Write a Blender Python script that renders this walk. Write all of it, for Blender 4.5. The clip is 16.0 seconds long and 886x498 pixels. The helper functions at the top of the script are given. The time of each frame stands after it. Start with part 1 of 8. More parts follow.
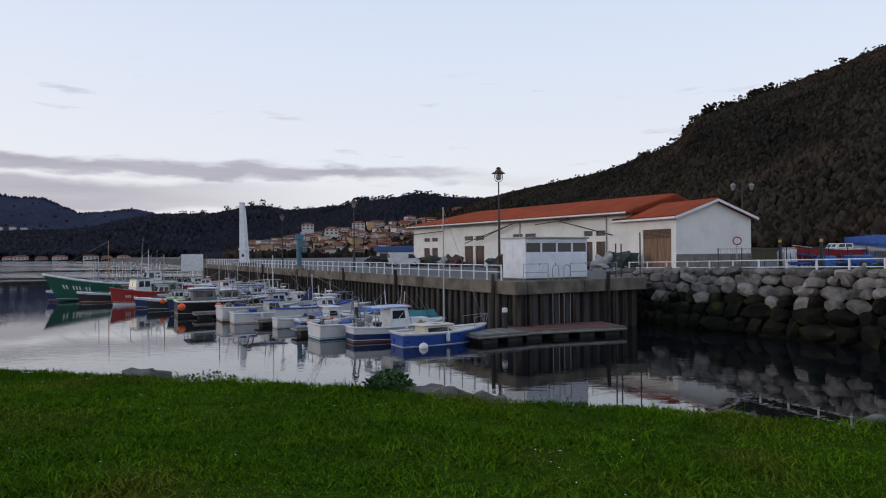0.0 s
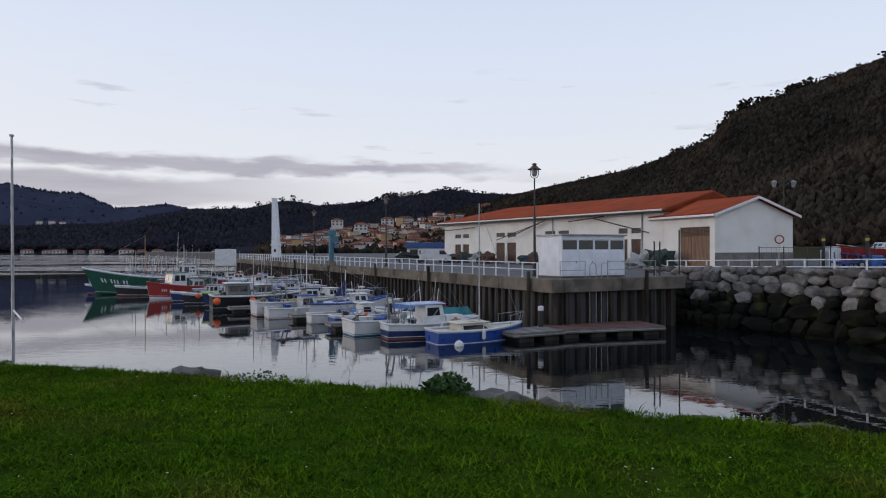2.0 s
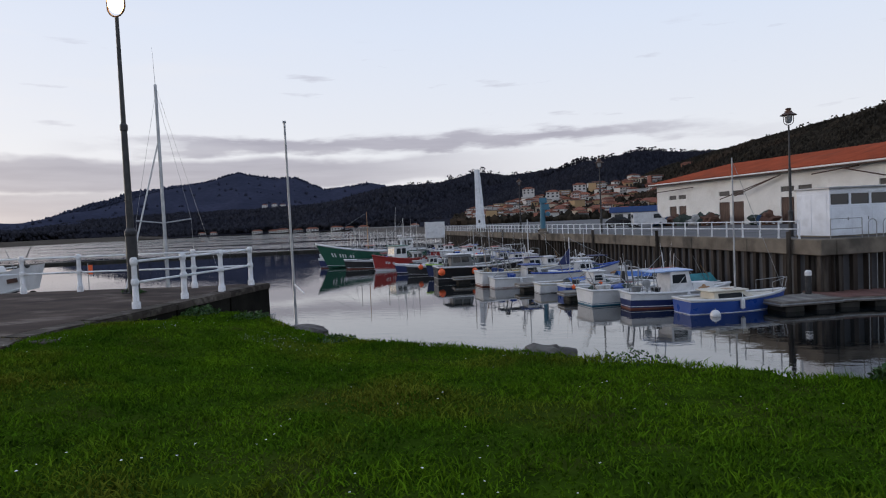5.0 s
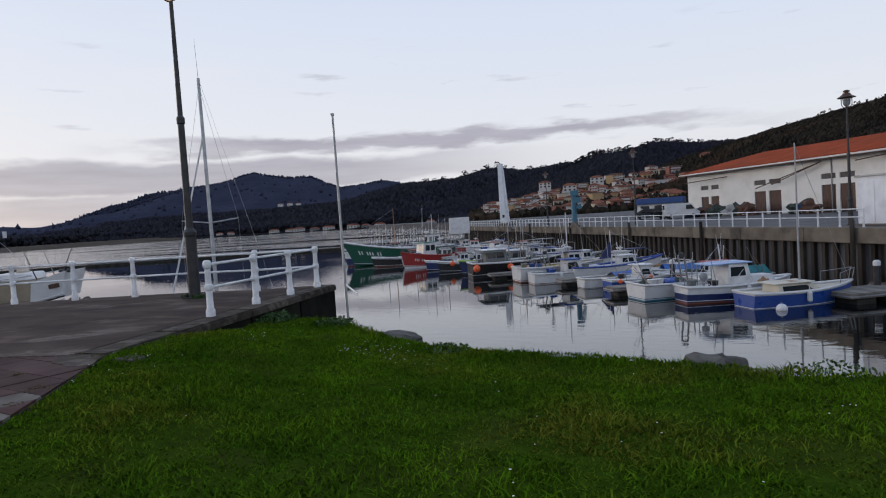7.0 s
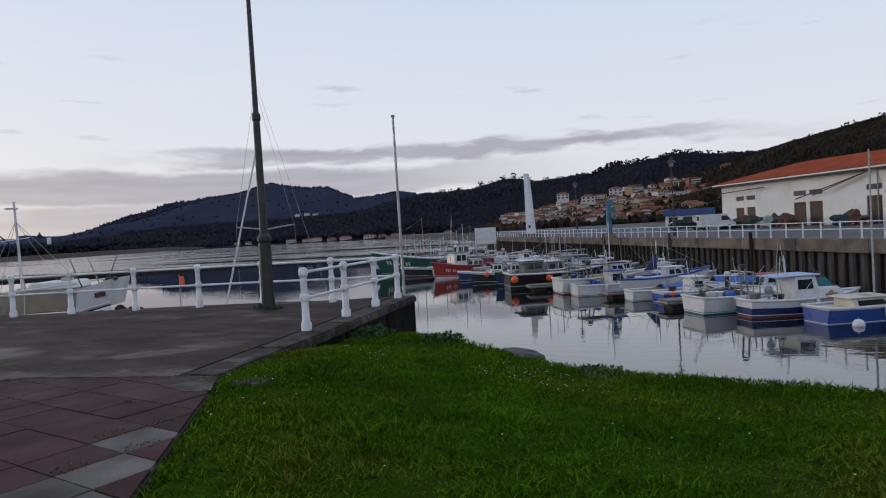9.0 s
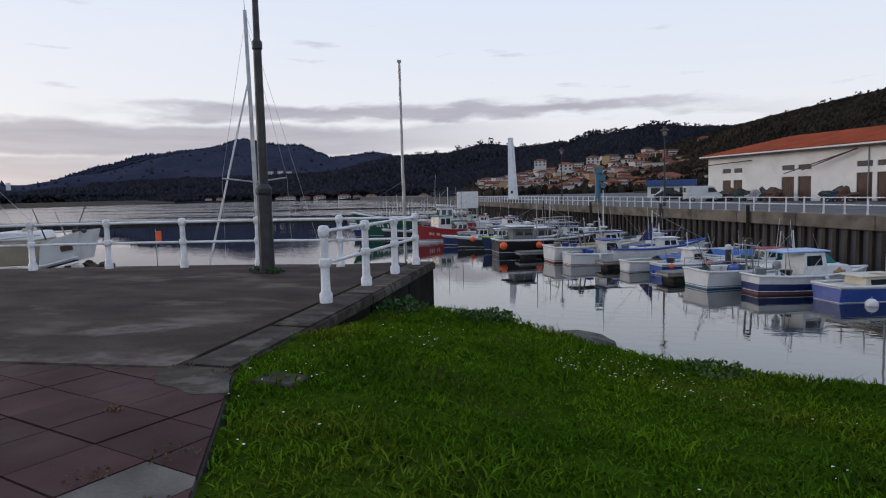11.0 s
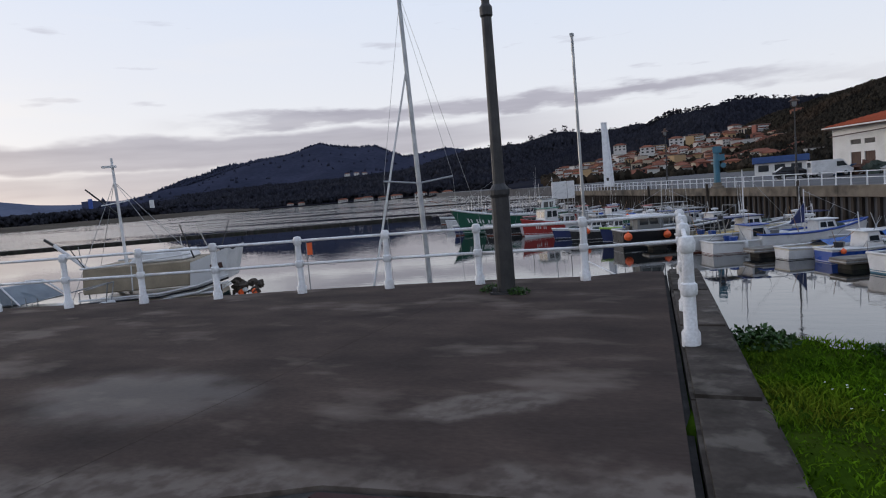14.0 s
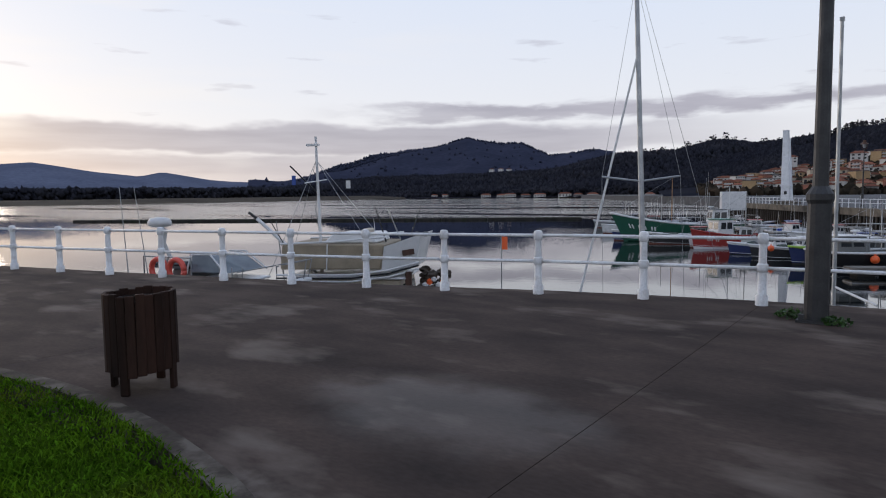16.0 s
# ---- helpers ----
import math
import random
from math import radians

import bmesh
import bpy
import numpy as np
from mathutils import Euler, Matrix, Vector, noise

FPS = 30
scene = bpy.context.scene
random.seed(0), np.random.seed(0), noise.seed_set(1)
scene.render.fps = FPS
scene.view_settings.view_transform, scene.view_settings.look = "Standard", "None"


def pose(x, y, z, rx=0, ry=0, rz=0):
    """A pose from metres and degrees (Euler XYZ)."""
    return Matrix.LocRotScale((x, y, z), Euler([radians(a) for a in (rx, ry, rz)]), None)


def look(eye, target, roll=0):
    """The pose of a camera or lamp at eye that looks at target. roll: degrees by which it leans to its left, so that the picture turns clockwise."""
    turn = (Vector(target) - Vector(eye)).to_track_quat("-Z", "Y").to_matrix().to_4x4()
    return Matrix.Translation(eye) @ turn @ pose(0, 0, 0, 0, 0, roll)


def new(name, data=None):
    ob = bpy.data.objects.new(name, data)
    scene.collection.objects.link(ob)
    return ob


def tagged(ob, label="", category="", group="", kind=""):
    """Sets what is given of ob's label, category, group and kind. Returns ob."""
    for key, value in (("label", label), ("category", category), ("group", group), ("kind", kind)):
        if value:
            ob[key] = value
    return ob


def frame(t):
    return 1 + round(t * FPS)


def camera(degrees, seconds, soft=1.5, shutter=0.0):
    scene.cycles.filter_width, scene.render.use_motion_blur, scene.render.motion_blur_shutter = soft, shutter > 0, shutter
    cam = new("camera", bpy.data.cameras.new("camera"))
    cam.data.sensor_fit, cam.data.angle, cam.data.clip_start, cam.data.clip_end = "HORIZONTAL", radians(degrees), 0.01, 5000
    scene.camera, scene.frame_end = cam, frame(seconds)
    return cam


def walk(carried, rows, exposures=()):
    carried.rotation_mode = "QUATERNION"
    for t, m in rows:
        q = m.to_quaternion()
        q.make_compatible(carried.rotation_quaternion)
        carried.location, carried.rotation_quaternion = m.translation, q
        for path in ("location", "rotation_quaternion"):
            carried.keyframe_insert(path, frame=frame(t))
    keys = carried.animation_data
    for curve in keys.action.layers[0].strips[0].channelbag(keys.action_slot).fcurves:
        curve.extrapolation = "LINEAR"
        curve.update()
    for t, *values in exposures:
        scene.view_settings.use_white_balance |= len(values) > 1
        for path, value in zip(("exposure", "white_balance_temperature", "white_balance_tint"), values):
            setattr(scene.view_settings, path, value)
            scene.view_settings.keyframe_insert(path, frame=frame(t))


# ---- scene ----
cam = camera(68.4, 16.0, soft=1.1)
PATH = [
    (0, (-0.874, 1.377, 1.423), (-0.81, 3.376, 1.436), -0.5),
    (0.5, (-0.849, 1.337, 1.461), (-0.714, 3.331, 1.514), -0.7),
    (1, (-0.773, 1.338, 1.449), (-0.548, 3.324, 1.509), -1.1),
    (1.5, (-0.919, 1.628, 1.422), (-0.824, 3.625, 1.46), -1.2),
    (2, (-1.301, 1.772, 1.454), (-1.323, 3.772, 1.456), -0.1),
    (2.5, (-1.605, 1.959, 1.447), (-1.813, 3.945, 1.338), -0.3),
    (3, (-2.02, 2.125, 1.433), (-2.427, 4.079, 1.314), -2.9),
    (3.5, (-2.519, 2.203, 1.417), (-3.041, 4.128, 1.268), -2.8),
    (4, (-3.034, 2.307, 1.435), (-3.73, 4.181, 1.413), -1.3),
    (4.2, (-3.231, 2.366, 1.434), (-3.908, 4.247, 1.357), -1.8),
    (6.3, (-5.091, 3.071, 1.46), (-5.642, 4.992, 1.386), -2.7),
    (6.5, (-5.299, 3.145, 1.457), (-5.887, 5.056, 1.4), -2.7),
    (7, (-5.837, 3.364, 1.489), (-6.474, 5.257, 1.398), -3.7),
    (7.5, (-6.247, 3.529, 1.451), (-6.745, 5.465, 1.389), -1.6),
    (8, (-6.771, 3.703, 1.406), (-7.367, 5.613, 1.404), -2.9),
    (8.5, (-7.287, 3.846, 1.49), (-7.974, 5.723, 1.552), -2.6),
    (9, (-7.907, 4.019, 1.48), (-8.586, 5.899, 1.425), -3.4),
    (9.5, (-8.408, 4.211, 1.508), (-9.149, 6.064, 1.378), -2.7),
    (10, (-8.822, 4.551, 1.427), (-9.441, 6.446, 1.273), -0.7),
    (10.2, (-9.011, 4.703, 1.429), (-9.627, 6.597, 1.252), -1.1),
    (12.3, (-11.057, 6.303, 1.363), (-11.586, 8.226, 1.212), -3.0),
    (12.5, (-11.491, 6.165, 1.488), (-11.907, 8.105, 1.243), -2.1),
    (13, (-12.039, 6.236, 1.517), (-12.641, 8.137, 1.359), -2.1),
    (13.5, (-12.545, 6.65, 1.534), (-13.321, 8.489, 1.395), -4.8),
    (14, (-13.175, 6.757, 1.620), (-13.998, 8.571, 1.444), -4.75),
    (14.5, (-13.654, 6.782, 1.601), (-14.745, 8.444, 1.385), -4.8),
    (15, (-14.254, 6.931, 1.574), (-15.347, 8.593, 1.371), -2.3),
    (15.5, (-14.878, 6.852, 1.488), (-16.071, 8.443, 1.278), -0.9),
    (16, (-15.391, 6.993, 1.613), (-16.574, 8.597, 1.448), -0.7),
]
walk(cam, [(t, look(eye, target, roll)) for t, eye, target, roll in PATH],
     exposures=((0.0, 0.0), (1.5, -0.06), (2.0, -0.03), (2.5, -0.15), (3.2, 0.0), (6.5, -0.03), (8.0, -0.10), (9.5, -0.12), (10.2, 0.0), (13.0, 0.03), (14.5, -0.05), (15.3, -0.09), (16.0, 0.0)))

# ---- world, sun, exposure ----
SUN_AZ, SUN_EL = 82.0, 9.0        # degrees to the left of +y, degrees up
WATER, QUAY = -3.6, -0.32


def build_world():
    world = bpy.data.worlds.new("dusk_sky")
    scene.world = world
    world.use_nodes = True
    nt = world.node_tree
    nt.nodes.clear()
    N = nt.nodes.new

    def math_node(op, a, b=None, c=None):
        n = N("ShaderNodeMath")
        n.operation = op
        for i, v in enumerate((a, b, c)):
            if v is None:
                continue
            if isinstance(v, (int, float)):
                n.inputs[i].default_value = v
            else:
                nt.links.new(v, n.inputs[i])
        return n.outputs[0]

    def ramp(fac, stops):
        n = N("ShaderNodeValToRGB")
        els = n.color_ramp.elements
        while len(els) < len(stops):
            els.new(0.5)
        for e, (p, c) in zip(els, stops):
            e.position, e.color = p, (*c, 1)
        nt.links.new(fac, n.inputs[0])
        return n.outputs[0]

    def mix(fac, a, b):
        n = N("ShaderNodeMix")
        n.data_type = "RGBA"
        if isinstance(fac, float):
            n.inputs["Factor"].default_value = fac
        else:
            nt.links.new(fac, n.inputs["Factor"])
        for sock, v in ((n.inputs[6], a), (n.inputs[7], b)):
            if isinstance(v, tuple):
                sock.default_value = (*v, 1)
            else:
                nt.links.new(v, sock)
        return n.outputs[2]

    coord = N("ShaderNodeTexCoord").outputs["Generated"]
    sep = N("ShaderNodeSeparateXYZ")
    nt.links.new(coord, sep.inputs[0])
    x, y, z = sep.outputs
    el = math_node("ARCSINE", z)                      # elevation, radians
    az = math_node("ARCTAN2", math_node("MULTIPLY", x, -1.0), y)   # left of +y, radians
    # clear part of the sky
    sky = N("ShaderNodeTexSky")
    sky.sky_type, sky.sun_disc = "NISHITA", False
    sky.sun_elevation, sky.sun_rotation = radians(SUN_EL), radians(-SUN_AZ)
    clear = N("ShaderNodeBackground")
    clear.inputs["Strength"].default_value = 0.10
    nt.links.new(sky.outputs[0], clear.inputs["Color"])
    # thin veil of high cloud that carries most of the light
    up = math_node("DIVIDE", math_node("MAXIMUM", el, 0.0), 1.5708)
    veil_col = ramp(up, [(0.0, (0.80, 0.77, 0.82)), (0.07, (0.88, 0.90, 0.97)), (0.18, (0.78, 0.86, 1.02)), (0.34, (0.62, 0.73, 0.96)), (1.0, (0.36, 0.46, 0.72))])
    # lighter and warmer towards the set sun
    toward = math_node("MULTIPLY_ADD", math_node("COSINE", math_node("SUBTRACT", az, radians(SUN_AZ))), 0.5, 0.5)
    warm = math_node("MULTIPLY", math_node("POWER", toward, 4.0), math_node("POWER", math_node("SUBTRACT", 1.0, up), 3.0))
    veil_col = mix(math_node("MULTIPLY", warm, 0.45), veil_col, (0.96, 0.90, 0.92))

    def bank(scale_az, scale_el, seed, lo, hi, detail=4.0):
        comb = N("ShaderNodeCombineXYZ")
        nt.links.new(math_node("MULTIPLY", az, scale_az), comb.inputs[0])
        nt.links.new(math_node("MULTIPLY", el, scale_el), comb.inputs[1])
        comb.inputs[2].default_value = seed
        n = N("ShaderNodeTexNoise")
        n.inputs["Scale"].default_value = 1.0
        n.inputs["Detail"].default_value = detail
        n.inputs["Roughness"].default_value = 0.55
        nt.links.new(comb.outputs[0], n.inputs["Vector"])
        m = N("ShaderNodeMapRange")
        m.inputs[1].default_value, m.inputs[2].default_value = lo, hi
        nt.links.new(n.outputs[0], m.inputs[0])
        return m.outputs[0], n.outputs[0]

    def band(centre, half, soft, wob, value, shift=0.0):
        d = math_node("ABSOLUTE", math_node("SUBTRACT", math_node("ADD", math_node("ADD", el, shift), math_node("MULTIPLY", math_node("SUBTRACT", value, 0.5), wob)), radians(centre)))
        m = N("ShaderNodeMapRange")
        m.interpolation_type = "SMOOTHSTEP"
        m.inputs[1].default_value, m.inputs[2].default_value = radians(half + soft), radians(half)
        nt.links.new(d, m.inputs[0])
        return m.outputs[0]

    def side(lo, hi):
        m = N("ShaderNodeMapRange")
        m.interpolation_type = "SMOOTHSTEP"
        m.inputs[1].default_value, m.inputs[2].default_value = radians(lo), radians(hi)
        nt.links.new(az, m.inputs[0])
        return m.outputs[0]

    _, wob = bank(5.0, 14.0, 3.0, 0.3, 0.7)
    _, wob2 = bank(9.0, 40.0, 9.0, 0.3, 0.7)
    break_up, _ = bank(7.0, 30.0, 13.0, 0.34, 0.5)
    low = math_node("MULTIPLY", band(4.7, 0.8, 0.6, 0.05, wob), side(4.0, 30.0))
    under = math_node("MULTIPLY", band(2.3, 0.9, 0.8, 0.03, wob2), math_node("MULTIPLY", side(24.0, 52.0), 0.85))
    dip = math_node("MULTIPLY", math_node("MINIMUM", az, 0.0), -0.09)
    high = math_node("MULTIPLY", band(7.05, 0.25, 0.7, 0.05, wob2, dip), math_node("MULTIPLY", math_node("MULTIPLY", side(-16.0, 8.0), side(50.0, 34.0)), break_up))
    haze = math_node("MULTIPLY", band(2.0, 1.2, 0.5, 0.01, wob), math_node("MULTIPLY", side(40.0, 56.0), 0.7))
    puff, _ = bank(7.0, 42.0, 21.0, 0.64, 0.74)
    puff = math_node("MULTIPLY", puff, band(10.5, 3.5, 2.0, 0.0, wob))
    cloud = math_node("MINIMUM", math_node("MAXIMUM", math_node("MAXIMUM", math_node("MAXIMUM", low, high), math_node("MAXIMUM", haze, under)), math_node("MULTIPLY", puff, 0.5)), 1.0)
    texture, _ = bank(6.0, 60.0, 5.0, 0.3, 0.75)
    cloud_col = mix(texture, (0.36, 0.34, 0.43), (0.50, 0.48, 0.57))
    colour = mix(math_node("MULTIPLY", cloud, 0.85), veil_col, cloud_col)
    wisps, _ = bank(3.0, 16.0, 31.0, 0.52, 0.75, 3.0)
    colour = mix(math_node("MULTIPLY", math_node("MULTIPLY", wisps, side(20.0, 60.0)), 0.6), colour, (0.95, 0.92, 0.93))
    veil = N("ShaderNodeBackground")
    nt.links.new(colour, veil.inputs["Color"])
    veil.inputs["Strength"].default_value = 1.0
    both = N("ShaderNodeMixShader")
    both.inputs[0].default_value = 0.88
    nt.links.new(clear.outputs[0], both.inputs[1])
    nt.links.new(veil.outputs[0], both.inputs[2])
    out = N("ShaderNodeOutputWorld")
    nt.links.new(both.outputs[0], out.inputs["Surface"])


build_world()
sun = new("sun", bpy.data.lights.new("sun", "SUN"))
sun.data.energy, sun.data.angle, sun.data.color = 0.75, radians(24), (1.0, 0.86, 0.74)
_a, _e = radians(SUN_AZ), radians(SUN_EL)
sun.matrix_world = look((-math.sin(_a) * math.cos(_e) * 80, math.cos(_a) * math.cos(_e) * 80, math.sin(_e) * 80 + 20), (0, 0, 20))
scene.view_settings.exposure = 0.0

# ---- materials ----
MATS = {}


def surf(name, a, b=None, scale=3.0, rough=0.6, bump=0.0, metal=0.0, fine=40.0, stain=None, stain_scale=0.6, stain_amount=0.5, stain_edge=(0.52, 0.66),
         vary=0.0, stretch=(1, 1, 1), spec=0.5, glow=None, rough_var=0.12):
    """A node material in world space: two tones in patches, fine grain, and stains with a shape of their own."""
    if name in MATS:
        return MATS[name]
    m = MATS[name] = bpy.data.materials.new(name)
    m.use_nodes = True
    nt = m.node_tree
    L = nt.links.new
    bsdf = nt.nodes["Principled BSDF"]
    b = b or tuple(min(1, c * 0.75) for c in a)
    pos = nt.nodes.new("ShaderNodeNewGeometry").outputs["Position"]
    sc = nt.nodes.new("ShaderNodeMapping")
    sc.inputs["Scale"].default_value = stretch
    L(pos, sc.inputs[0])

    def noise_tex(s, d, off=0.0):
        n = nt.nodes.new("ShaderNodeTexNoise")
        n.inputs["Scale"].default_value, n.inputs["Detail"].default_value = s, d
        n.noise_dimensions = "4D"
        n.inputs["W"].default_value = off
        L(sc.outputs[0], n.inputs["Vector"])
        return n.outputs[0]

    def spread(v, lo, hi):
        r = nt.nodes.new("ShaderNodeMapRange")
        r.inputs[1].default_value, r.inputs[2].default_value = lo, hi
        L(v, r.inputs[0])
        return r.outputs[0]

    def mixed(f, c1, c2):
        n = nt.nodes.new("ShaderNodeMix")
        n.data_type = "RGBA"
        L(f, n.inputs["Factor"])
        for sock, v in ((n.inputs[6], c1), (n.inputs[7], c2)):
            if isinstance(v, tuple):
                sock.default_value = (*v[:3], 1)
            else:
                L(v, sock)
        return n.outputs[2]

    broad, grain = noise_tex(scale, 5.0), noise_tex(fine, 3.0, 4.0)
    col = mixed(spread(broad, 0.35, 0.68), tuple(a), tuple(b))
    fine_mix = nt.nodes.new("ShaderNodeMix")
    fine_mix.data_type, fine_mix.blend_type = "RGBA", "MULTIPLY"
    fine_mix.inputs["Factor"].default_value = 1.0
    L(col, fine_mix.inputs[6])
    L(mixed(spread(grain, 0.3, 0.7), (0.84, 0.84, 0.84), (1.1, 1.1, 1.1)), fine_mix.inputs[7])
    col = fine_mix.outputs[2]
    if stain:
        s = noise_tex(stain_scale, 6.0, 9.0)
        st = spread(s, *stain_edge)
        k = nt.nodes.new("ShaderNodeMath")
        k.operation = "MULTIPLY"
        k.inputs[1].default_value = stain_amount
        L(st, k.inputs[0])
        col = mixed(k.outputs[0], col, tuple(stain))
    if vary:
        info = nt.nodes.new("ShaderNodeObjectInfo").outputs["Random"]
        isl = nt.nodes.new("ShaderNodeNewGeometry").outputs["Random Per Island"]
        add = nt.nodes.new("ShaderNodeMath")
        add.operation = "ADD"
        L(info, add.inputs[0])
        L(isl, add.inputs[1])
        fr = nt.nodes.new("ShaderNodeMath")
        fr.operation = "FRACT"
        L(add.outputs[0], fr.inputs[0])
        v = nt.nodes.new("ShaderNodeMix")
        v.data_type, v.blend_type = "RGBA", "MULTIPLY"
        v.inputs["Factor"].default_value = 1.0
        L(col, v.inputs[6])
        L(mixed(fr.outputs[0], (1 - vary,) * 3, (1 + vary,) * 3), v.inputs[7])
        col = v.outputs[2]
    L(col, bsdf.inputs["Base Color"])
    r = nt.nodes.new("ShaderNodeMapRange")
    r.inputs[1].default_value, r.inputs[2].default_value = 0.3, 0.7
    r.inputs[3].default_value, r.inputs[4].default_value = max(0.02, rough - rough_var), min(1, rough + rough_var)
    L(broad, r.inputs[0])
    L(r.outputs[0], bsdf.inputs["Roughness"])
    bsdf.inputs["Metallic"].default_value = metal
    bsdf.inputs["Specular IOR Level"].default_value = spec
    if bump:
        bn = nt.nodes.new("ShaderNodeBump")
        bn.inputs["Strength"].default_value, bn.inputs["Distance"].default_value = 0.6, bump
        hsum = nt.nodes.new("ShaderNodeMath")
        hsum.operation = "MULTIPLY_ADD"
        hsum.inputs[1].default_value = 0.35
        L(grain, hsum.inputs[0])
        L(broad, hsum.inputs[2])
        L(hsum.outputs[0], bn.inputs["Height"])
        L(bn.outputs[0], bsdf.inputs["Normal"])
    if glow:
        bsdf.inputs["Emission Color"].default_value = (*glow[:3], 1)
        bsdf.inputs["Emission Strength"].default_value = glow[3]
    return m


def paint(name, c, rough=0.4, worn=0.25):
    """Marine or building paint, a little dirty."""
    return surf(name, c, tuple(v * 0.86 for v in c), 1.4, rough, 0.0015, fine=60, stain=tuple(v * 0.45 + 0.05 for v in c), stain_scale=2.2, stain_amount=worn)


def glass_mat(name, tint=(0.02, 0.025, 0.03)):
    if name in MATS:
        return MATS[name]
    m = MATS[name] = bpy.data.materials.new(name)
    m.use_nodes = True
    b = m.node_tree.nodes["Principled BSDF"]
    b.inputs["Base Color"].default_value = (*tint, 1)
    b.inputs["Roughness"].default_value = 0.06
    b.inputs["IOR"].default_value = 1.5
    return m


def water_mat():
    m = bpy.data.materials.new("harbour_water")
    m.use_nodes = True
    nt = m.node_tree
    L = nt.links.new
    b = nt.nodes["Principled BSDF"]
    b.inputs["Base Color"].default_value = (0.004, 0.006, 0.007, 1)
    b.inputs["IOR"].default_value = 2.3
    b.inputs["Specular IOR Level"].default_value = 0.5
    pos = nt.nodes.new("ShaderNodeNewGeometry").outputs["Position"]

    def tex(scale, stretch, detail, turn=0.0):
        mp = nt.nodes.new("ShaderNodeMapping")
        mp.inputs["Scale"].default_value = stretch
        mp.inputs["Rotation"].default_value = (0, 0, turn)
        L(pos, mp.inputs[0])
        n = nt.nodes.new("ShaderNodeTexNoise")
        n.inputs["Scale"].default_value, n.inputs["Detail"].default_value = scale, detail
        L(mp.outputs[0], n.inputs["Vector"])
        return n.outputs[0]

    ripple = tex(0.9, (1, 2.2, 1), 3.0, 0.35)
    small = tex(3.5, (1, 1.8, 1), 2.0, -0.2)
    patch = tex(0.016, (0.5, 2.6, 1), 3.0, 0.45)
    rng = nt.nodes.new("ShaderNodeMapRange")
    rng.inputs[1].default_value, rng.inputs[2].default_value = 0.42, 0.62
    rng.inputs[3].default_value, rng.inputs[4].default_value = 0.0016, 0.011
    L(patch, rng.inputs[0])
    # the open estuary beyond the breakwater is ruffled by the wind
    sep = nt.nodes.new("ShaderNodeVectorMath")
    sep.operation = "DOT_PRODUCT"
    sep.inputs[1].default_value = (-0.454, 0.891, 0)
    L(pos, sep.inputs[0])
    wind = nt.nodes.new("ShaderNodeMapRange")
    wind.interpolation_type = "SMOOTHSTEP"
    wind.inputs[1].default_value, wind.inputs[2].default_value = 140.0, 175.0
    L(sep.outputs["Value"], wind.inputs[0])
    streak = nt.nodes.new("ShaderNodeMapRange")
    streak.inputs[1].default_value, streak.inputs[2].default_value = 0.34, 0.5
    L(tex(0.02, (0.4, 2.2, 1), 4.0, 0.5), streak.inputs[0])
    gust = nt.nodes.new("ShaderNodeMath")
    gust.operation = "MULTIPLY"
    L(wind.outputs[0], gust.inputs[0])
    L(streak.outputs[0], gust.inputs[1])

    def ruffle(calm, rough):
        mx = nt.nodes.new("ShaderNodeMix")
        mx.data_type = "FLOAT"
        L(gust.outputs[0], mx.inputs[0])
        L(calm, mx.inputs[2])
        mx.inputs[3].default_value = rough
        return mx.outputs[0]
    hs = nt.nodes.new("ShaderNodeMath")
    hs.operation = "MULTIPLY_ADD"
    hs.inputs[1].default_value = 0.22
    L(small, hs.inputs[0])
    L(ripple, hs.inputs[2])
    bump = nt.nodes.new("ShaderNodeBump")
    bump.inputs["Strength"].default_value = 1.0
    L(ruffle(rng.outputs[0], 0.06), bump.inputs["Distance"])
    L(hs.outputs[0], bump.inputs["Height"])
    L(bump.outputs[0], b.inputs["Normal"])
    rr = nt.nodes.new("ShaderNodeMapRange")
    rr.inputs[1].default_value, rr.inputs[2].default_value = 0.42, 0.62
    rr.inputs[3].default_value, rr.inputs[4].default_value = 0.0, 0.025
    L(patch, rr.inputs[0])
    L(ruffle(rr.outputs[0], 0.14), b.inputs["Roughness"])
    return m


WATER_MAT = water_mat()
CONCRETE = surf("concrete", (0.20, 0.17, 0.135), (0.10, 0.085, 0.068), 0.8, 0.9, 0.006, stain=(0.045, 0.042, 0.038), stain_scale=0.7, stain_amount=0.7, spec=0.15)
APRON = surf("apron_concrete", (0.074, 0.054, 0.045), (0.038, 0.030, 0.027), 1.3, 0.85, 0.004, fine=26, stain=(0.20, 0.165, 0.138), stain_scale=1.5, stain_amount=0.55, stain_edge=(0.54, 0.68), stretch=(0.55, 1.1, 1), rough_var=0.08, spec=0.06)
KERB = surf("kerb_stone", (0.078, 0.064, 0.054), (0.040, 0.034, 0.028), 3.2, 0.9, 0.016, fine=24, stain=(0.18, 0.16, 0.135), stain_scale=3.4, stain_amount=0.5, stain_edge=(0.53, 0.62), vary=0.3, spec=0.12)
WALL_DARK = surf("wet_quay_wall", (0.045, 0.041, 0.037), (0.018, 0.017, 0.015), 1.2, 0.6, 0.02, stain=(0.03, 0.04, 0.018), stain_scale=1.0, spec=0.1)
PILE = surf("sheet_pile", (0.052, 0.040, 0.032), (0.020, 0.016, 0.013), 0.9, 0.8, 0.004, stretch=(2, 2, 0.35), stain=(0.10, 0.088, 0.076), stain_scale=1.2, spec=0.2)
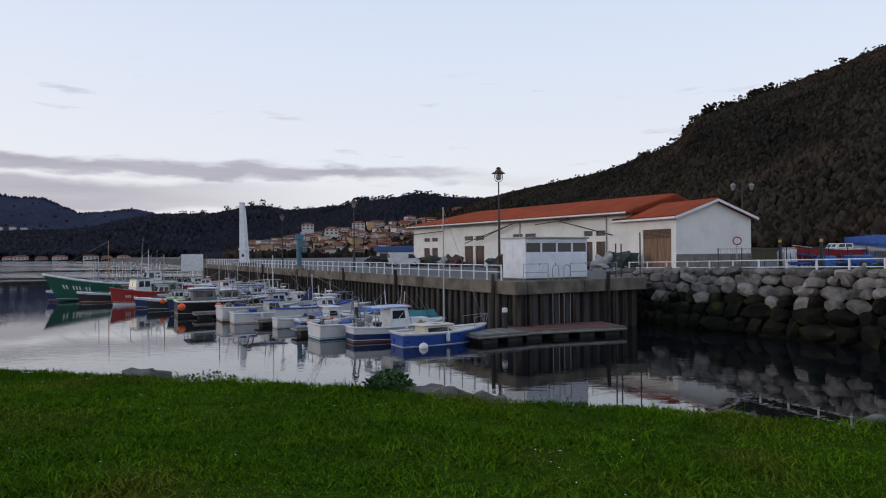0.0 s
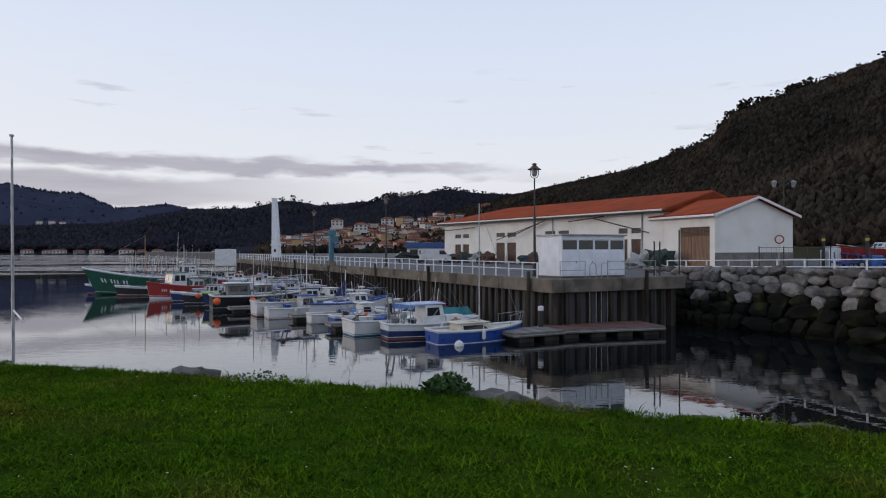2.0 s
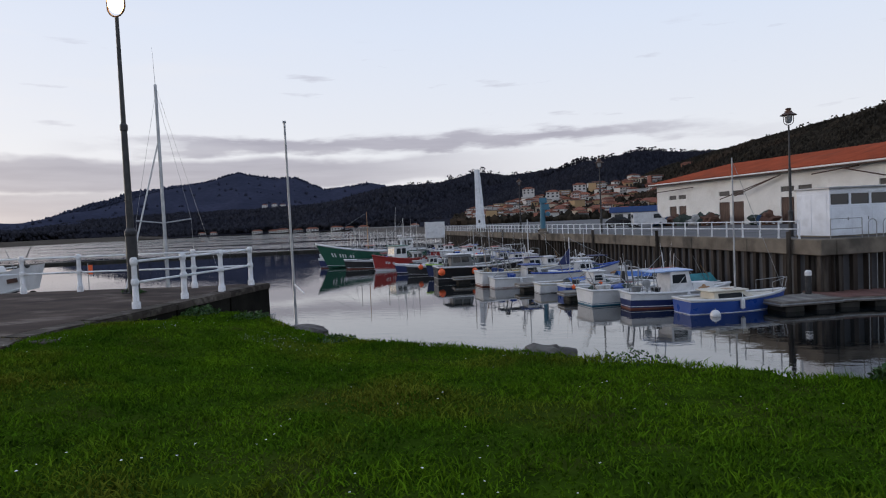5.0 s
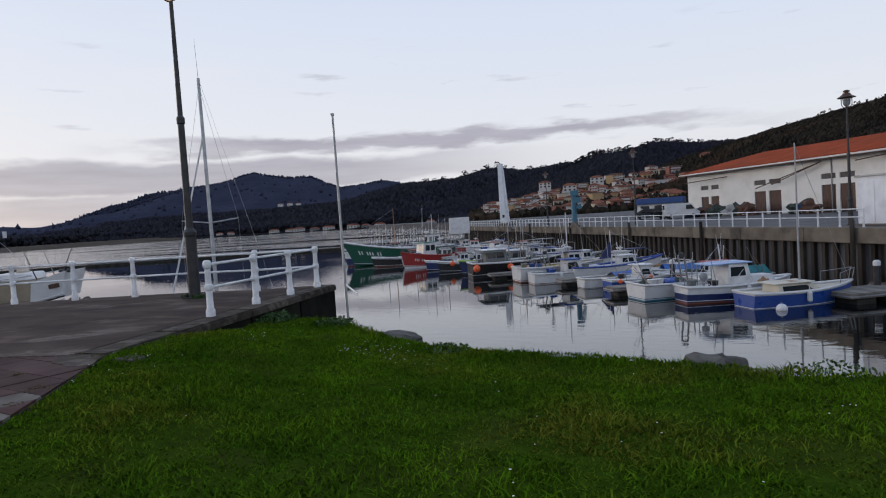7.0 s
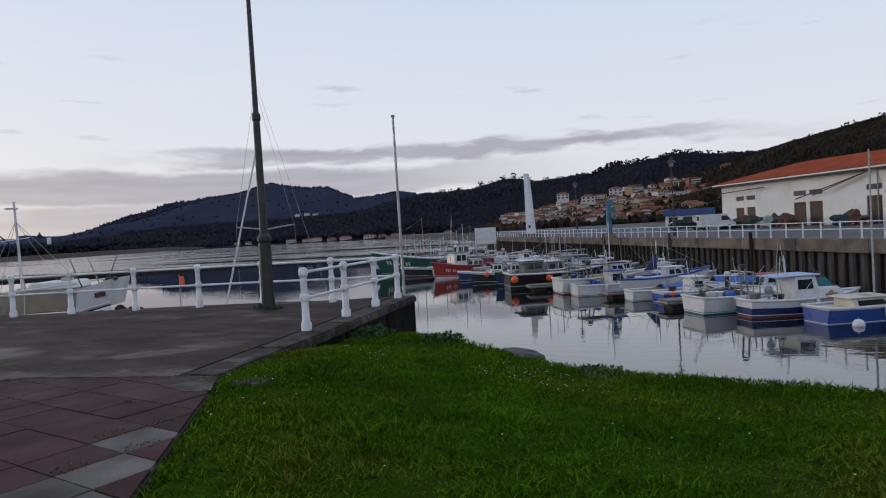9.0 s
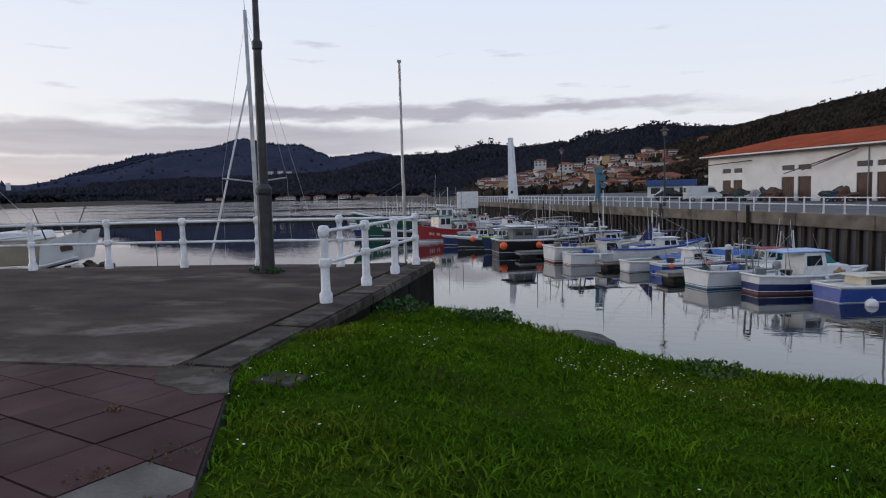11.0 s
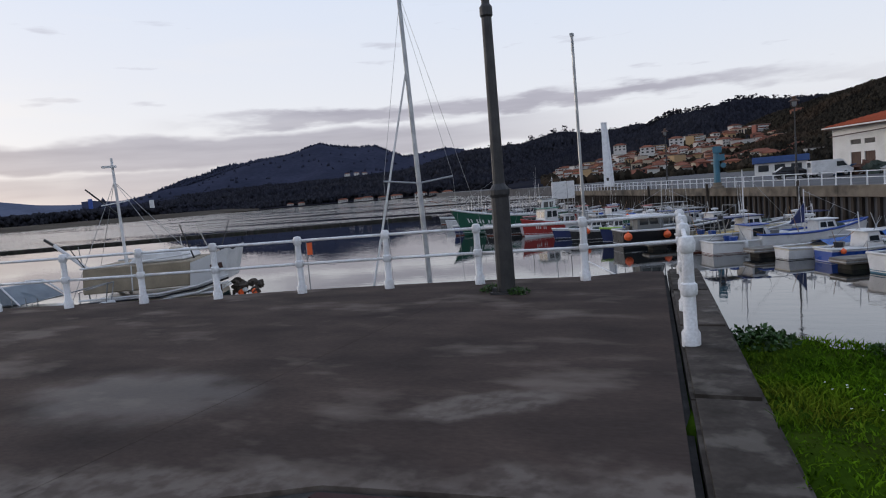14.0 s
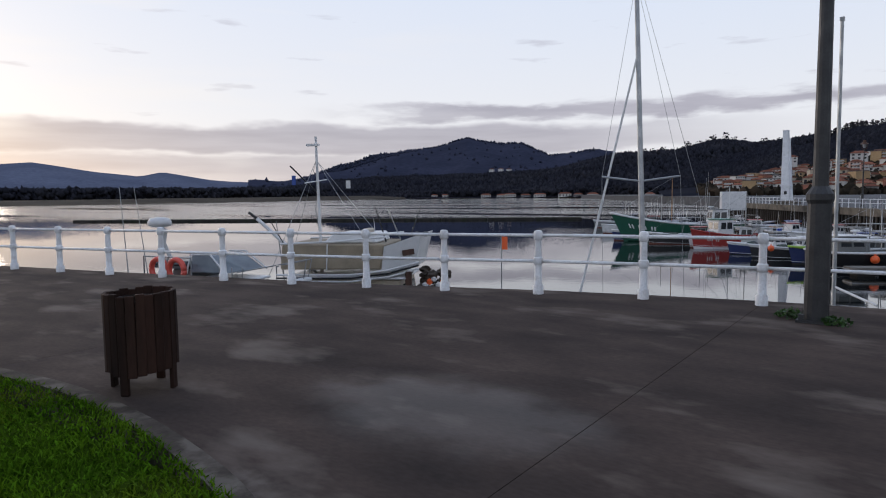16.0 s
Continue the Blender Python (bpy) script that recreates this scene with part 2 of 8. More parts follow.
PAVER = surf("red_paver", (0.058, 0.025, 0.025), (0.040, 0.019, 0.019), 1.6, 0.75, 0.004, fine=70, stain=(0.060, 0.044, 0.040), stain_scale=1.3, stain_amount=0.35, vary=0.2, spec=0.12)
PALE_PAVER = surf("pale_paver", (0.150, 0.135, 0.118), (0.082, 0.072, 0.064), 1.8, 0.85, 0.005, fine=50, stain=(0.05, 0.042, 0.038), stain_scale=1.6, stain_amount=0.6, vary=0.2, spec=0.12)
JOINT = surf("joint_dirt", (0.03, 0.027, 0.024), (0.015, 0.014, 0.012), 6, 0.95, 0.004)
SOIL = surf("grass_soil", (0.036, 0.070, 0.006), (0.018, 0.036, 0.004), 3.5, 0.95, 0.03, fine=30, stain=(0.050, 0.046, 0.014), stain_scale=0.9, stain_amount=0.4, spec=0.0)
ROCK = surf("rock", (0.22, 0.205, 0.19), (0.085, 0.075, 0.066), 1.8, 0.95, 0.03, fine=18, vary=0.5, spec=0.1, stain=(0.09, 0.085, 0.08), stain_scale=1.3)
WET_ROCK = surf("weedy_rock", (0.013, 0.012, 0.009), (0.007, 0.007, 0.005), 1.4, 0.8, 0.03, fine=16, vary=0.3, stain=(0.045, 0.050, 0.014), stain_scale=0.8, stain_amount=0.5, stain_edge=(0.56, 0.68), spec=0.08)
ROAD = surf("asphalt", (0.075, 0.075, 0.08), (0.05, 0.05, 0.054), 0.4, 0.85, 0.004)
WHITE = surf("white_rail_paint", (0.78, 0.79, 0.80), (0.66, 0.67, 0.69), 4, 0.4, 0.002, stain=(0.35, 0.29, 0.24), stain_scale=5, stain_amount=0.3)
IRON = surf("dark_iron", (0.045, 0.045, 0.047), (0.03, 0.03, 0.032), 5, 0.5, 0.001, metal=0.3)
RENDER_W = surf("white_render", (0.80, 0.78, 0.74), (0.72, 0.70, 0.66), 0.5, 0.9, 0.003, stain=(0.5, 0.46, 0.4), stain_scale=0.5, stain_amount=0.3)
TILE = surf("roof_tile", (0.44, 0.095, 0.040), (0.34, 0.078, 0.036), 0.5, 0.9, 0.02, spec=0.15, stain=(0.22, 0.075, 0.045), stain_scale=0.6, stretch=(1, 1, 1), vary=0.1)
STONE_BASE = surf("stone_plinth", (0.23, 0.21, 0.19), (0.12, 0.11, 0.10), 1.5, 0.9, 0.01)
BROWN = surf("brown_door_wood", (0.075, 0.030, 0.018), (0.04, 0.018, 0.012), 2, 0.6, 0.003, stretch=(4, 4, 0.5))
SHUTTER = surf("old_shutter_wood", (0.24, 0.14, 0.085), (0.14, 0.08, 0.05), 1.5, 0.75, 0.003, stretch=(5, 5, 0.4))
METAL = surf("galvanised", (0.36, 0.37, 0.38), (0.25, 0.26, 0.27), 4, 0.45, 0.001, metal=0.6)
ALU = surf("mast_alloy", (0.42, 0.43, 0.44), (0.30, 0.31, 0.32), 3, 0.45, 0.001, metal=0.5)
WINDOW = glass_mat("window_glass")


def landing_wear(m):
    """Pale dry edge along the front of the landing, and one shallow puddle."""
    nt = m.node_tree
    L = nt.links.new
    bsdf = nt.nodes["Principled BSDF"]
    sep = nt.nodes.new("ShaderNodeSeparateXYZ")
    pos = nt.nodes.new("ShaderNodeNewGeometry").outputs["Position"]
    L(pos, sep.inputs[0])
    n = nt.nodes.new("ShaderNodeTexNoise")
    n.inputs["Scale"].default_value, n.inputs["Detail"].default_value = 1.6, 5.0
    L(pos, n.inputs["Vector"])

    def calc(op, a, b):
        k = nt.nodes.new("ShaderNodeMath")
        k.operation = op
        for i, v in enumerate((a, b)):
            if isinstance(v, float):
                k.inputs[i].default_value = v
            else:
                L(v, k.inputs[i])
        return k.outputs[0]

    def span(v, lo, hi, a=0.0, b=1.0):
        r = nt.nodes.new("ShaderNodeMapRange")
        r.interpolation_type = "SMOOTHSTEP"
        r.inputs[1].default_value, r.inputs[2].default_value, r.inputs[3].default_value, r.inputs[4].default_value = lo, hi, a, b
        L(v, r.inputs[0])
        return r.outputs[0]

    wob = calc("MULTIPLY", calc("SUBTRACT", n.outputs[0], 0.5), 1.9)
    front = span(calc("ADD", calc("ADD", sep.outputs[1], calc("MULTIPLY", sep.outputs[0], -0.25)), wob), 14.0, 13.45)
    mix = nt.nodes.new("ShaderNodeMix")
    mix.data_type = "RGBA"
    col = bsdf.inputs["Base Color"].links[0].from_socket
    ex = calc("ADD", sep.outputs[0], 14.95)
    ey = calc("ADD", sep.outputs[1], -11.2)
    along = calc("MULTIPLY", calc("ADD", calc("MULTIPLY", ex, 0.83), calc("MULTIPLY", ey, 0.56)), 1.3)
    across = calc("MULTIPLY", calc("ADD", calc("MULTIPLY", ex, -0.56), calc("MULTIPLY", ey, 0.83)), 3.0)
    blot = calc("SQRT", calc("ADD", calc("MULTIPLY", along, along), calc("MULTIPLY", across, across)), 0.0)
    blot = span(calc("ADD", blot, calc("MULTIPLY", wob, 0.5)), 0.95, 0.6)
    grit = nt.nodes.new("ShaderNodeTexNoise")
    grit.inputs["Scale"].default_value, grit.inputs["Detail"].default_value = 7.0, 6.0
    L(pos, grit.inputs["Vector"])
    L(calc("MULTIPLY", calc("MAXIMUM", front, blot), span(grit.outputs[0], 0.36, 0.62, 0.3, 0.85)), mix.inputs["Factor"])
    L(col, mix.inputs[6])
    mix.inputs[7].default_value = (0.16, 0.135, 0.115, 1)
    L(mix.outputs[2], bsdf.inputs["Base Color"])
    dx = calc("MULTIPLY", calc("ADD", sep.outputs[0], 18.25), 0.62)
    dy = calc("ADD", sep.outputs[1], -10.85)
    d = calc("SQRT", calc("ADD", calc("MULTIPLY", dx, dx), calc("MULTIPLY", dy, dy)), 0.0)
    wet = calc("MULTIPLY", span(calc("ADD", d, calc("MULTIPLY", wob, 0.45)), 1.0, 0.45), 0.7)
    rough = bsdf.inputs["Roughness"].links[0].from_socket
    rm = nt.nodes.new("ShaderNodeMix")
    rm.data_type = "FLOAT"
    L(wet, rm.inputs[0])
    L(rough, rm.inputs[2])
    rm.inputs[3].default_value = 0.3
    L(rm.outputs[0], bsdf.inputs["Roughness"])
    L(calc("ADD", calc("MULTIPLY", wet, 0.10), 0.06), bsdf.inputs["Specular IOR Level"])


landing_wear(APRON)

# ---- building tools ----
def ob_from(name, verts, faces, mat, parent=None, label="", smooth=False):
    me = bpy.data.meshes.new(name)
    me.from_pydata(verts, [], faces)
    me.materials.append(mat)
    if smooth:
        me.polygons.foreach_set("use_smooth", [True] * len(me.polygons))
    ob = new(name, me)
    if parent:
        ob.parent = parent
    if label:
        tagged(ob, label)
    return ob


def part(name, bm, mat, parent=None, label="", smooth=False):
    """One mesh object from a bmesh, under a thing or a part."""
    me = bpy.data.meshes.new(name)
    bmesh.ops.recalc_face_normals(bm, faces=bm.faces)
    bm.to_mesh(me)
    bm.free()
    me.materials.append(mat)
    if smooth:
        me.polygons.foreach_set("use_smooth", [True] * len(me.polygons))
    ob = new(name, me)
    if parent:
        ob.parent = parent
    if label:
        tagged(ob, label)
    return ob


def share(name, me, parent, m):
    """Another object on a mesh that exists already."""
    ob = new(name, me)
    ob.parent = parent
    ob.matrix_basis = m
    return ob


def thing(name, m, label, category, group="", kind=""):
    e = new(name)
    e.empty_display_size = 0.2
    e.matrix_basis = m
    return tagged(e, label, category, group, kind)


def box(bm, x0, y0, z0, x1, y1, z1, bevel=0.0, m=None):
    g = bmesh.ops.create_cube(bm, size=1.0)
    vs = g["verts"]
    mt = Matrix.Translation(((x0 + x1) / 2, (y0 + y1) / 2, (z0 + z1) / 2)) @ Matrix.Diagonal((abs(x1 - x0), abs(y1 - y0), abs(z1 - z0), 1))
    bmesh.ops.transform(bm, matrix=(m @ mt) if m else mt, verts=vs)
    if bevel:
        es = list({e for v in vs for e in v.link_edges})
        bmesh.ops.bevel(bm, geom=es, offset=bevel, segments=1, affect="EDGES")
    return bm


def boxed(*a, bevel=0.0, m=None):
    return box(bmesh.new(), *a, bevel=bevel, m=m)


def tube(bm, p0, p1, r0, r1=None, n=8, caps=True):
    p0, p1 = Vector(p0), Vector(p1)
    d = p1 - p0
    g = bmesh.ops.create_cone(bm, cap_ends=caps, segments=n, radius1=r0, radius2=r0 if r1 is None else r1, depth=d.length)
    q = d.to_track_quat("Z", "Y").to_matrix().to_4x4()
    bmesh.ops.transform(bm, matrix=Matrix.Translation((p0 + p1) / 2) @ q, verts=g["verts"])
    return bm


def tubed(*a, **k):
    return tube(bmesh.new(), *a, **k)


def pipe(bm, pts, r, n=6):
    """One swept tube through the points."""
    pts = [Vector(p) for p in pts]
    rings, side = [], None
    for i, p in enumerate(pts):
        d = (pts[min(i + 1, len(pts) - 1)] - pts[max(i - 1, 0)]).normalized()
        if side is None:
            side = d.orthogonal().normalized()
        side = (side - d * side.dot(d)).normalized()
        other = d.cross(side)
        rings.append([bm.verts.new(p + (side * math.cos(2 * math.pi * k / n) + other * math.sin(2 * math.pi * k / n)) * r) for k in range(n)])
    for a, b in zip(rings[:-1], rings[1:]):
        for k in range(n):
            bm.faces.new((a[k], a[(k + 1) % n], b[(k + 1) % n], b[k]))
    bm.faces.new(rings[0][::-1])
    bm.faces.new(rings[-1])
    return bm


def lathe(bm, profile, n=12, m=None):
    """A turned shape from (radius, height) pairs."""
    rings = []
    for r, z in profile:
        rings.append([bm.verts.new((r * math.cos(2 * math.pi * k / n), r * math.sin(2 * math.pi * k / n), z)) for k in range(n)])
    for a, b in zip(rings[:-1], rings[1:]):
        for k in range(n):
            bm.faces.new((a[k], a[(k + 1) % n], b[(k + 1) % n], b[k]))
    bm.faces.new(rings[0][::-1])
    bm.faces.new(rings[-1])
    if m:
        bmesh.ops.transform(bm, matrix=m, verts=[v for r in rings for v in r])
    return bm


def prism(bm, outline, z0, z1):
    """An upright block over an outline (counter-clockwise)."""
    lo = [bm.verts.new((x, y, z0)) for x, y in outline]
    hi = [bm.verts.new((x, y, z1)) for x, y in outline]
    bm.faces.new(hi)
    bm.faces.new(lo[::-1])
    n = len(outline)
    for k in range(n):
        bm.faces.new((lo[k], lo[(k + 1) % n], hi[(k + 1) % n], hi[k]))
    return bm


def blob(bm, r, m, rough=0.25, sub=1, seed=0.0):
    """A rough lump: an icosphere pushed about by noise."""
    g = bmesh.ops.create_icosphere(bm, subdivisions=sub, radius=1.0)
    for v in g["verts"]:
        k = 1 + rough * noise.noise(v.co * 1.7 + Vector((seed, seed * 0.7, -seed)))
        v.co = v.co * r * k
    bmesh.ops.transform(bm, matrix=m, verts=g["verts"])
    return bm


def lerp(x, xs, ys):
    return float(np.interp(x, xs, ys))


def smooth(t):
    t = min(1, max(0, t))
    return t * t * (3 - 2 * t)


ICO = bmesh.new()
bmesh.ops.create_icosphere(ICO, subdivisions=1, radius=1.0)
ICO_V = np.array([v.co[:] for v in ICO.verts])
ICO_F = np.array([[v.index for v in f.verts] for f in ICO.faces])
ICO.free()
RNG = np.random.default_rng(7)


def clumps(centres, radii, squash=0.8, rough=0.25):
    """Vertices and faces of many lumpy little crowns in one go."""
    n, k = len(centres), len(ICO_V)
    jit = 1 + RNG.uniform(-rough, rough, (n, k, 1))
    v = ICO_V[None] * jit * np.asarray(radii).reshape(n, 1, 1) * np.array([1, 1, squash])
    v = v + np.asarray(centres)[:, None]
    f = ICO_F[None] + (np.arange(n) * k)[:, None, None]
    return v.reshape(-1, 3), f.reshape(-1, 3)


def spires(centres, radii, tall=1.9, rough=0.4):
    """Many small ragged upright crowns, eight faces each."""
    n = len(centres)
    a = RNG.uniform(0, 2 * np.pi, (n, 1)) + np.arange(4)[None] * (np.pi / 2) + RNG.uniform(-0.35, 0.35, (n, 4))
    rr = np.asarray(radii).reshape(n, 1) * RNG.uniform(1 - rough, 1 + rough, (n, 4))
    zz = np.asarray(radii).reshape(n, 1) * RNG.uniform(-0.5, 0.7, (n, 4))
    ring = np.stack([np.cos(a) * rr, np.sin(a) * rr, zz], 2)
    off = RNG.uniform(-0.45, 0.45, (n, 2, 2)) * np.asarray(radii).reshape(n, 1, 1)
    hh = np.asarray(radii).reshape(n, 1) * RNG.uniform(0.6, 1.0, (n, 2)) * np.array([[tall, -tall]])
    ends = np.concatenate([off, hh[:, :, None]], 2)
    v = np.concatenate([ring, ends], 1) + np.asarray(centres)[:, None]
    f = np.array([[0, 1, 4], [1, 2, 4], [2, 3, 4], [3, 0, 4], [1, 0, 5], [2, 1, 5], [3, 2, 5], [0, 3, 5]])
    return v.reshape(-1, 3), (f[None] + (np.arange(n) * 6)[:, None, None]).reshape(-1, 3)


def quick_mesh(name, v, f, mat, label="", category="", kind="stuff"):
    me = bpy.data.meshes.new(name)
    v, f = np.asarray(v, np.float32), np.asarray(f, np.int32)
    me.vertices.add(len(v))
    me.vertices.foreach_set("co", v.ravel())
    me.loops.add(f.size)
    me.loops.foreach_set("vertex_index", f.ravel())
    me.polygons.add(len(f))
    me.polygons.foreach_set("loop_start", np.arange(0, f.size, f.shape[1], dtype=np.int32))
    me.update(calc_edges=True)
    me.materials.append(mat)
    return tagged(new(name, me), label, category, kind=kind)


# ---- water and land ----
def crest(x):
    """Where the lawn breaks off towards the water."""
    return lerp(x, (-13.2, -12.4, -11.5, -10.2, -8.6, -6, -4, -1.6, 0.8, 3.9, 12, 24, 40), (14.6, 14.7, 14.35, 13.3, 12.45, 11.75, 11.25, 10.4, 9.3, 8.2, 5.6, 2.0, -4))


def lawn(x, y):
    """Height of the lawn and of the bank below it."""
    s = crest(x) - y
    if s >= 0:
        z = -0.42 + 0.36 * smooth(s / 8.5)
        if x < -9.5:
            z += 0.14 * smooth((-9.5 - x) / 3.0) * (1 - smooth((s - 1.0) / 9)) * 0.9
        z += 0.035 * noise.noise(Vector((x * 0.5, y * 0.5, 0))) + 0.018 * noise.noise(Vector((x * 1.9, y * 1.9, 3)))
        # turf stands level with the path and the first kerb blocks
        off = (x + 12.78 - (9.95 - y) * 0.586) * 0.863 if y < 9.95 else x + 12.84 + (y - 9.99) * 0.113
        near = (1 - smooth((off - 0.2) / 2.2)) * (1 - smooth((y - 11.0) / 2.2))
        z += (-0.025 - z) * near
        return min(z, -0.015)
    d = -s
    return -0.42 - 0.25 * smooth(d / 0.5) - 3.9 * smooth((d - 0.2) / 6.5) - 0.2 * abs(noise.noise(Vector((x, y, 8))))


def build_ground():
    xs = np.concatenate([np.linspace(-420, -60, 10), np.linspace(-50, -26, 9), np.arange(-24, 8, 0.35), np.linspace(8.5, 40, 30), np.linspace(50, 300, 8)])
    ys = np.concatenate([np.linspace(-400, -30, 12), np.linspace(-25, -2, 14), np.arange(-1.5, 20.5, 0.35)])
    verts = []
    for y in ys:
        for x in xs:
            z = lawn(x, y)
            if x < -17.5 and y < 9.7 and x < lerp(y, (-3, 1.5, 4.2, 6.0, 7.4, 8.4), (-23, -21, -19.6, -18.6, -17.9, -17.6)):
                z = 0.02 if y < 9.3 - max(0.0, x + 18.6) * 0.75 else -0.3
            elif x < -12.95 + (9.95 - y) * 0.586:
                z = -0.45 if y < 12 else -4.6
            verts.append((x, y, z))
    w = len(xs)
    faces = [(j * w + i, j * w + i + 1, (j + 1) * w + i + 1, (j + 1) * w + i) for j in range(len(ys) - 1) for i in range(w - 1)]
    g = ob_from("ground", verts, faces, SOIL, smooth=True)
    return tagged(g, "dark soil and lawn bank sloping down to the harbour", "ground", kind="structure")


build_ground()
bm = bmesh.new()
ring = [0, 30, 60, 120, 250, 600, 1500, 4600]
for r0, r1 in zip(ring[:-1], ring[1:]):
    for k in range(48):
        a, b = 2 * math.pi * k / 48, 2 * math.pi * (k + 1) / 48
        pts = [(r0 * math.cos(a), r0 * math.sin(a)), (r1 * math.cos(a), r1 * math.sin(a)), (r1 * math.cos(b), r1 * math.sin(b)), (r0 * math.cos(b), r0 * math.sin(b))]
        if r0 == 0:
            pts = pts[1:]
        bm.faces.new([bm.verts.new((x - 20, y + 40, WATER)) for x, y in pts])
bmesh.ops.remove_doubles(bm, verts=bm.verts, dist=0.001)
tagged(part("water", bm, WATER_MAT), "calm grey harbour water reflecting boats and sky", "water", kind="structure")

# quay frame: u along its end face, v along its length, from the outer corner
U, V, C0 = Vector((0.887, 0.463, 0)), Vector((-0.463, 0.887, 0)), Vector((4.7, 40.3, 0))


def q(u, v, z=0.0):
    return C0 + U * u + V * v + Vector((0, 0, z))


QM = Matrix((( *U.xy, 0), (*V.xy, 0), (0, 0, 1))).transposed().to_4x4()
QM.translation = C0
ROCKS_A, ROCKS_B = Vector((14.9, 50.6, -0.33)), Vector((22.9, 35.3, 0.0))
ROCKS_C = ROCKS_B + (ROCKS_B - ROCKS_A).normalized() * 26

# land behind the quay
land = [q(0.4, 0.4), q(0.4, 112), q(14, 130), (-70, 250), (-170, 430), (-330, 700), (-300, 1100), (400, 1100), (500, 200), (300, -100), (60, 4), ROCKS_C, ROCKS_B, ROCKS_A, q(10.2, 0.6)]
bm = bmesh.new()
prism(bm, [(p[0], p[1]) for p in land][::-1], -5, QUAY - 0.02)
tagged(part("road", bm, ROAD), "grey asphalt quay road behind the harbour railing", "road", kind="structure")


def build_quay():
    """Concrete coping over a line of sheet piles, with timber fender piles."""
    wall = thing("quay_wall", QM, "concrete coping over stained sheet piles of the quay", "quay", kind="structure")
    bm = bmesh.new()
    k = 0.0
    while k < 112:
        n = min(6.0, 112 - k)
        box(bm, 0.0, k + 0.01, -1.15, 0.9, k + n - 0.01, QUAY, bevel=0.04)
        k += 6.0
    box(bm, 0.91, 0.0, -1.15, 5.4, 0.9, QUAY, bevel=0.04)
    box(bm, 5.42, 0.0, -1.15, 10.9, 0.9, QUAY, bevel=0.04)
    part("coping", bm, CONCRETE, wall)
    me = None
    for i in range(128):
        if me is None:
            bm = bmesh.new()
            lathe_pts = [(-0.28, -0.43), (-0.28, -0.2), (0.3, -0.13), (0.3, 0.13), (-0.28, 0.2), (-0.28, 0.43)]
            lo = [bm.verts.new((0.5 - a, b, -4.6)) for a, b in lathe_pts]
            hi = [bm.verts.new((0.5 - a, b, -1.151)) for a, b in lathe_pts]
            for a, b, c, d in zip(lo[:-1], lo[1:], hi[1:], hi[:-1]):
                bm.faces.new((a, b, c, d))
            p = part("sheet_pile", bm, PILE, wall)
            me = p.data
            p.matrix_basis = pose(0, 0.45, 0)
        else:
            share("sheet_pile", me, wall, pose(0, 0.45 + 0.86 * i, 0))
    for i in range(12):
        share("sheet_pile", me, wall, pose(0.45 + 0.86 * i, 0, 0, 0, 0, 90))
    part("backing", box(boxed(0.85, 0.85, -4.7, 1.1, 112, -1.155), 1.11, 0.85, -4.7, 10.9, 1.1, -1.155), WALL_DARK, wall)
    for u, v in ((0, 2.2), (0, 16.5), (0, 28.5), (0, 44), (0, 60), (7.3, 0)):
        b = bmesh.new()
        tube(b, (u - (0.16 if u == 0 else 0), v - (0.16 if v == 0 else 0), -5), (u - (0.16 if u == 0 else 0), v - (0.16 if v == 0 else 0), 0.1), 0.13, 0.12, n=10)
        part("fender_pile", b, PILE, wall, "grey weathered timber pile")
    return wall


build_quay()


# ---- railings ----
def cast_post(bm, h=1.03, k=1.0):
    return lathe(bm, [(0.085 * k, 0), (0.085 * k, 0.13), (0.062 * k, 0.16), (0.058 * k, 0.47), (0.075 * k, 0.49), (0.08 * k, 0.54), (0.075 * k, 0.585), (0.055 * k, 0.6),
                      (0.052 * k, h - 0.16), (0.072 * k, h - 0.14), (0.078 * k, h - 0.06), (0.06 * k, h - 0.01), (0.03 * k, h)], n=12)


def railing(name, pts, label, spacing_posts=None, simple=False, lower=0.53, top=0.95, r=0.026):
    base = Vector(pts[0])
    t = thing(name, Matrix.Translation(base), label, "railing")
    bm = bmesh.new()
    if simple:
        box(bm, -0.045, -0.045, 0, 0.045, 0.045, 1.0, bevel=0.01)
        box(bm, -0.06, -0.06, 0, 0.06, 0.06, 0.06)
    else:
        cast_post(bm)
    first = part("post", bm, WHITE, t, smooth=not simple)
    if not simple:
        first.data.set_sharp_from_angle(angle=radians(40))
    for i, p in enumerate(pts):
        rel = Vector(p) - base
        if i:
            share("post", first.data, t, Matrix.Translation(rel))
    for a, b in zip(pts[:-1], pts[1:]):
        for h in (lower, top):
            b1 = bmesh.new()
            up = Vector((0, 0, h))
            tube(b1, Vector(a) - base + up, Vector(b) - base + up, r, n=8)
            part("rail", b1, WHITE, t, smooth=True)
    return t


P_LINE = [(-13.6, 13.1, 0.0), (-13.74, 14.7, 0.0), (-13.86, 16.2, 0.0), (-13.99, 17.64, 0.0)]
R_LINE = [(-13.99, 17.64, 0.0), (-15.43, 17.2, 0), (-17.19, 17.02, 0), (-18.78, 16.71, 0), (-20.37, 16.33, 0), (-21.89, 15.84, 0), (-23.3, 15.42, 0), (-24.8, 15.0, 0), (-26.36, 14.63, 0),
          (-27.94, 14.28, 0), (-29.4, 13.93, 0), (-30.93, 13.6, 0), (-32.54, 13.28, 0), (-34.1, 12.95, 0), (-35.7, 12.6, 0), (-37.3, 12.3, 0), (-38.9, 12.0, 0)]
railing("quay_railing", P_LINE, "white cast-iron railing along the side of the landing")
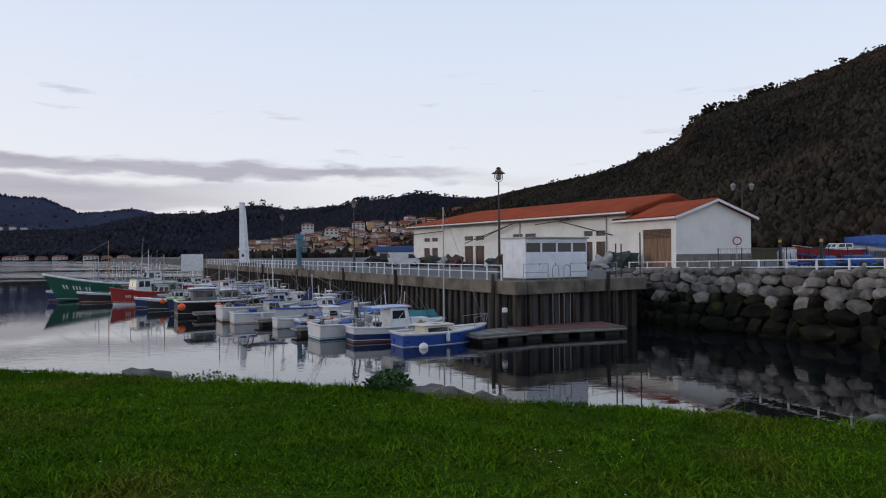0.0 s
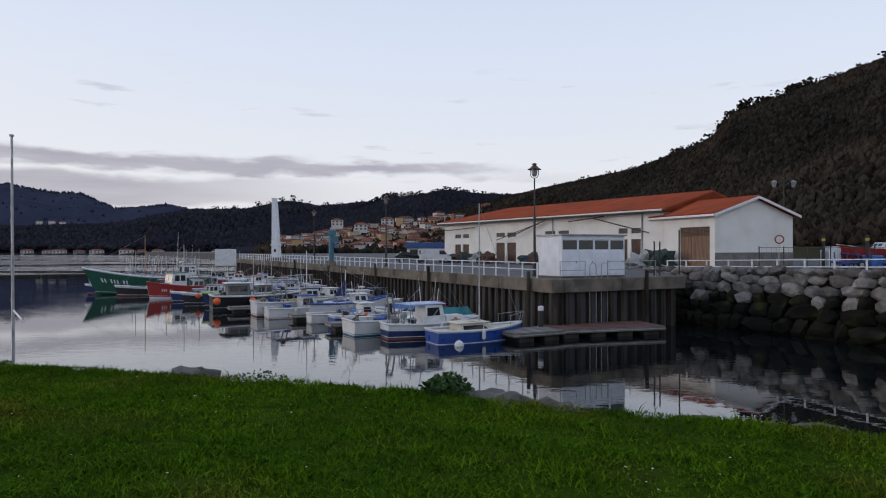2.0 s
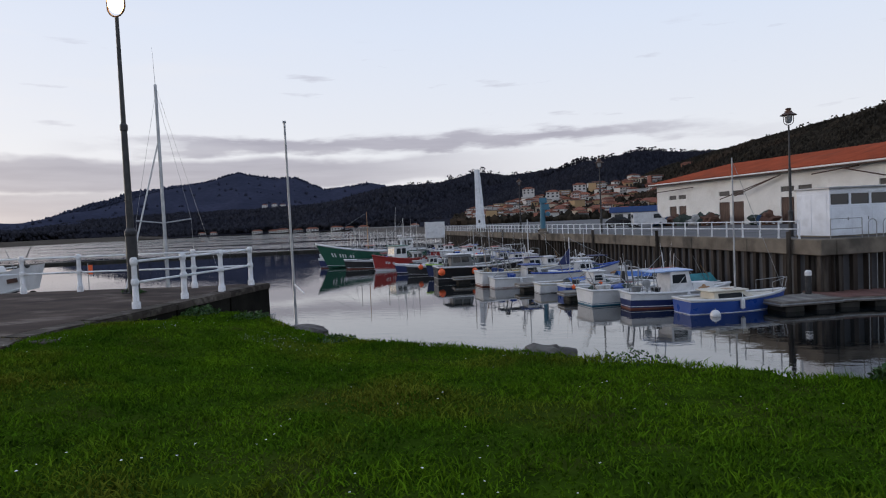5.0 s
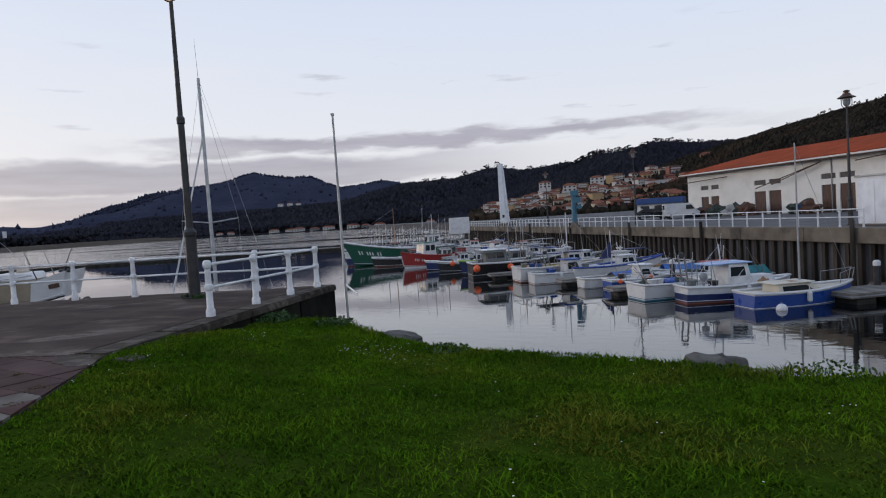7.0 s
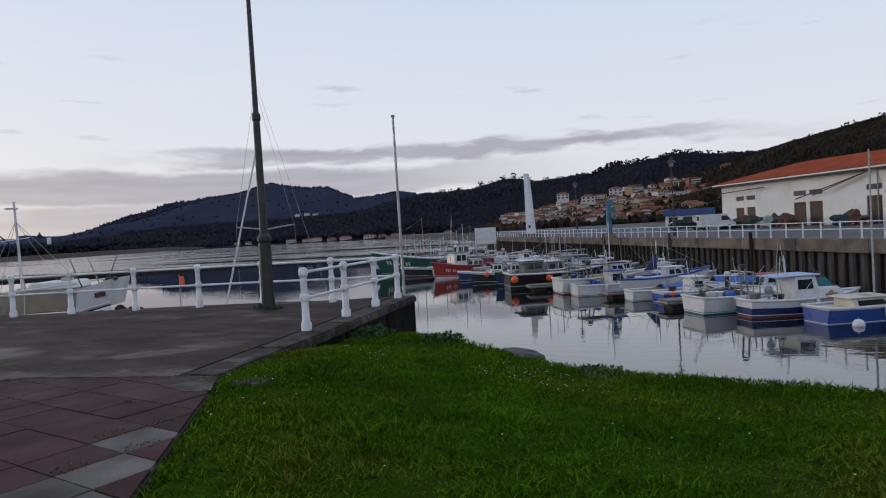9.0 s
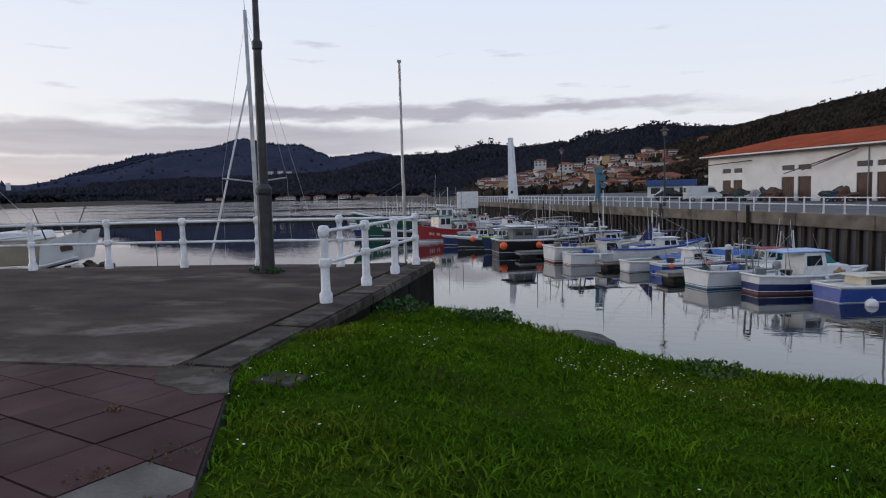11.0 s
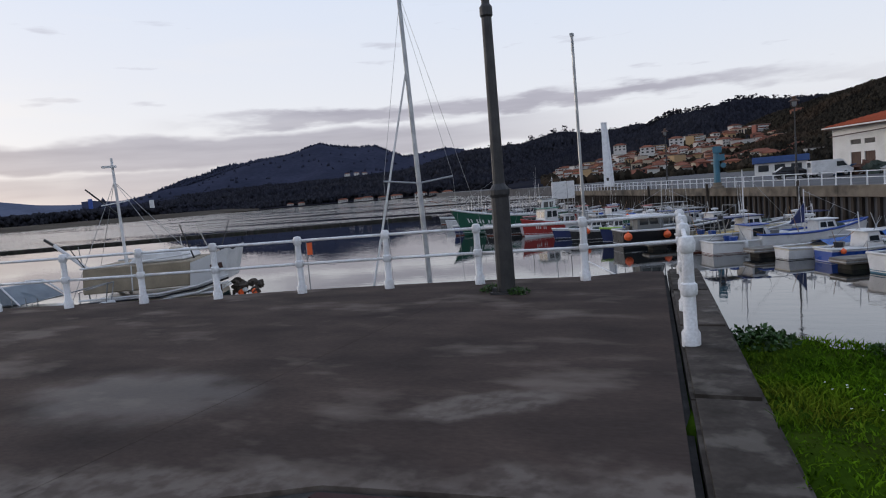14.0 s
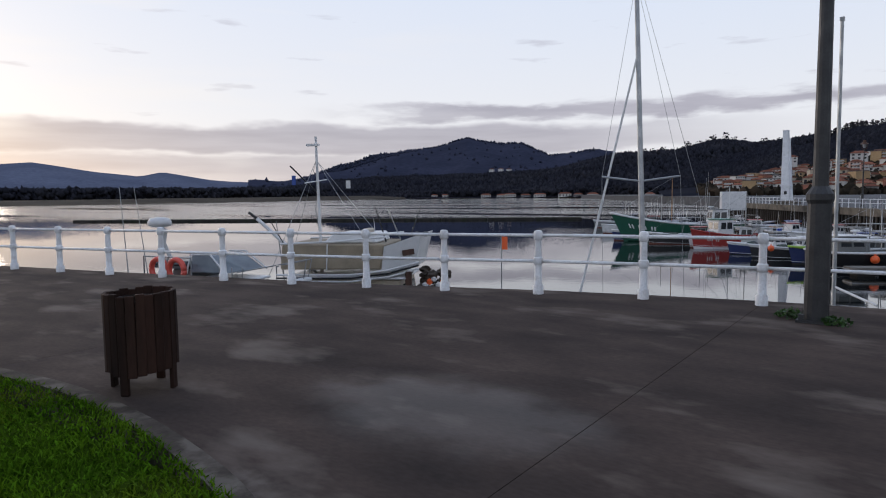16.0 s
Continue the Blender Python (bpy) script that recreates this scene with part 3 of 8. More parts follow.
railing("quay_railing", R_LINE[1:], "white cast-iron railing with round rails along the landing edge")
t = thing("railing_link", Matrix.Translation(R_LINE[0]), "white round rails joining the corner posts", "railing")
for h in (0.53, 0.95):
    part("rail", tubed((0, 0, h), Vector(R_LINE[1]) - Vector(R_LINE[0]) + Vector((0, 0, h)), 0.026), WHITE, t, smooth=True)
railing("harbour_railing", [tuple(q(0.35, 2.0 + 1.62 * i, QUAY)) for i in range(66)], "white painted railing along the far quay edge", simple=True, r=0.03)
n_right = 24
railing("road_railing", [tuple(ROCKS_A.lerp(ROCKS_C, i / n_right) + Vector((0, 0, -0.02))) for i in range(n_right + 1)], "white painted railing above the rock wall", simple=True, r=0.032)

# ---- near landing: apron, kerb, pavers ----
apron_edge = [(p[0], p[1] + 0.42) for p in R_LINE[1:]]
outline = [(-13.40, 9.95), (-14.31, 18.0), (-14.7, 18.05)] + apron_edge + [(-60, 8.5), (-60, 5.0), (-40, 7.55), (-30, 8.35), (-24, 9.1), (-22.4, 9.33), (-21.3, 9.47), (-20.5, 9.45), (-19.6, 9.3), (-18.4, 8.9), (-17.95, 8.0), (-17.62, 8.0), (-17.55, 8.86), (-16.15, 9.3), (-15.4, 9.72)]
def cut_at(poly, x, keep):
    """The part of an outline on one side of an upright line."""
    out = []
    for a, b in zip(poly, poly[1:] + poly[:1]):
        ia, ib = (a[0] - x) * keep >= 0, (b[0] - x) * keep >= 0
        if ia:
            out.append(a)
        if ia != ib:
            s = (x - a[0]) / (b[0] - a[0])
            out.append((x, a[1] + s * (b[1] - a[1])))
    return out


pave = thing("pavement", Matrix.Identity(4), "damp worn concrete landing with pale patches and joints", "pavement", kind="structure")
part("bed", prism(bmesh.new(), [(-13.35, 9.96), (-14.26, 18.0)] + [(x * 0.999, y) for x, y in outline[2:]], -5.0, -0.07), JOINT, pave)
for x0, x1 in ((-13.0, -17.2), (-17.206, -22.6), (-22.606, -28.0), (-28.006, -62.0)):
    piece = cut_at(cut_at(outline, x0, -1), x1, 1)
    part("slab", prism(bmesh.new(), piece, -0.3, 0.0), APRON, pave)
kerb = thing("kerb", Matrix.Identity(4), "row of worn stone kerb blocks beside the lawn", "kerb", kind="structure")
for a, b in ((9.99, 11.6), (11.63, 13.9), (13.93, 16.1), (16.13, 18.2)):
    def ex(y, off):
        return -13.34 - (y - 9.99) * 0.113 + off
    bm = bmesh.new()
    prism(bm, [(ex(a, 0.0), a), (ex(a, 0.5), a), (ex(b, 0.5), b), (ex(b, 0.0), b)], -0.13, 0.012)
    bmesh.ops.bevel(bm, geom=[e for e in bm.edges if e.calc_length() > 0.3 and all(v.co.z > 0 for v in e.verts)], offset=0.03, segments=2, affect="EDGES")
    part("kerb_block", bm, KERB, kerb)
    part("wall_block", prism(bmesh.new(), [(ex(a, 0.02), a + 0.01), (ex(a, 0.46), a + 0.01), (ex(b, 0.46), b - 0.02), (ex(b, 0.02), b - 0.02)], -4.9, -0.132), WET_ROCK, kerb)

# ---- hills ----
def hill(name, ctrl, mat, front, base_z, label, steps=140, rows=26, rough=6.0, back=1.35):
    """Terrain whose skyline runs through (azimuth, distance, elevation) peaks seen from the lawn."""
    az, dist, el = (np.array(c, float) for c in zip(*ctrl))
    order = np.argsort(az)
    az, dist, el = az[order], dist[order], el[order]
    verts, faces = [], []
    for j in range(rows + 1):
        t = j / rows
        for i in range(steps + 1):
            a = az[0] + (az[-1] - az[0]) * i / steps
            d = np.interp(a, az, dist)
            top = 1.5 + d * math.tan(radians(np.interp(a, az, el)))
            if t <= 0.8:
                k = t / 0.8
                r = d * front + (d - d * front) * k
                z = base_z + (top - base_z) * (0.35 * k + 0.65 * smooth(k))
                amp = rough * k * (1 - k) * 3 + rough * 0.25 * k
            else:
                k = (t - 0.8) / 0.2
                r = d * (1 + (back - 1) * k)
                z = top + (base_z - top) * k * 0.6
                amp = rough * (1 - k)
            x, y = -6 - r * math.sin(radians(a)), 4 + r * math.cos(radians(a))
            z += amp * noise.noise(Vector((x, y, 0)) * (6.0 / d)) * 1.2 + amp * 0.4 * noise.noise(Vector((x, y, 5)) * (24.0 / d))
            verts.append((x, y, z))
    w = steps + 1
    for j in range(rows):
        for i in range(steps):
            faces.append((j * w + i, j * w + i + 1, (j + 1) * w + i + 1, (j + 1) * w + i))
    ob = ob_from(name, verts, faces, mat, smooth=True)
    return tagged(ob, label, "hill", kind="structure"), np.array(verts).reshape(rows + 1, w, 3)


def forest(name, grid, count, size, mat, label, top_bias=0.3, rows=(0, 21), cols=(0.0, 1.0), thin=0.0):
    """Crowns scattered over a hill's near side and along its skyline."""
    j = RNG.uniform(rows[0], rows[1] - 0.01, count)
    n_top = int(count * top_bias)
    j[:n_top] = RNG.uniform(rows[1] - 1.6, rows[1] - 0.2, n_top)
    i = RNG.uniform(cols[0], cols[1], count) * (grid.shape[1] - 1.01)
    if thin:                                     # fewer trees on the lower slope
        keep = (j > 7.5) | (RNG.uniform(0, 1, count) > thin)
        i, j = i[keep], j[keep]
        count = len(i)
    p = grid[j.astype(int), i.astype(int)] + (grid[j.astype(int), i.astype(int) + 1] - grid[j.astype(int), i.astype(int)]) * (i % 1)[:, None]
    p2 = grid[j.astype(int) + 1, i.astype(int)] + (grid[j.astype(int) + 1, i.astype(int) + 1] - grid[j.astype(int) + 1, i.astype(int)]) * (i % 1)[:, None]
    p = p + (p2 - p) * (j % 1)[:, None]
    r = size * RNG.uniform(0.5, 1.25, count)
    p[:, 2] += r * 0.5
    v, f = spires(p, r)
    quick_mesh(name, v, f, mat, label, "forest")
    return p


FOREST = surf("forest_leaves", (0.036, 0.030, 0.022), (0.018, 0.016, 0.013), 0.03, 0.95, 0.0, fine=0.5, vary=0.6, stain=(0.060, 0.040, 0.027), stain_scale=0.02, stain_amount=0.6, spec=0.0)
# distant copy of the forest colour, shifted bluish to paint in haze
FOREST_MID_HAZED = surf("forest_mid_hazed", (0.031, 0.031, 0.037), (0.019, 0.020, 0.028), 0.012, 0.95, 0.0, fine=0.25, vary=0.35, spec=0.0)
HILL_GROUND = surf("hill_ground", (0.060, 0.050, 0.030), (0.034, 0.034, 0.020), 0.03, 0.95, 0.0, fine=0.4, stain=(0.13, 0.088, 0.055), stain_scale=0.04, stain_amount=0.6, spec=0.0)
# blue-grey tint stands in for the air between here and the mountain
FAR_HILL_HAZED = surf("far_hill_hazed", (0.042, 0.046, 0.072), (0.029, 0.033, 0.052), 0.006, 0.95, 0.0, fine=0.08, vary=0.07, spec=0.0)
# aerial haze of the horizon hills is mixed into this pale blue base colour
FARTHER_HAZED = surf("farther_hill_hazed", (0.125, 0.14, 0.195), (0.095, 0.108, 0.155), 0.004, 0.95, 0.0, fine=0.06, spec=0.0)
MARSH = surf("marsh_reeds", (0.042, 0.033, 0.024), (0.026, 0.021, 0.016), 0.02, 0.95, 0.0, fine=0.6, stretch=(1, 1, 4), spec=0.1)

_, g1 = hill("hill_wooded", [(-75, 300, 12), (-60, 300, 14.4), (-45, 320, 15.0), (-36.5, 330, 13.9), (-30, 340, 11.9), (-26.5, 345, 11.0), (-24.2, 350, 10.2), (-22.5, 360, 8.2), (-17, 430, 6.5), (-12.7, 520, 5.8), (-7.5, 600, 4.7), (-2, 640, 3.4), (2, 660, 2.0)],
             HILL_GROUND, 0.42, QUAY, "steep dark wooded hill above the harbour", rough=7)
forest("hill_trees", g1, 95000, 1.15, FOREST, "dark woodland of eucalyptus and bare trees", 0.1, rows=(1, 21), cols=(0.37, 1.0), thin=0.7)
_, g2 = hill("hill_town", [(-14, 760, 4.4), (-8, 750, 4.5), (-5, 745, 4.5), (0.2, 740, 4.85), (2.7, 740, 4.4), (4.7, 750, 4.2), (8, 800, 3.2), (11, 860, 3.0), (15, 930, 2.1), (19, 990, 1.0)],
             FOREST_MID_HAZED, 0.74, QUAY, "wooded hill behind the town", rough=9)
forest("hill_trees", g2, 40000, 2.3, FOREST_MID_HAZED, "dark distant woodland", 0.16, rows=(1, 21))
_, g2b = hill("hill_lower", [(-12, 560, 2.9), (-5, 590, 3.0), (0, 600, 2.7), (4, 610, 2.2), (8, 620, 1.6), (11, 640, 1.1), (15, 650, 0.5), (19, 640, 0.1)], FOREST_MID_HAZED, 0.55, QUAY, "lower slope on which the town stands", rough=2.0)
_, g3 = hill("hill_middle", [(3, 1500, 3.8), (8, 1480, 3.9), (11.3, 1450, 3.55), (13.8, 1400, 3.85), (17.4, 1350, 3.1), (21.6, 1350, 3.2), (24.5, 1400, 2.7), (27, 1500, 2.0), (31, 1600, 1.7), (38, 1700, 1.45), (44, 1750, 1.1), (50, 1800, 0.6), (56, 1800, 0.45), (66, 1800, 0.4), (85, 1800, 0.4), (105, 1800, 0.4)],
             FOREST_MID_HAZED, 0.55, WATER + 0.6, "dark ridge across the estuary", steps=260, rough=14)
forest("hill_trees", g3, 36000, 3.6, FOREST_MID_HAZED, "far dark woodland", 0.22, rows=(3, 21), cols=(0.0, 0.75))
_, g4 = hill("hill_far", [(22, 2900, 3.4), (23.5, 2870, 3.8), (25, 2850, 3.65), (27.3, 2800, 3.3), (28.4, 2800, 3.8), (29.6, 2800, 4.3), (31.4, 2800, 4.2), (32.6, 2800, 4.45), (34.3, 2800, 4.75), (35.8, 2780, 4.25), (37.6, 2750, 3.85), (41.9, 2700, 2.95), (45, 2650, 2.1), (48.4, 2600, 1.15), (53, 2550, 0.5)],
             FAR_HILL_HAZED, 0.45, WATER + 1, "mountain across the estuary with blue-grey haze in its colour", rough=44)
forest("hill_trees", g4, 2600, 5.0, FAR_HILL_HAZED, "far woodland on the mountain, coloured blue-grey for haze", 0.9, rows=(2, 21))
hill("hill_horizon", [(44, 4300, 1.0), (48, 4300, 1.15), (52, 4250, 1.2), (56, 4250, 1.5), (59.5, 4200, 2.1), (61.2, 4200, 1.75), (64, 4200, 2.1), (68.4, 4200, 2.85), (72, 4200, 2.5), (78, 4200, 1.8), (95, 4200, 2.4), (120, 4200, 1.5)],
     FARTHER_HAZED, 0.7, WATER + 2, "hills on the horizon with pale blue haze in their colour", rough=24)
# low shore, reeds and tree line on the far left
_, g6 = hill("marsh", [(40, 1150, 0.02), (47, 980, 0.02), (54, 880, 0.0), (62, 800, 0.0), (72, 760, 0.0), (85, 740, 0.0), (110, 700, 0.0), (150, 600, 0.0)], MARSH, 0.86, WATER - 0.2, "brown reed marsh along the far shore", rough=0.4, back=4.0)
n = 14000
a = RNG.uniform(41, 92, n)
r = np.interp(a, (41, 50, 62, 100), (1250, 1020, 880, 820)) * RNG.uniform(1.0, 1.2, n)
pts = np.stack([-6 - r * np.sin(np.radians(a)), 4 + r * np.cos(np.radians(a)), RNG.uniform(0, 13, n)], 1)
v, f = spires(pts, RNG.uniform(1.8, 4.6, n), 1.4)
quick_mesh("tree_line", v, f, FOREST_MID_HAZED, "dark tree line behind the marsh", "trees")
n = 6000
a = RNG.uniform(14, 42, n)
r = np.interp(a, (14, 22, 34, 42), (560, 760, 960, 1150)) * RNG.uniform(1.0, 1.18, n)
pts = np.stack([-6 - r * np.sin(np.radians(a)), 4 + r * np.cos(np.radians(a)), RNG.uniform(-1, 7, n)], 1)
v, f = spires(pts, RNG.uniform(1.4, 3.6, n), 1.4)
quick_mesh("tree_line", v, f, FOREST_MID_HAZED, "dark trees along the opposite shore", "trees")
bm = bmesh.new()
shore = [(-6 - r * math.sin(radians(a)), 4 + r * math.cos(radians(a))) for a, r in ((13, 430), (17, 560), (22, 730), (28, 850), (34, 930), (40, 1080), (44, 1100))]
inland = [(-6 - r * math.sin(radians(a)), 4 + r * math.cos(radians(a))) for a, r in ((44, 1400), (34, 1300), (22, 1100), (13, 800))]
prism(bm, shore + inland, WATER - 2, WATER + 1.2)
tagged(part("far_shore", bm, MARSH), "low brown far shore of the estuary", "shore", kind="structure")
# floating breakwater
a, b = Vector((-173, 78, 0)), Vector((-71, 130, 0))
bk = thing("floating_breakwater", Matrix.Translation((a + b) / 2), "long low dark floating breakwater", "breakwater")
d = (b - a)
ang = math.degrees(math.atan2(d.y, d.x))
for i in range(12):
    part("segment", boxed(-d.length / 2 + i * d.length / 12 + 0.1, -1.2, WATER - 0.3, -d.length / 2 + (i + 1) * d.length / 12 - 0.1, 1.2, WATER + 0.45, bevel=0.1, m=pose(0, 0, 0, 0, 0, ang)), WALL_DARK, bk)

# ---- warehouse ----
FA, FB = Vector((19.2, 65.0, 0)), Vector((-3.2, 99.6, 0))          # the long eave
FV = (FB - FA).normalized()
FU = Vector((FV.y, -FV.x, 0))                                       # inwards
WM = Matrix(((*FV.xy, 0), (*FU.xy, 0), (0, 0, 1))).transposed().to_4x4()
WM.translation = FA
LEN, DEEP, EAVE, RIDGE = (FB - FA).length, 16.0, 5.4, 7.5


def pitched_roof(bm, x0, x1, y0, y1, ze, zr, hip0=0.0, hip1=0.0, th=0.14):
    ym = (y0 + y1) / 2
    top = [(x0, y0, ze), (x1, y0, ze), (x1, y1, ze), (x0, y1, ze), (x0 + hip0, ym, zr), (x1 - hip1, ym, zr)]
    vs = [bm.verts.new(p) for p in top]
    lo = [bm.verts.new((p[0], p[1], p[2] - th)) for p in top]
    for f in ((0, 1, 5, 4), (1, 2, 5), (2, 3, 4, 5), (3, 0, 4)):
        bm.faces.new([vs[k] for k in f])
        bm.faces.new([lo[k] for k in f[::-1]])
    for k in range(4):
        bm.faces.new((vs[k], lo[k], lo[(k + 1) % 4], vs[(k + 1) % 4]))
    return bm


def tile_ribs(bm, x0, x1, y0, y1, z0, z1, step, r=0.07):
    n = int((x1 - x0) / step)
    for i in range(n):
        x = x0 + (i + 0.5) * (x1 - x0) / n
        k = 4
        for a, b in ((0, 1),):
            tube(bm, (x, y0, z0), (x, y1, z1), r, n=5, caps=False)
    return bm


def build_warehouse():
    w = thing("warehouse", WM, "long white rendered fish warehouse with a low red tiled roof", "building")
    y0, z0 = 0.9, QUAY - 0.1
    # front wall in pieces round the doorways
    openings = [(3.4, 6.4, 2.5), (13.9, 18.0, 2.5), (23.6, 27.8, 2.35), (34.2, 37.8, 2.2)]
    vents_z = (3.1, 3.65)
    x = 0.6
    for a, b, h in openings:
        part("wall", boxed(x, y0, z0, a, y0 + 0.35, EAVE - 0.1), RENDER_W, w)
        part("lintel", boxed(a, y0, h, b, y0 + 0.35, vents_z[0]), RENDER_W, w)
        part("lintel", boxed(a, y0, vents_z[1], b, y0 + 0.35, EAVE - 0.1), RENDER_W, w)
        m = (a + b) / 2
        part("vent_post", boxed(m - 0.24, y0 + 0.002, vents_z[0], m + 0.24, y0 + 0.348, vents_z[1]), RENDER_W, w)
        x = b
    part("wall", boxed(x, y0, z0, LEN - 0.6, y0 + 0.35, EAVE - 0.1), RENDER_W, w)
    bm = bmesh.new()
    for xa, xb in ((0.6, 0.95), (LEN - 0.95, LEN - 0.6)):
        box(bm, xa, y0 + 0.36, z0, xb, DEEP - 0.9, EAVE - 0.1)
    vs = [bm.verts.new(p) for p in ((0.6, y0, EAVE - 0.1), (0.6, DEEP - y0, EAVE - 0.1), (0.6, DEEP / 2, RIDGE - 0.25), (0.95, y0, EAVE - 0.1), (0.95, DEEP - y0, EAVE - 0.1), (0.95, DEEP / 2, RIDGE - 0.25))]
    for f in ((0, 1, 2), (3, 5, 4), (0, 2, 5, 3), (1, 4, 5, 2)):
        bm.faces.new([vs[k] for k in f])
    box(bm, 0.95, DEEP - 1.2, z0, LEN - 0.95, DEEP - 0.9, EAVE - 0.1)
    part("wall", bm, RENDER_W, w)
    part("roof", pitched_roof(bmesh.new(), 0, LEN, 0, DEEP, EAVE, RIDGE, 0.0, 7.0), TILE, w, "weathered red clay tile roof")
    bm = bmesh.new()
    sl = (RIDGE - EAVE) / (DEEP / 2)
    n = 96
    for i in range(n):
        xx = 0.2 + (LEN - 0.4) * i / n
        top = DEEP / 2 if xx < LEN - 7 else (LEN - xx) / 7 * DEEP / 2
        tube(bm, (xx, 0, EAVE + 0.02), (xx, top, EAVE + sl * top + 0.02), 0.085, n=5, caps=False)
    part("roof_tiles", bm, TILE, w)
    part("fascia", boxed(0, -0.10, EAVE - 0.17, LEN, -0.005, EAVE - 0.02), RENDER_W, w, "pale gutter board")
    part("soffit", boxed(0.05, 0.0, EAVE - 0.3, LEN - 0.05, 0.9, EAVE - 0.2), BROWN, w)
    for a, b, h in openings:
        m = (a + b) / 2
        for xa, xb in ((a, m - 0.25), (m + 0.25, b)):
            d = part("door", boxed(xa, y0 + 0.12, z0, xb, y0 + 0.18, h), BROWN, w, "dark brown double door")
            for s in range(4):
                part("plank", boxed(xa + 0.03 + s * (xb - xa - 0.03) / 4, y0 + 0.1, z0 + 0.05, xa + (s + 1) * (xb - xa - 0.03) / 4, y0 + 0.117, h - 0.05), BROWN, d)
            part("vent", boxed(xa, y0 + 0.12, vents_z[0], xb, y0 + 0.17, vents_z[1]), surf("louvre_grey", (0.12, 0.11, 0.10), (0.07, 0.065, 0.06), 3, 0.8, 0.002), w, "grey louvre over the door")
        part("door_post", boxed(m - 0.25, y0 - 0.01, z0, m + 0.25, y0 + 0.3, h), RENDER_W, w)
    part("plinth", boxed(LEN - 0.9, y0 - 0.05, z0, LEN - 12, y0 - 0.002, 0.75), STONE_BASE, w)
    # old crane poles lashed under the eave
    for a, b, za, zb in ((17.5, 26.5, 4.9, 2.7), (17.5, 24, 4.9, 3.0), (2, 9.5, 3.1, 4.9), (8, 13, 5.0, 4.6), (32, 40, 4.5, 4.2)):
        part("pole", tubed((a, y0 - 0.5, za), (b, y0 - 0.9, zb), 0.06), BROWN, w, "thin timber pole leaning under the eave")
    for xx in (16.6, 3.2):
        part("downpipe", tubed((xx, y0 - 0.08, z0), (xx, y0 - 0.08, EAVE - 0.3), 0.06), METAL, w)
    return w


build_warehouse()


def build_annex():
    ea, eb, er = Vector((19.9, 64.0, 0)), Vector((21.85, 59.1, 0)), Vector((31.3, 63.3, 0))
    av = (ea - eb).normalized()
    au = Vector((av.y, -av.x, 0))
    m = Matrix(((*au.xy, 0), (*av.xy, 0), (0, 0, 1))).transposed().to_4x4()
    m.translation = eb
    wd, dp, ze, zr, z0 = (er - eb).dot(au), 9.0, 4.6, 6.3, QUAY - 0.1
    h = thing("annex_building", m, "white rendered annex with red tiled gable roof and timber gate", "building")
    o = 0.5
    bm = bmesh.new()
    pts = [(o, z0), (wd - o, z0), (wd - o, ze - 0.12), (wd / 2, zr - 0.2), (o, ze - 0.12)]
    f0 = [bm.verts.new((x, o, z)) for x, z in pts]
    f1 = [bm.verts.new((x, o + 0.35, z)) for x, z in pts]
    bm.faces.new(f0)
    bm.faces.new(f1[::-1])
    for k in range(5):
        bm.faces.new((f0[k], f0[(k + 1) % 5], f1[(k + 1) % 5], f1[k]))
    part("gable_wall", bm, RENDER_W, h)
    g0, g1, gh = 1.1, 4.9, 3.5
    bm = bmesh.new()
    box(bm, o, o + 0.36, z0, o + 0.35, g0, ze - 0.12)
    box(bm, o, g1, z0, o + 0.35, dp, ze - 0.12)
    box(bm, o, g0, gh, o + 0.35, g1, ze - 0.12)
    box(bm, wd - o - 0.35, o + 0.36, z0, wd - o, dp, ze - 0.12)
    part("wall", bm, RENDER_W, h)
    g = part("gate", boxed(o + 0.12, g0, z0, o + 0.18, g1, gh), SHUTTER, h, "weathered brown timber gate")
    for s in range(8):
        part("plank", boxed(o + 0.09, g0 + s * 0.475 + 0.02, z0 + 0.05, o + 0.117, g0 + (s + 1) * 0.475 - 0.02, gh - 0.9), SHUTTER, g)
    for s in range(7):
        part("louvre", boxed(o + 0.07, g0 + 0.05, gh - 0.85 + s * 0.12, o + 0.115, g1 - 0.05, gh - 0.78 + s * 0.12), BROWN, g)
    part("plinth", boxed(o, o - 0.06, z0, wd - o, o - 0.003, 1.15), STONE_BASE, h, "grey stone plinth")
    bm = bmesh.new()
    th = 0.16
    top = [(0, 0, ze), (wd / 2, 0, zr), (wd, 0, ze), (0, dp, ze), (wd / 2, dp, zr), (wd, dp, ze)]
    vs = [bm.verts.new(p) for p in top]
    lo = [bm.verts.new((x, y, z - th)) for x, y, z in top]
    for f in ((0, 1, 4, 3), (1, 2, 5, 4)):
        bm.faces.new([vs[k] for k in f])
        bm.faces.new([lo[k] for k in f[::-1]])
    for a, b in ((0, 1), (1, 2), (2, 5), (5, 4), (4, 3), (3, 0)):
        bm.faces.new((vs[a], vs[b], lo[b], lo[a]))
    part("roof", bm, TILE, h, "red clay tile roof")
    bm = bmesh.new()
    for i in range(26):
        y = 0.17 + i * dp / 26
        for xa, xb in ((0, wd / 2), (wd, wd / 2)):
            tube(bm, (xa, y, ze + 0.02), (xb, y, zr + 0.02), 0.08, n=5, caps=False)
    part("roof_tiles", bm, TILE, h)
    bm = bmesh.new()
    for xa, xb in ((0, wd / 2), (wd, wd / 2)):
        a, b = Vector((xa, -0.03, ze - 0.26)), Vector((xb, -0.03, zr - 0.26))
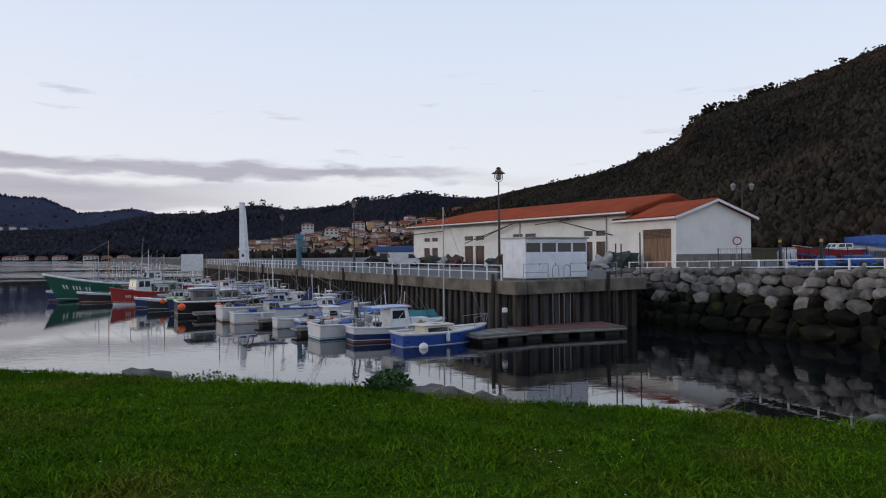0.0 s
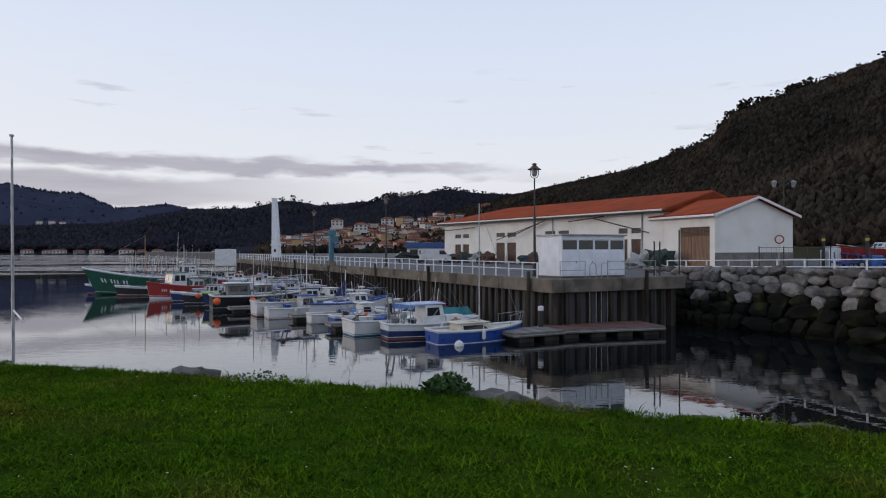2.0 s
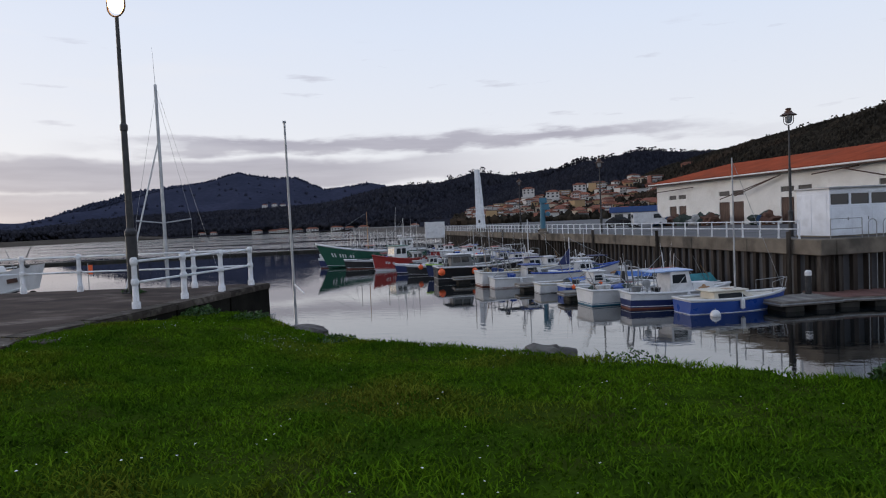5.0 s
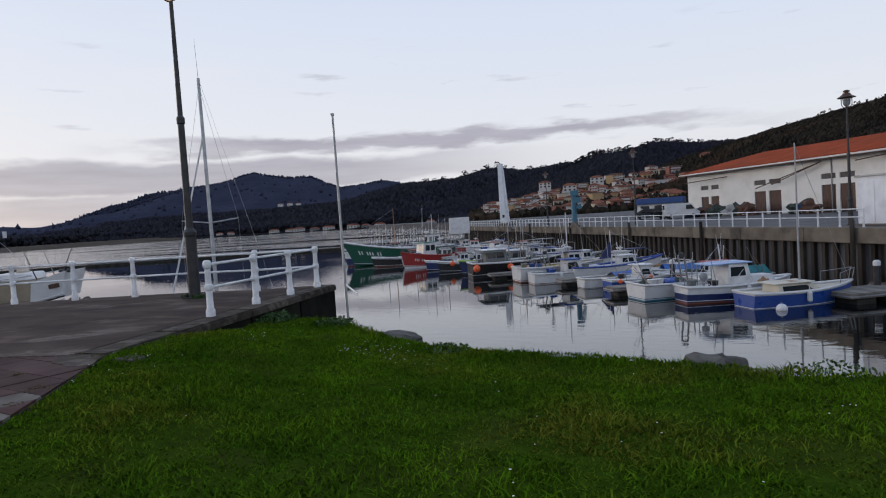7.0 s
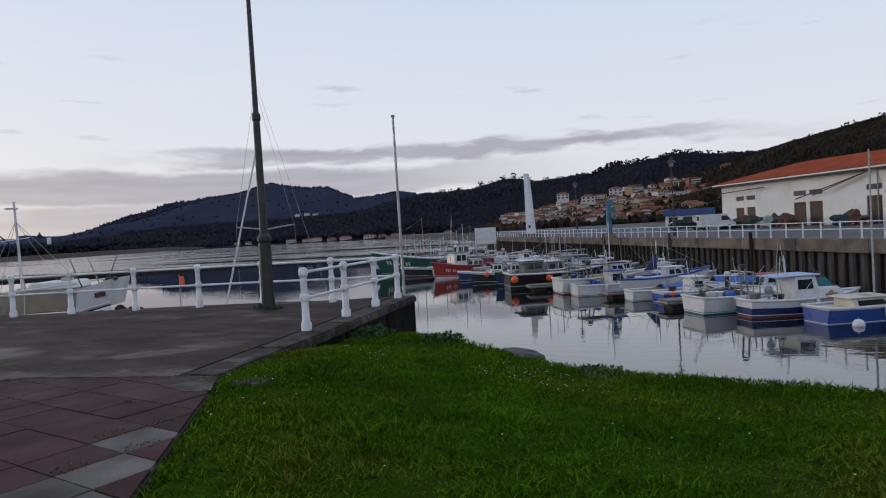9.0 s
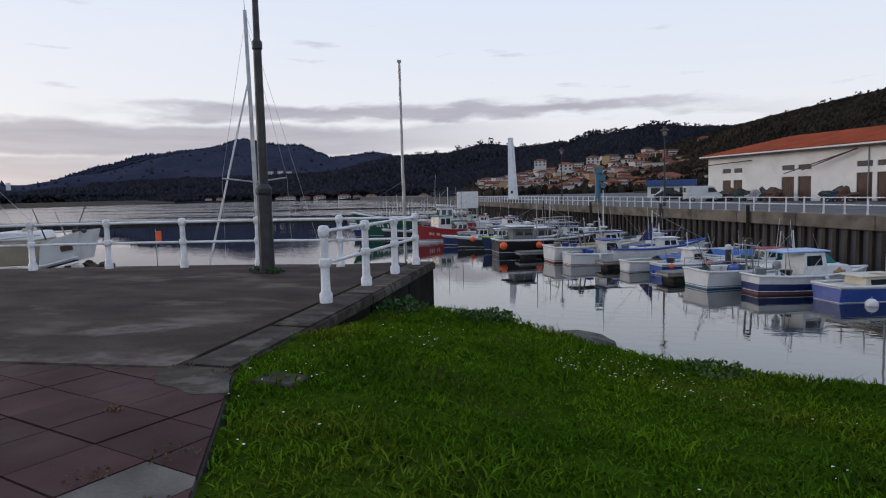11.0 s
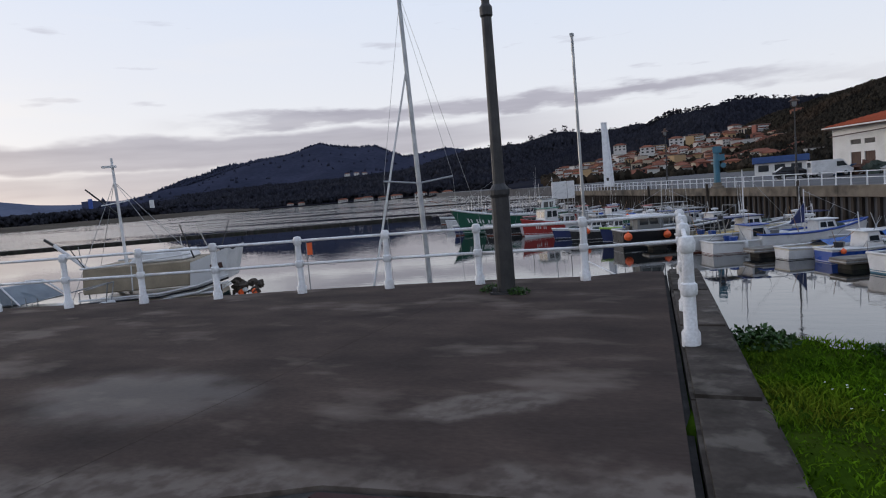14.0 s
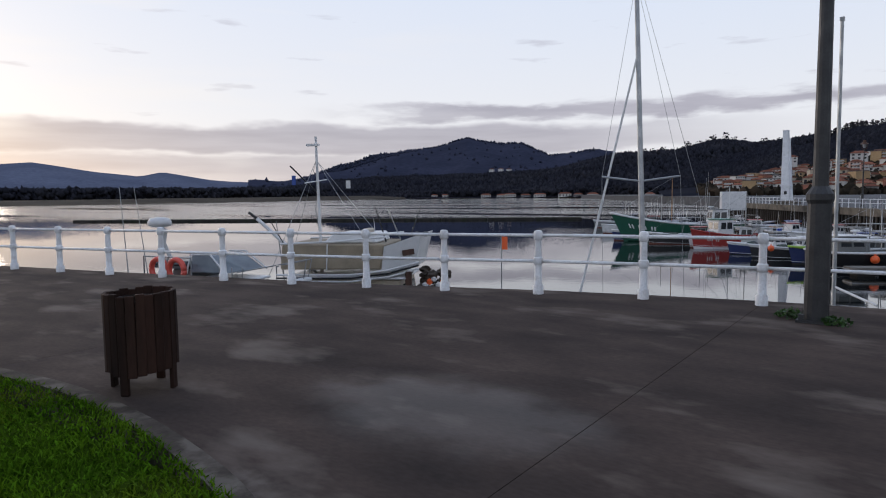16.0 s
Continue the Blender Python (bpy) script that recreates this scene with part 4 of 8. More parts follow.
        vv = [bm.verts.new(p) for p in (a, b, b + Vector((0, 0, 0.24)), a + Vector((0, 0, 0.24)), a + Vector((0, 0.02, 0)), b + Vector((0, 0.02, 0)), b + Vector((0, 0.02, 0.24)), a + Vector((0, 0.02, 0.24)))]
        for f in ((0, 1, 2, 3), (7, 6, 5, 4), (0, 4, 5, 1), (3, 2, 6, 7)):
            bm.faces.new([vv[k] for k in f])
    part("bargeboard", bm, WHITE, h)
    part("gutter", boxed(-0.1, 0, ze - 0.22, -0.003, dp, ze - 0.04), WHITE, h)
    return h


build_annex()


# ---- kiosk on the quay corner ----
def build_kiosk():
    a, b = Vector((5.75, 42.4, 0)), Vector((10.3, 45.2, 0))
    k = thing("kiosk", Matrix.Translation(q(2.05, 1.75, QUAY)) @ QM.to_3x3().to_4x4(), "white painted harbour kiosk with a row of small windows", "kiosk")
    L, D, Hh = 5.15, 2.5, 2.65
    part("base", boxed(-0.05, -0.05, 0, L + 0.05, D + 0.05, 0.08), CONCRETE, k)
    n = 4
    cw = L / n
    bm = bmesh.new()
    box(bm, 0, 0.003, 0.08, L, 0.12, 1.72)
    for i in range(n + 1):
        x = i * cw
        box(bm, max(0, x - 0.07), 0, 1.72, min(L, x + 0.07), 0.12, 2.45)
    box(bm, 0, 0.001, 2.42, L, 0.12, Hh)
    part("front_wall", bm, paint("kiosk_white", (0.74, 0.77, 0.82)), k)
    bm = bmesh.new()
    box(bm, 0, 0.121, 0.08, 0.12, D, Hh)
    box(bm, L - 0.12, 0.121, 0.08, L, D, Hh)
    box(bm, 0.121, D - 0.12, 0.08, L - 0.121, D, Hh)
    part("wall", bm, MATS["kiosk_white"], k)
    for i in range(n):
        w = part("window", boxed(i * cw + 0.071, 0.05, 1.74, (i + 1) * cw - 0.071, 0.07, 2.4), WINDOW, k, "dark small window pane")
        part("window_frame", box(boxed(i * cw + 0.071, 0.02, 1.72, (i + 1) * cw - 0.071, 0.05, 1.77), i * cw + 0.071, 0.02, 2.36, (i + 1) * cw - 0.071, 0.05, 2.41), MATS["kiosk_white"], k)
        p = part("door_panel", boxed(i * cw + 0.09, -0.02, 0.15, (i + 1) * cw - 0.09, -0.001, 1.62, bevel=0.008), MATS["kiosk_white"], k)
        part("handle", boxed((i + 0.85) * cw, -0.05, 0.9, (i + 0.85) * cw + 0.03, -0.021, 1.05), IRON, p)
    part("roof", boxed(-0.12, -0.15, Hh, L + 0.12, D + 0.12, Hh + 0.1, bevel=0.02), METAL, k)
    for i in range(2):
        part("side_panel", boxed(-0.02, 0.2 + i * 1.15, 0.2, -0.001, 1.25 + i * 1.15, 2.4, bevel=0.006), MATS["kiosk_white"], k)
    return k


build_kiosk()


# ---- lamps ----
LAMP_GLOW = surf("lamp_glow", (1.0, 0.8, 0.5), (1.0, 0.78, 0.45), 3, 0.4, glow=(1.0, 0.62, 0.22, 9.0))
LAMP_GLASS = glass_mat("lamp_glass", (0.25, 0.26, 0.27))


def harbour_lamp(p, h, lit, label):
    t = thing("street_lamp", Matrix.Translation(p), label, "street lamp")
    s = h / 8.0
    part("base_plate", box(boxed(-0.2, -0.2, 0, 0.2, 0.2, 0.03), -0.17, -0.17, 0.03, -0.11, -0.11, 0.1), IRON, t)
    bm = lathe(bmesh.new(), [(0.14, 0.03), (0.135, 1.45 * s), (0.155, 1.5 * s), (0.155, 1.57 * s), (0.09, 1.66 * s), (0.075, 4.1 * s), (0.095, 4.13 * s), (0.095, 4.25 * s), (0.06, 4.3 * s), (0.045, 6.95 * s)], n=14)
    part("pole", bm, IRON, t, smooth=False)
    z = 6.95 * s
    bm = bmesh.new()
    ring = [Vector((0.27 * math.sin(a), 0, z + 0.28 - 0.27 * math.cos(a))) for a in np.linspace(-1.75, 1.75, 11)]
    ring = [ring[0] + Vector((0, 0, 0.3))] + ring + [ring[-1] + Vector((0, 0, 0.3))]
    pipe(bm, ring, 0.022)
    part("bracket", bm, surf("copper_bracket", (0.10, 0.05, 0.03), None, 5, 0.5, metal=0.4), t)
    part("glass", lathe(bmesh.new(), [(0.10, z + 0.12), (0.19, z + 0.25), (0.21, z + 0.6), (0.2, z + 0.64)], n=14), LAMP_GLOW if lit else LAMP_GLASS, t, "glowing amber globe" if lit else "", smooth=True)
    part("shade", lathe(bmesh.new(), [(0.46, z + 0.58), (0.47, z + 0.6), (0.25, z + 0.74), (0.2, z + 0.8), (0.2, z + 0.84), (0.12, z + 0.85), (0.12, z + 0.9), (0.17, z + 0.92), (0.17, z + 0.98), (0.05, z + 1.03)], n=18), MATS["copper_bracket"], t)
    return t


harbour_lamp((-16.41, 16.11, 0.002), 8.0, True, "tall dark iron harbour lamp, lit amber, on the landing")
harbour_lamp(tuple(q(2.4, 5.2, QUAY)), 7.6, False, "tall dark iron lamp, unlit, on the quay road")
for v in (34, 62):
    harbour_lamp(tuple(q(3.2, v, QUAY)), 7.6, False, "tall dark iron lamp, unlit, on the quay road")


def twin_lamp(p, h):
    t = thing("street_lamp", Matrix.Translation(p), "dark iron street lamp with two lanterns", "street lamp")
    part("pole", lathe(bmesh.new(), [(0.13, 0), (0.12, 1.4), (0.08, 1.5), (0.055, h)], n=10), IRON, t)
    for s in (-1, 1):
        part("arm", pipe(bmesh.new(), [(0, 0, h - 0.9), (0.5 * s, 0, h - 0.5), (0.85 * s, 0, h - 0.1), (0.95 * s, 0, h - 0.25)], 0.035), IRON, t)
        part("lantern", lathe(bmesh.new(), [(0.12, h - 0.95), (0.26, h - 0.5), (0.3, h - 0.42), (0.1, h - 0.25)], n=10, m=Matrix.Translation((0.95 * s, 0, 0))), LAMP_GLASS, t)
    return t


twin_lamp((31.6, 66.4, QUAY), 8.8)


# ---- tower and crane on the quay ----
def ice_tower():
    t = thing("harbour_tower", Matrix.Translation((-32.1, 116.9, QUAY)) @ pose(0, 0, 0, 0, 0, -8), "slender white tapering concrete harbour tower", "tower")
    part("base", boxed(-1.6, -1.6, 0, 1.6, 1.6, 0.5, bevel=0.05), CONCRETE, t)
    def taper(x0, x1, y, a, b, z0, z1):
        bm = bmesh.new()
        lo = [bm.verts.new(p) for p in ((x0, -y, z0), (x1, -y, z0), (x1, y, z0), (x0, y, z0))]
        hi = [bm.verts.new(p) for p in ((a, -y * 0.8, z1), (b, -y * 0.8, z1), (b, y * 0.8, z1), (a, y * 0.8, z1))]
        bm.faces.new(hi)
        for k in range(4):
            bm.faces.new((lo[k], lo[(k + 1) % 4], hi[(k + 1) % 4], hi[k]))
        return bm
    tw = paint("tower_white", (0.80, 0.81, 0.83), 0.6)
    part("shaft", taper(-0.65, 0.55, 0.6, -0.62, 0.0, 0.5, 10.8), tw, t)
    part("fin", taper(0.551, 0.85, 0.3, 0.06, 0.25, 0.5, 9.8), tw, t)
    part("collar", boxed(-0.78, -0.7, 2.6, 0.62, 0.7, 2.85), tw, t)
    part("cap", boxed(-0.66, -0.52, 10.8, 0.04, 0.52, 10.95), tw, t)
    for z in (1.4,):
        part("slot", boxed(-0.2, -0.61, z, 0.2, -0.56, z + 0.5), IRON, t)


ice_tower()


def quay_crane():
    teal = paint("crane_teal", (0.04, 0.15, 0.22), 0.5)
    t = thing("quay_crane", Matrix.Translation((-14.7, 75.1, QUAY)), "small teal painted steel quay crane", "crane")
    part("base", lathe(bmesh.new(), [(0.6, 0), (0.6, 0.25), (0.4, 0.3), (0.38, 0.6)], n=14), CONCRETE, t)
    part("column", tubed((0, 0, 0.6), (0, 0, 4.0), 0.3, 0.26, n=12), teal, t)
    part("head", boxed(-0.3, -0.3, 3.4, 0.5, 0.3, 4.0, bevel=0.05), teal, t)
    part("jib", box(bmesh.new(), 0.2, -0.25, 2.6, 1.05, 0.25, 3.2, m=pose(0, 0, 0, 0, -6, 0)), teal, t)
    part("winch", tubed((0.6, -0.35, 2.2), (0.6, 0.35, 2.2), 0.25, n=12), teal, t)


quay_crane()

# ---- boats ----
B_WHITE = paint("boat_white", (0.68, 0.68, 0.68), 0.4, 0.4)
B_CREAM = paint("boat_cream", (0.62, 0.57, 0.47), 0.4, 0.25)
B_BLUE = paint("boat_blue", (0.02, 0.07, 0.32), 0.35, 0.2)
B_NAVY = paint("boat_navy", (0.012, 0.025, 0.11), 0.35, 0.2)
B_BLACK = paint("boat_black", (0.012, 0.012, 0.014), 0.35, 0.2)
B_GREY = paint("boat_grey", (0.16, 0.165, 0.165), 0.5, 0.3)
B_GREEN = paint("boat_green", (0.008, 0.085, 0.052), 0.4, 0.25)
B_RED = paint("boat_red", (0.33, 0.025, 0.02), 0.4, 0.25)
B_RUST = paint("boat_rust_bottom", (0.17, 0.05, 0.03), 0.6, 0.4)
B_TEAL = paint("boat_teal_bottom", (0.01, 0.12, 0.20), 0.5, 0.3)
B_BEIGE = paint("boat_beige", (0.50, 0.42, 0.32), 0.5, 0.3)
B_YELLOW = paint("boat_yellow", (0.62, 0.42, 0.06), 0.5, 0.3)
WOOD = surf("boat_wood", (0.36, 0.20, 0.09), (0.24, 0.13, 0.06), 3, 0.5, 0.001, stretch=(1, 8, 1))
TARP_B = surf("blue_tarp", (0.02, 0.13, 0.42), (0.015, 0.08, 0.3), 3, 0.5, 0.01)
TARP_T = surf("teal_tarp", (0.015, 0.20, 0.22), (0.01, 0.13, 0.15), 3, 0.6, 0.01)
ORANGE = paint("buoy_orange", (0.85, 0.13, 0.03), 0.45, 0.15)
RUBBER = surf("black_rubber", (0.015, 0.015, 0.015), None, 8, 0.7)
NET = surf("fishing_net", (0.06, 0.085, 0.07), (0.03, 0.04, 0.035), 8, 0.95, 0.02)
NETS_BROWN = surf("brown_net", (0.085, 0.065, 0.05), (0.03, 0.026, 0.022), 9, 0.95, 0.02)


class Hull:
    def __init__(self, L, B, H, rise=0.35, stern=0.8, full=2.4, flare=0.78, rake=0.35):
        self.L, self.B, self.H, self.rise, self.stern, self.full, self.flare, self.rake = L, B, H, rise, stern, full, flare, rake

    def half(self, s):
        """Half beam at the gunwale; s runs from stern to bow."""
        k = self.stern + (1 - self.stern) * math.sin(min(1, s / 0.5) * math.pi / 2)
        return 0.5 * self.B * k * max(0.0, 1 - max(0, (s - 0.35) / 0.65) ** self.full)

    def sheer(self, s):
        return self.H * (1 + self.rise * max(0, s - 0.25) ** 2 / 0.5625 + 0.08 * (1 - s) ** 3)

    def at(self, s, f):
        """A point of the starboard side: f from the keel line below water (0) to the gunwale (1)."""
        z = -0.22 + (self.sheer(s) + 0.22) * f
        w = self.half(s) * (self.flare + (1 - self.flare) * f) if f > 0.12 else self.half(s) * self.flare * f / 0.12
        x = -self.L / 2 + self.L * s + self.rake * self.H * max(0, s - 0.6) / 0.4 * (f - 0.6)
        return x, w, z

    def band(self, f0, f1, n=16, out=0.0):
        bm = bmesh.new()
        fs = [f0, (f0 + f1) / 2, f1]
        rows = {}
        for sd in (1, -1):
            rows[sd] = [[bm.verts.new((p[0], sd * (p[1] + out), p[2])) for p in (self.at(i / n, f) for i in range(n + 1))] for f in fs]
            r = rows[sd]
            for j in range(2):
                for i in range(n):
                    bm.faces.new((r[j][i], r[j][i + 1], r[j + 1][i + 1], r[j + 1][i]))
        for j in range(2):
            for e in (0, n):
                bm.faces.new((rows[1][j][e], rows[-1][j][e], rows[-1][j + 1][e], rows[1][j + 1][e]))
        bmesh.ops.remove_doubles(bm, verts=bm.verts, dist=0.004)
        return bm

    def deck(self, f, s0=0.0, s1=1.0, n=14, inset=0.02, camber=0.05):
        bm = bmesh.new()
        mid, sides = [], {1: [], -1: []}
        for i in range(n + 1):
            s = s0 + (s1 - s0) * i / n
            x, w, z = self.at(s, f)
            mid.append(bm.verts.new((x, 0, z + camber)))
            for sd in (1, -1):
                sides[sd].append(bm.verts.new((x, sd * max(0.0, w - inset), z)))
        for i in range(n):
            bm.faces.new((mid[i], mid[i + 1], sides[1][i + 1], sides[1][i]))
            bm.faces.new((sides[-1][i], sides[-1][i + 1], mid[i + 1], mid[i]))
        bmesh.ops.remove_doubles(bm, verts=bm.verts, dist=0.003)
        return bm

    def rail(self, f=1.0, r=0.035, n=16, lift=0.0):
        """A strake from the bow round the stern and back to the bow."""
        side = [self.at(1 - i / n, f) for i in range(n + 1)]
        pts = [(x, w, z + lift) for x, w, z in side] + [(x, -w, z + lift) for x, w, z in side[::-1]]
        return pipe(bmesh.new(), pts, r, 6)


def house_box(x0, x1, w0, z0, z1, lean_f=0.25, lean_b=0.05, tuck=0.88):
    """A wheelhouse block with raked front and tucked-in sides."""
    bm = bmesh.new()
    lo = [(x0, -w0), (x1, -w0 * 0.9), (x1, w0 * 0.9), (x0, w0)]
    hi = [(x0 + lean_b, -w0 * tuck), (x1 - lean_f, -w0 * tuck * 0.9), (x1 - lean_f, w0 * tuck * 0.9), (x0 + lean_b, w0 * tuck)]
    a = [bm.verts.new((x, y, z0)) for x, y in lo]
    b = [bm.verts.new((x, y, z1)) for x, y in hi]
    bm.faces.new(b)
    bm.faces.new(a[::-1])
    for k in range(4):
        bm.faces.new((a[k], a[(k + 1) % 4], b[(k + 1) % 4], b[k]))
    bmesh.ops.bevel(bm, geom=list(bm.edges), offset=0.04, segments=1, affect="EDGES")
    return bm


def cabin_windows(parent, x0, x1, w0, z0, z1, lean_f, lean_b, tuck, rows=(0.5, 0.88), n=2, mat=None):
    """Panes set a little proud of the leaning cabin sides and front."""
    mat = mat or WINDOW

    def pt(fx, fz, sd):
        x = (x0 + lean_b * fz) + ((x1 - lean_f * fz) - (x0 + lean_b * fz)) * fx
        w = (w0 + (w0 * 0.9 - w0) * fx) * (1 + (tuck - 1) * fz)
        return Vector((x, sd * (w + 0.012), z0 + (z1 - z0) * fz))

    for sd in (1, -1):
        for i in range(n):
            a, b = 0.1 + i * 0.82 / n, 0.1 + (i + 0.82) * 0.82 / n
            c = [pt(a, rows[0], sd), pt(b, rows[0], sd), pt(b, rows[1], sd), pt(a, rows[1], sd)]
            bm = bmesh.new()
            o = [bm.verts.new(p) for p in c]
            i2 = [bm.verts.new(p - Vector((0, sd * 0.03, 0))) for p in c]
            bm.faces.new(o)
            for k in range(4):
                bm.faces.new((o[k], i2[k], i2[(k + 1) % 4], o[(k + 1) % 4]))
            part("window", bm, mat, parent)
    for sd in (1, -1):
        c = []
        for fy, fz in ((0.08, rows[0]), (0.85, rows[0]), (0.85, rows[1]), (0.08, rows[1])):
            x = x1 - lean_f * fz + 0.012
            c.append(Vector((x, sd * fy * w0 * 0.9 * (1 + (tuck - 1) * fz), z0 + (z1 - z0) * fz)))
        bm = bmesh.new()
        o = [bm.verts.new(p) for p in c]
        i2 = [bm.verts.new(p - Vector((0.03, 0, 0))) for p in c]
        bm.faces.new(o)
        for k in range(4):
            bm.faces.new((o[k], i2[k], i2[(k + 1) % 4], o[(k + 1) % 4]))
        part("window", bm, mat, parent)


def fender(parent, p, r=0.11, mat=None):
    part("fender", lathe(bmesh.new(), [(0.02, -0.34), (r, -0.26), (r, 0.12), (0.03, 0.22), (0.012, 0.5)], n=8, m=Matrix.Translation(p)), mat or B_WHITE, parent)


def ball(parent, p, r, mat, name="buoy"):
    bm = bmesh.new()
    bmesh.ops.create_uvsphere(bm, u_segments=14, v_segments=9, radius=r)
    bmesh.ops.transform(bm, matrix=Matrix.Translation(p), verts=bm.verts)
    tube(bm, Vector(p) + Vector((0, 0, r * 0.9)), Vector(p) + Vector((0, 0, r * 1.25)), r * 0.2, n=6)
    part(name, bm, mat, parent, "bright orange round fender buoy" if mat is ORANGE else "", smooth=True)


def outboard(parent, x, z):
    m = part("outboard", box(boxed(x - 0.32, -0.14, z + 0.05, x + 0.02, 0.14, z + 0.48, bevel=0.05), x - 0.2, -0.06, z - 0.5, x - 0.08, 0.06, z + 0.05), B_BLACK, parent, "black outboard engine")
    return m


def boat(pos, heading, L, B, H, label, hull=None, bottom=None, stripe=None, deck=None, rails=None, cabin=None, mast=None, extras=(), name="boat", category="boat",
         rise=0.35, stern=0.8, full=2.4, rake=0.35, band_at=(0.24, 0.86), open_well=True, letters=0):
    """A moored boat on the water: banded hull, deck or open well, cabin, mast and gear."""
    t = thing(name, Matrix.Translation((pos[0], pos[1], WATER)) @ pose(0, 0, 0, 0, 0, heading), label, category)
    if name in ("fishing_boat", "moored_boat", "cabin_boat", "rowing_boat") and L < 10:
        # small inshore craft lie low in the water
        H *= 0.84
        cabin = cabin and (*cabin[:3], cabin[3] * 0.88, *cabin[4:])
    h = Hull(L, B, H, rise, stern, full, rake=rake)
    hull, bottom, stripe, deck = hull or B_WHITE, bottom or B_RUST, stripe or hull or B_WHITE, deck or B_WHITE
    part("bottom", h.band(0.0, band_at[0]), bottom, t)
    hp = part("hull", h.band(band_at[0], band_at[1]), hull, t)
    part("topside", h.band(band_at[1], 1.0), stripe, t)
    part("gunwale", h.rail(1.0, 0.03 + 0.006 * L), rails or stripe, t, smooth=True)
    part("waterline_strake", h.rail(band_at[0] + 0.06, 0.018), B_WHITE if hull is not B_WHITE else bottom, t)
    if open_well:
        part("foredeck", h.deck(0.97, 0.62, 1.0), deck, t)
        part("sole", h.deck(0.52, 0.0, 0.64, camber=0.0, inset=0.06), B_GREY, t)
        for s in (0.22, 0.42):
            x, w, z = h.at(s, 0.8)
            part("thwart", boxed(x - 0.12, -w + 0.06, z - 0.03, x + 0.12, w - 0.06, z + 0.02), WOOD, t)
        x, w, z = h.at(0.63, 0.97)
        part("bulkhead", boxed(x - 0.03, -w + 0.05, h.at(0.63, 0.5)[2], x, w - 0.05, z), deck, t)
    else:
        part("deck", h.deck(0.93, 0.0, 1.0), deck, t)
    zd = lambda s: h.at(s, 0.93)[2]
    if cabin:
        s0, s1, wf, ch, cm, rm = cabin[:6]
        lean, tuck = (cabin[6] if len(cabin) > 6 else 0.3), 0.9
        x0, x1 = -L / 2 + L * s0, -L / 2 + L * s1
        w0 = h.half((s0 + s1) / 2) * wf
        z0 = zd(s0) - 0.25
        z1 = zd(s0) + ch
        c = part("cabin", house_box(x0, x1, w0, z0, z1, lean, 0.05, tuck), cm, t)
        cabin_windows(c, x0, x1, w0, z0, z1, lean, 0.05, tuck, rows=cabin[7] if len(cabin) > 7 else (0.52, 0.86), n=cabin[8] if len(cabin) > 8 else 2)
        part("cabin_roof", boxed(x0 - 0.22, -w0 * tuck - 0.06, z1, x1 - lean + 0.2, w0 * tuck + 0.06, z1 + 0.07, bevel=0.03), rm, t)
    if mast:
        s, mh, mm = mast[:3]
        x = -L / 2 + L * s
        zb = zd(s) + (cabin[3] if cabin and cabin[0] <= s <= cabin[1] else 0)
        mlean = mast[3] if len(mast) > 3 else 0.0
        top = Vector((x + mlean, 0, zb + mh))
        mp = part("mast", tubed((x, 0, zb - 0.1), top, 0.05, 0.032, n=8), mm, t)
        if mh > 2.2:
            part("forestay", tubed(top - Vector((0, 0, 0.1)), h.at(0.98, 1.0)[0:1] + (0, h.at(0.98, 1.0)[2]), 0.012, n=4), METAL, mp)
    for e in extras:
        kind = e[0]
        if kind == "fender":
            x, w, z = h.at(e[1], 0.8)
            fender(t, (x, e[2] * (w + 0.12), z), mat=e[3] if len(e) > 3 else None)
        elif kind == "ball":
            x, w, z = h.at(e[1], e[4] if len(e) > 4 else 0.9)
            ball(t, (x, e[2] * (w + e[3] * 0.8), z), e[3], ORANGE)
        elif kind == "outboard":
            x, w, z = h.at(0, 0.95)
            outboard(t, x, z)
        elif kind == "tarp":
            bm = h.deck(1.02, e[1], e[2], camber=e[3], inset=-0.03)
            for v in bm.verts:
                v.co.z += 0.06 * noise.noise(v.co * 2.3)
            part("cover", bm, e[4], t, "crumpled tarpaulin cover")
        elif kind == "pulpit":
            x, w, z = h.at(e[1], 1.0)
            xb, wb, zb2 = h.at(0.99, 1.0)
            bm = bmesh.new()
            pipe(bm, [(x, w, z), (x, w, z + 0.55), (xb + 0.1, 0.12, zb2 + 0.6), (xb + 0.1, -0.12, zb2 + 0.6), (x, -w, z + 0.55), (x, -w, z)], 0.018)
            tube(bm, (xb - 0.05, 0.1, zb2), (xb + 0.1, 0.12, zb2 + 0.6), 0.018, n=6)
            tube(bm, (xb - 0.05, -0.1, zb2), (xb + 0.1, -0.12, zb2 + 0.6), 0.018, n=6)
            part("pulpit", bm, METAL, t, "steel bow rail")
        elif kind == "arch":
            x, w, z = h.at(e[1], 1.0)
            part("arch", pipe(bmesh.new(), [(x, w * 0.9, z), (x + 0.1, w * 0.85, z + e[2]), (x + 0.1, -w * 0.85, z + e[2]), (x, -w * 0.9, z)], 0.035), e[3], t)
        elif kind == "hauler":
            x, w, z = h.at(e[1], 0.95)
            bm = tubed((x, e[2] * w * 0.6, z), (x, e[2] * w * 0.6, z + 0.5), 0.07)
            lathe(bm, [(0.05, -0.08), (0.2, -0.06), (0.1, 0), (0.2, 0.06), (0.05, 0.08)], n=12, m=Matrix.Translation((x, e[2] * w * 0.6, z + 0.55)) @ pose(0, 0, 0, 90, 0, 0))
            part("net_hauler", bm, METAL, t)
        elif kind == "crate":
            x, w, z = h.at(e[1], 0.66)
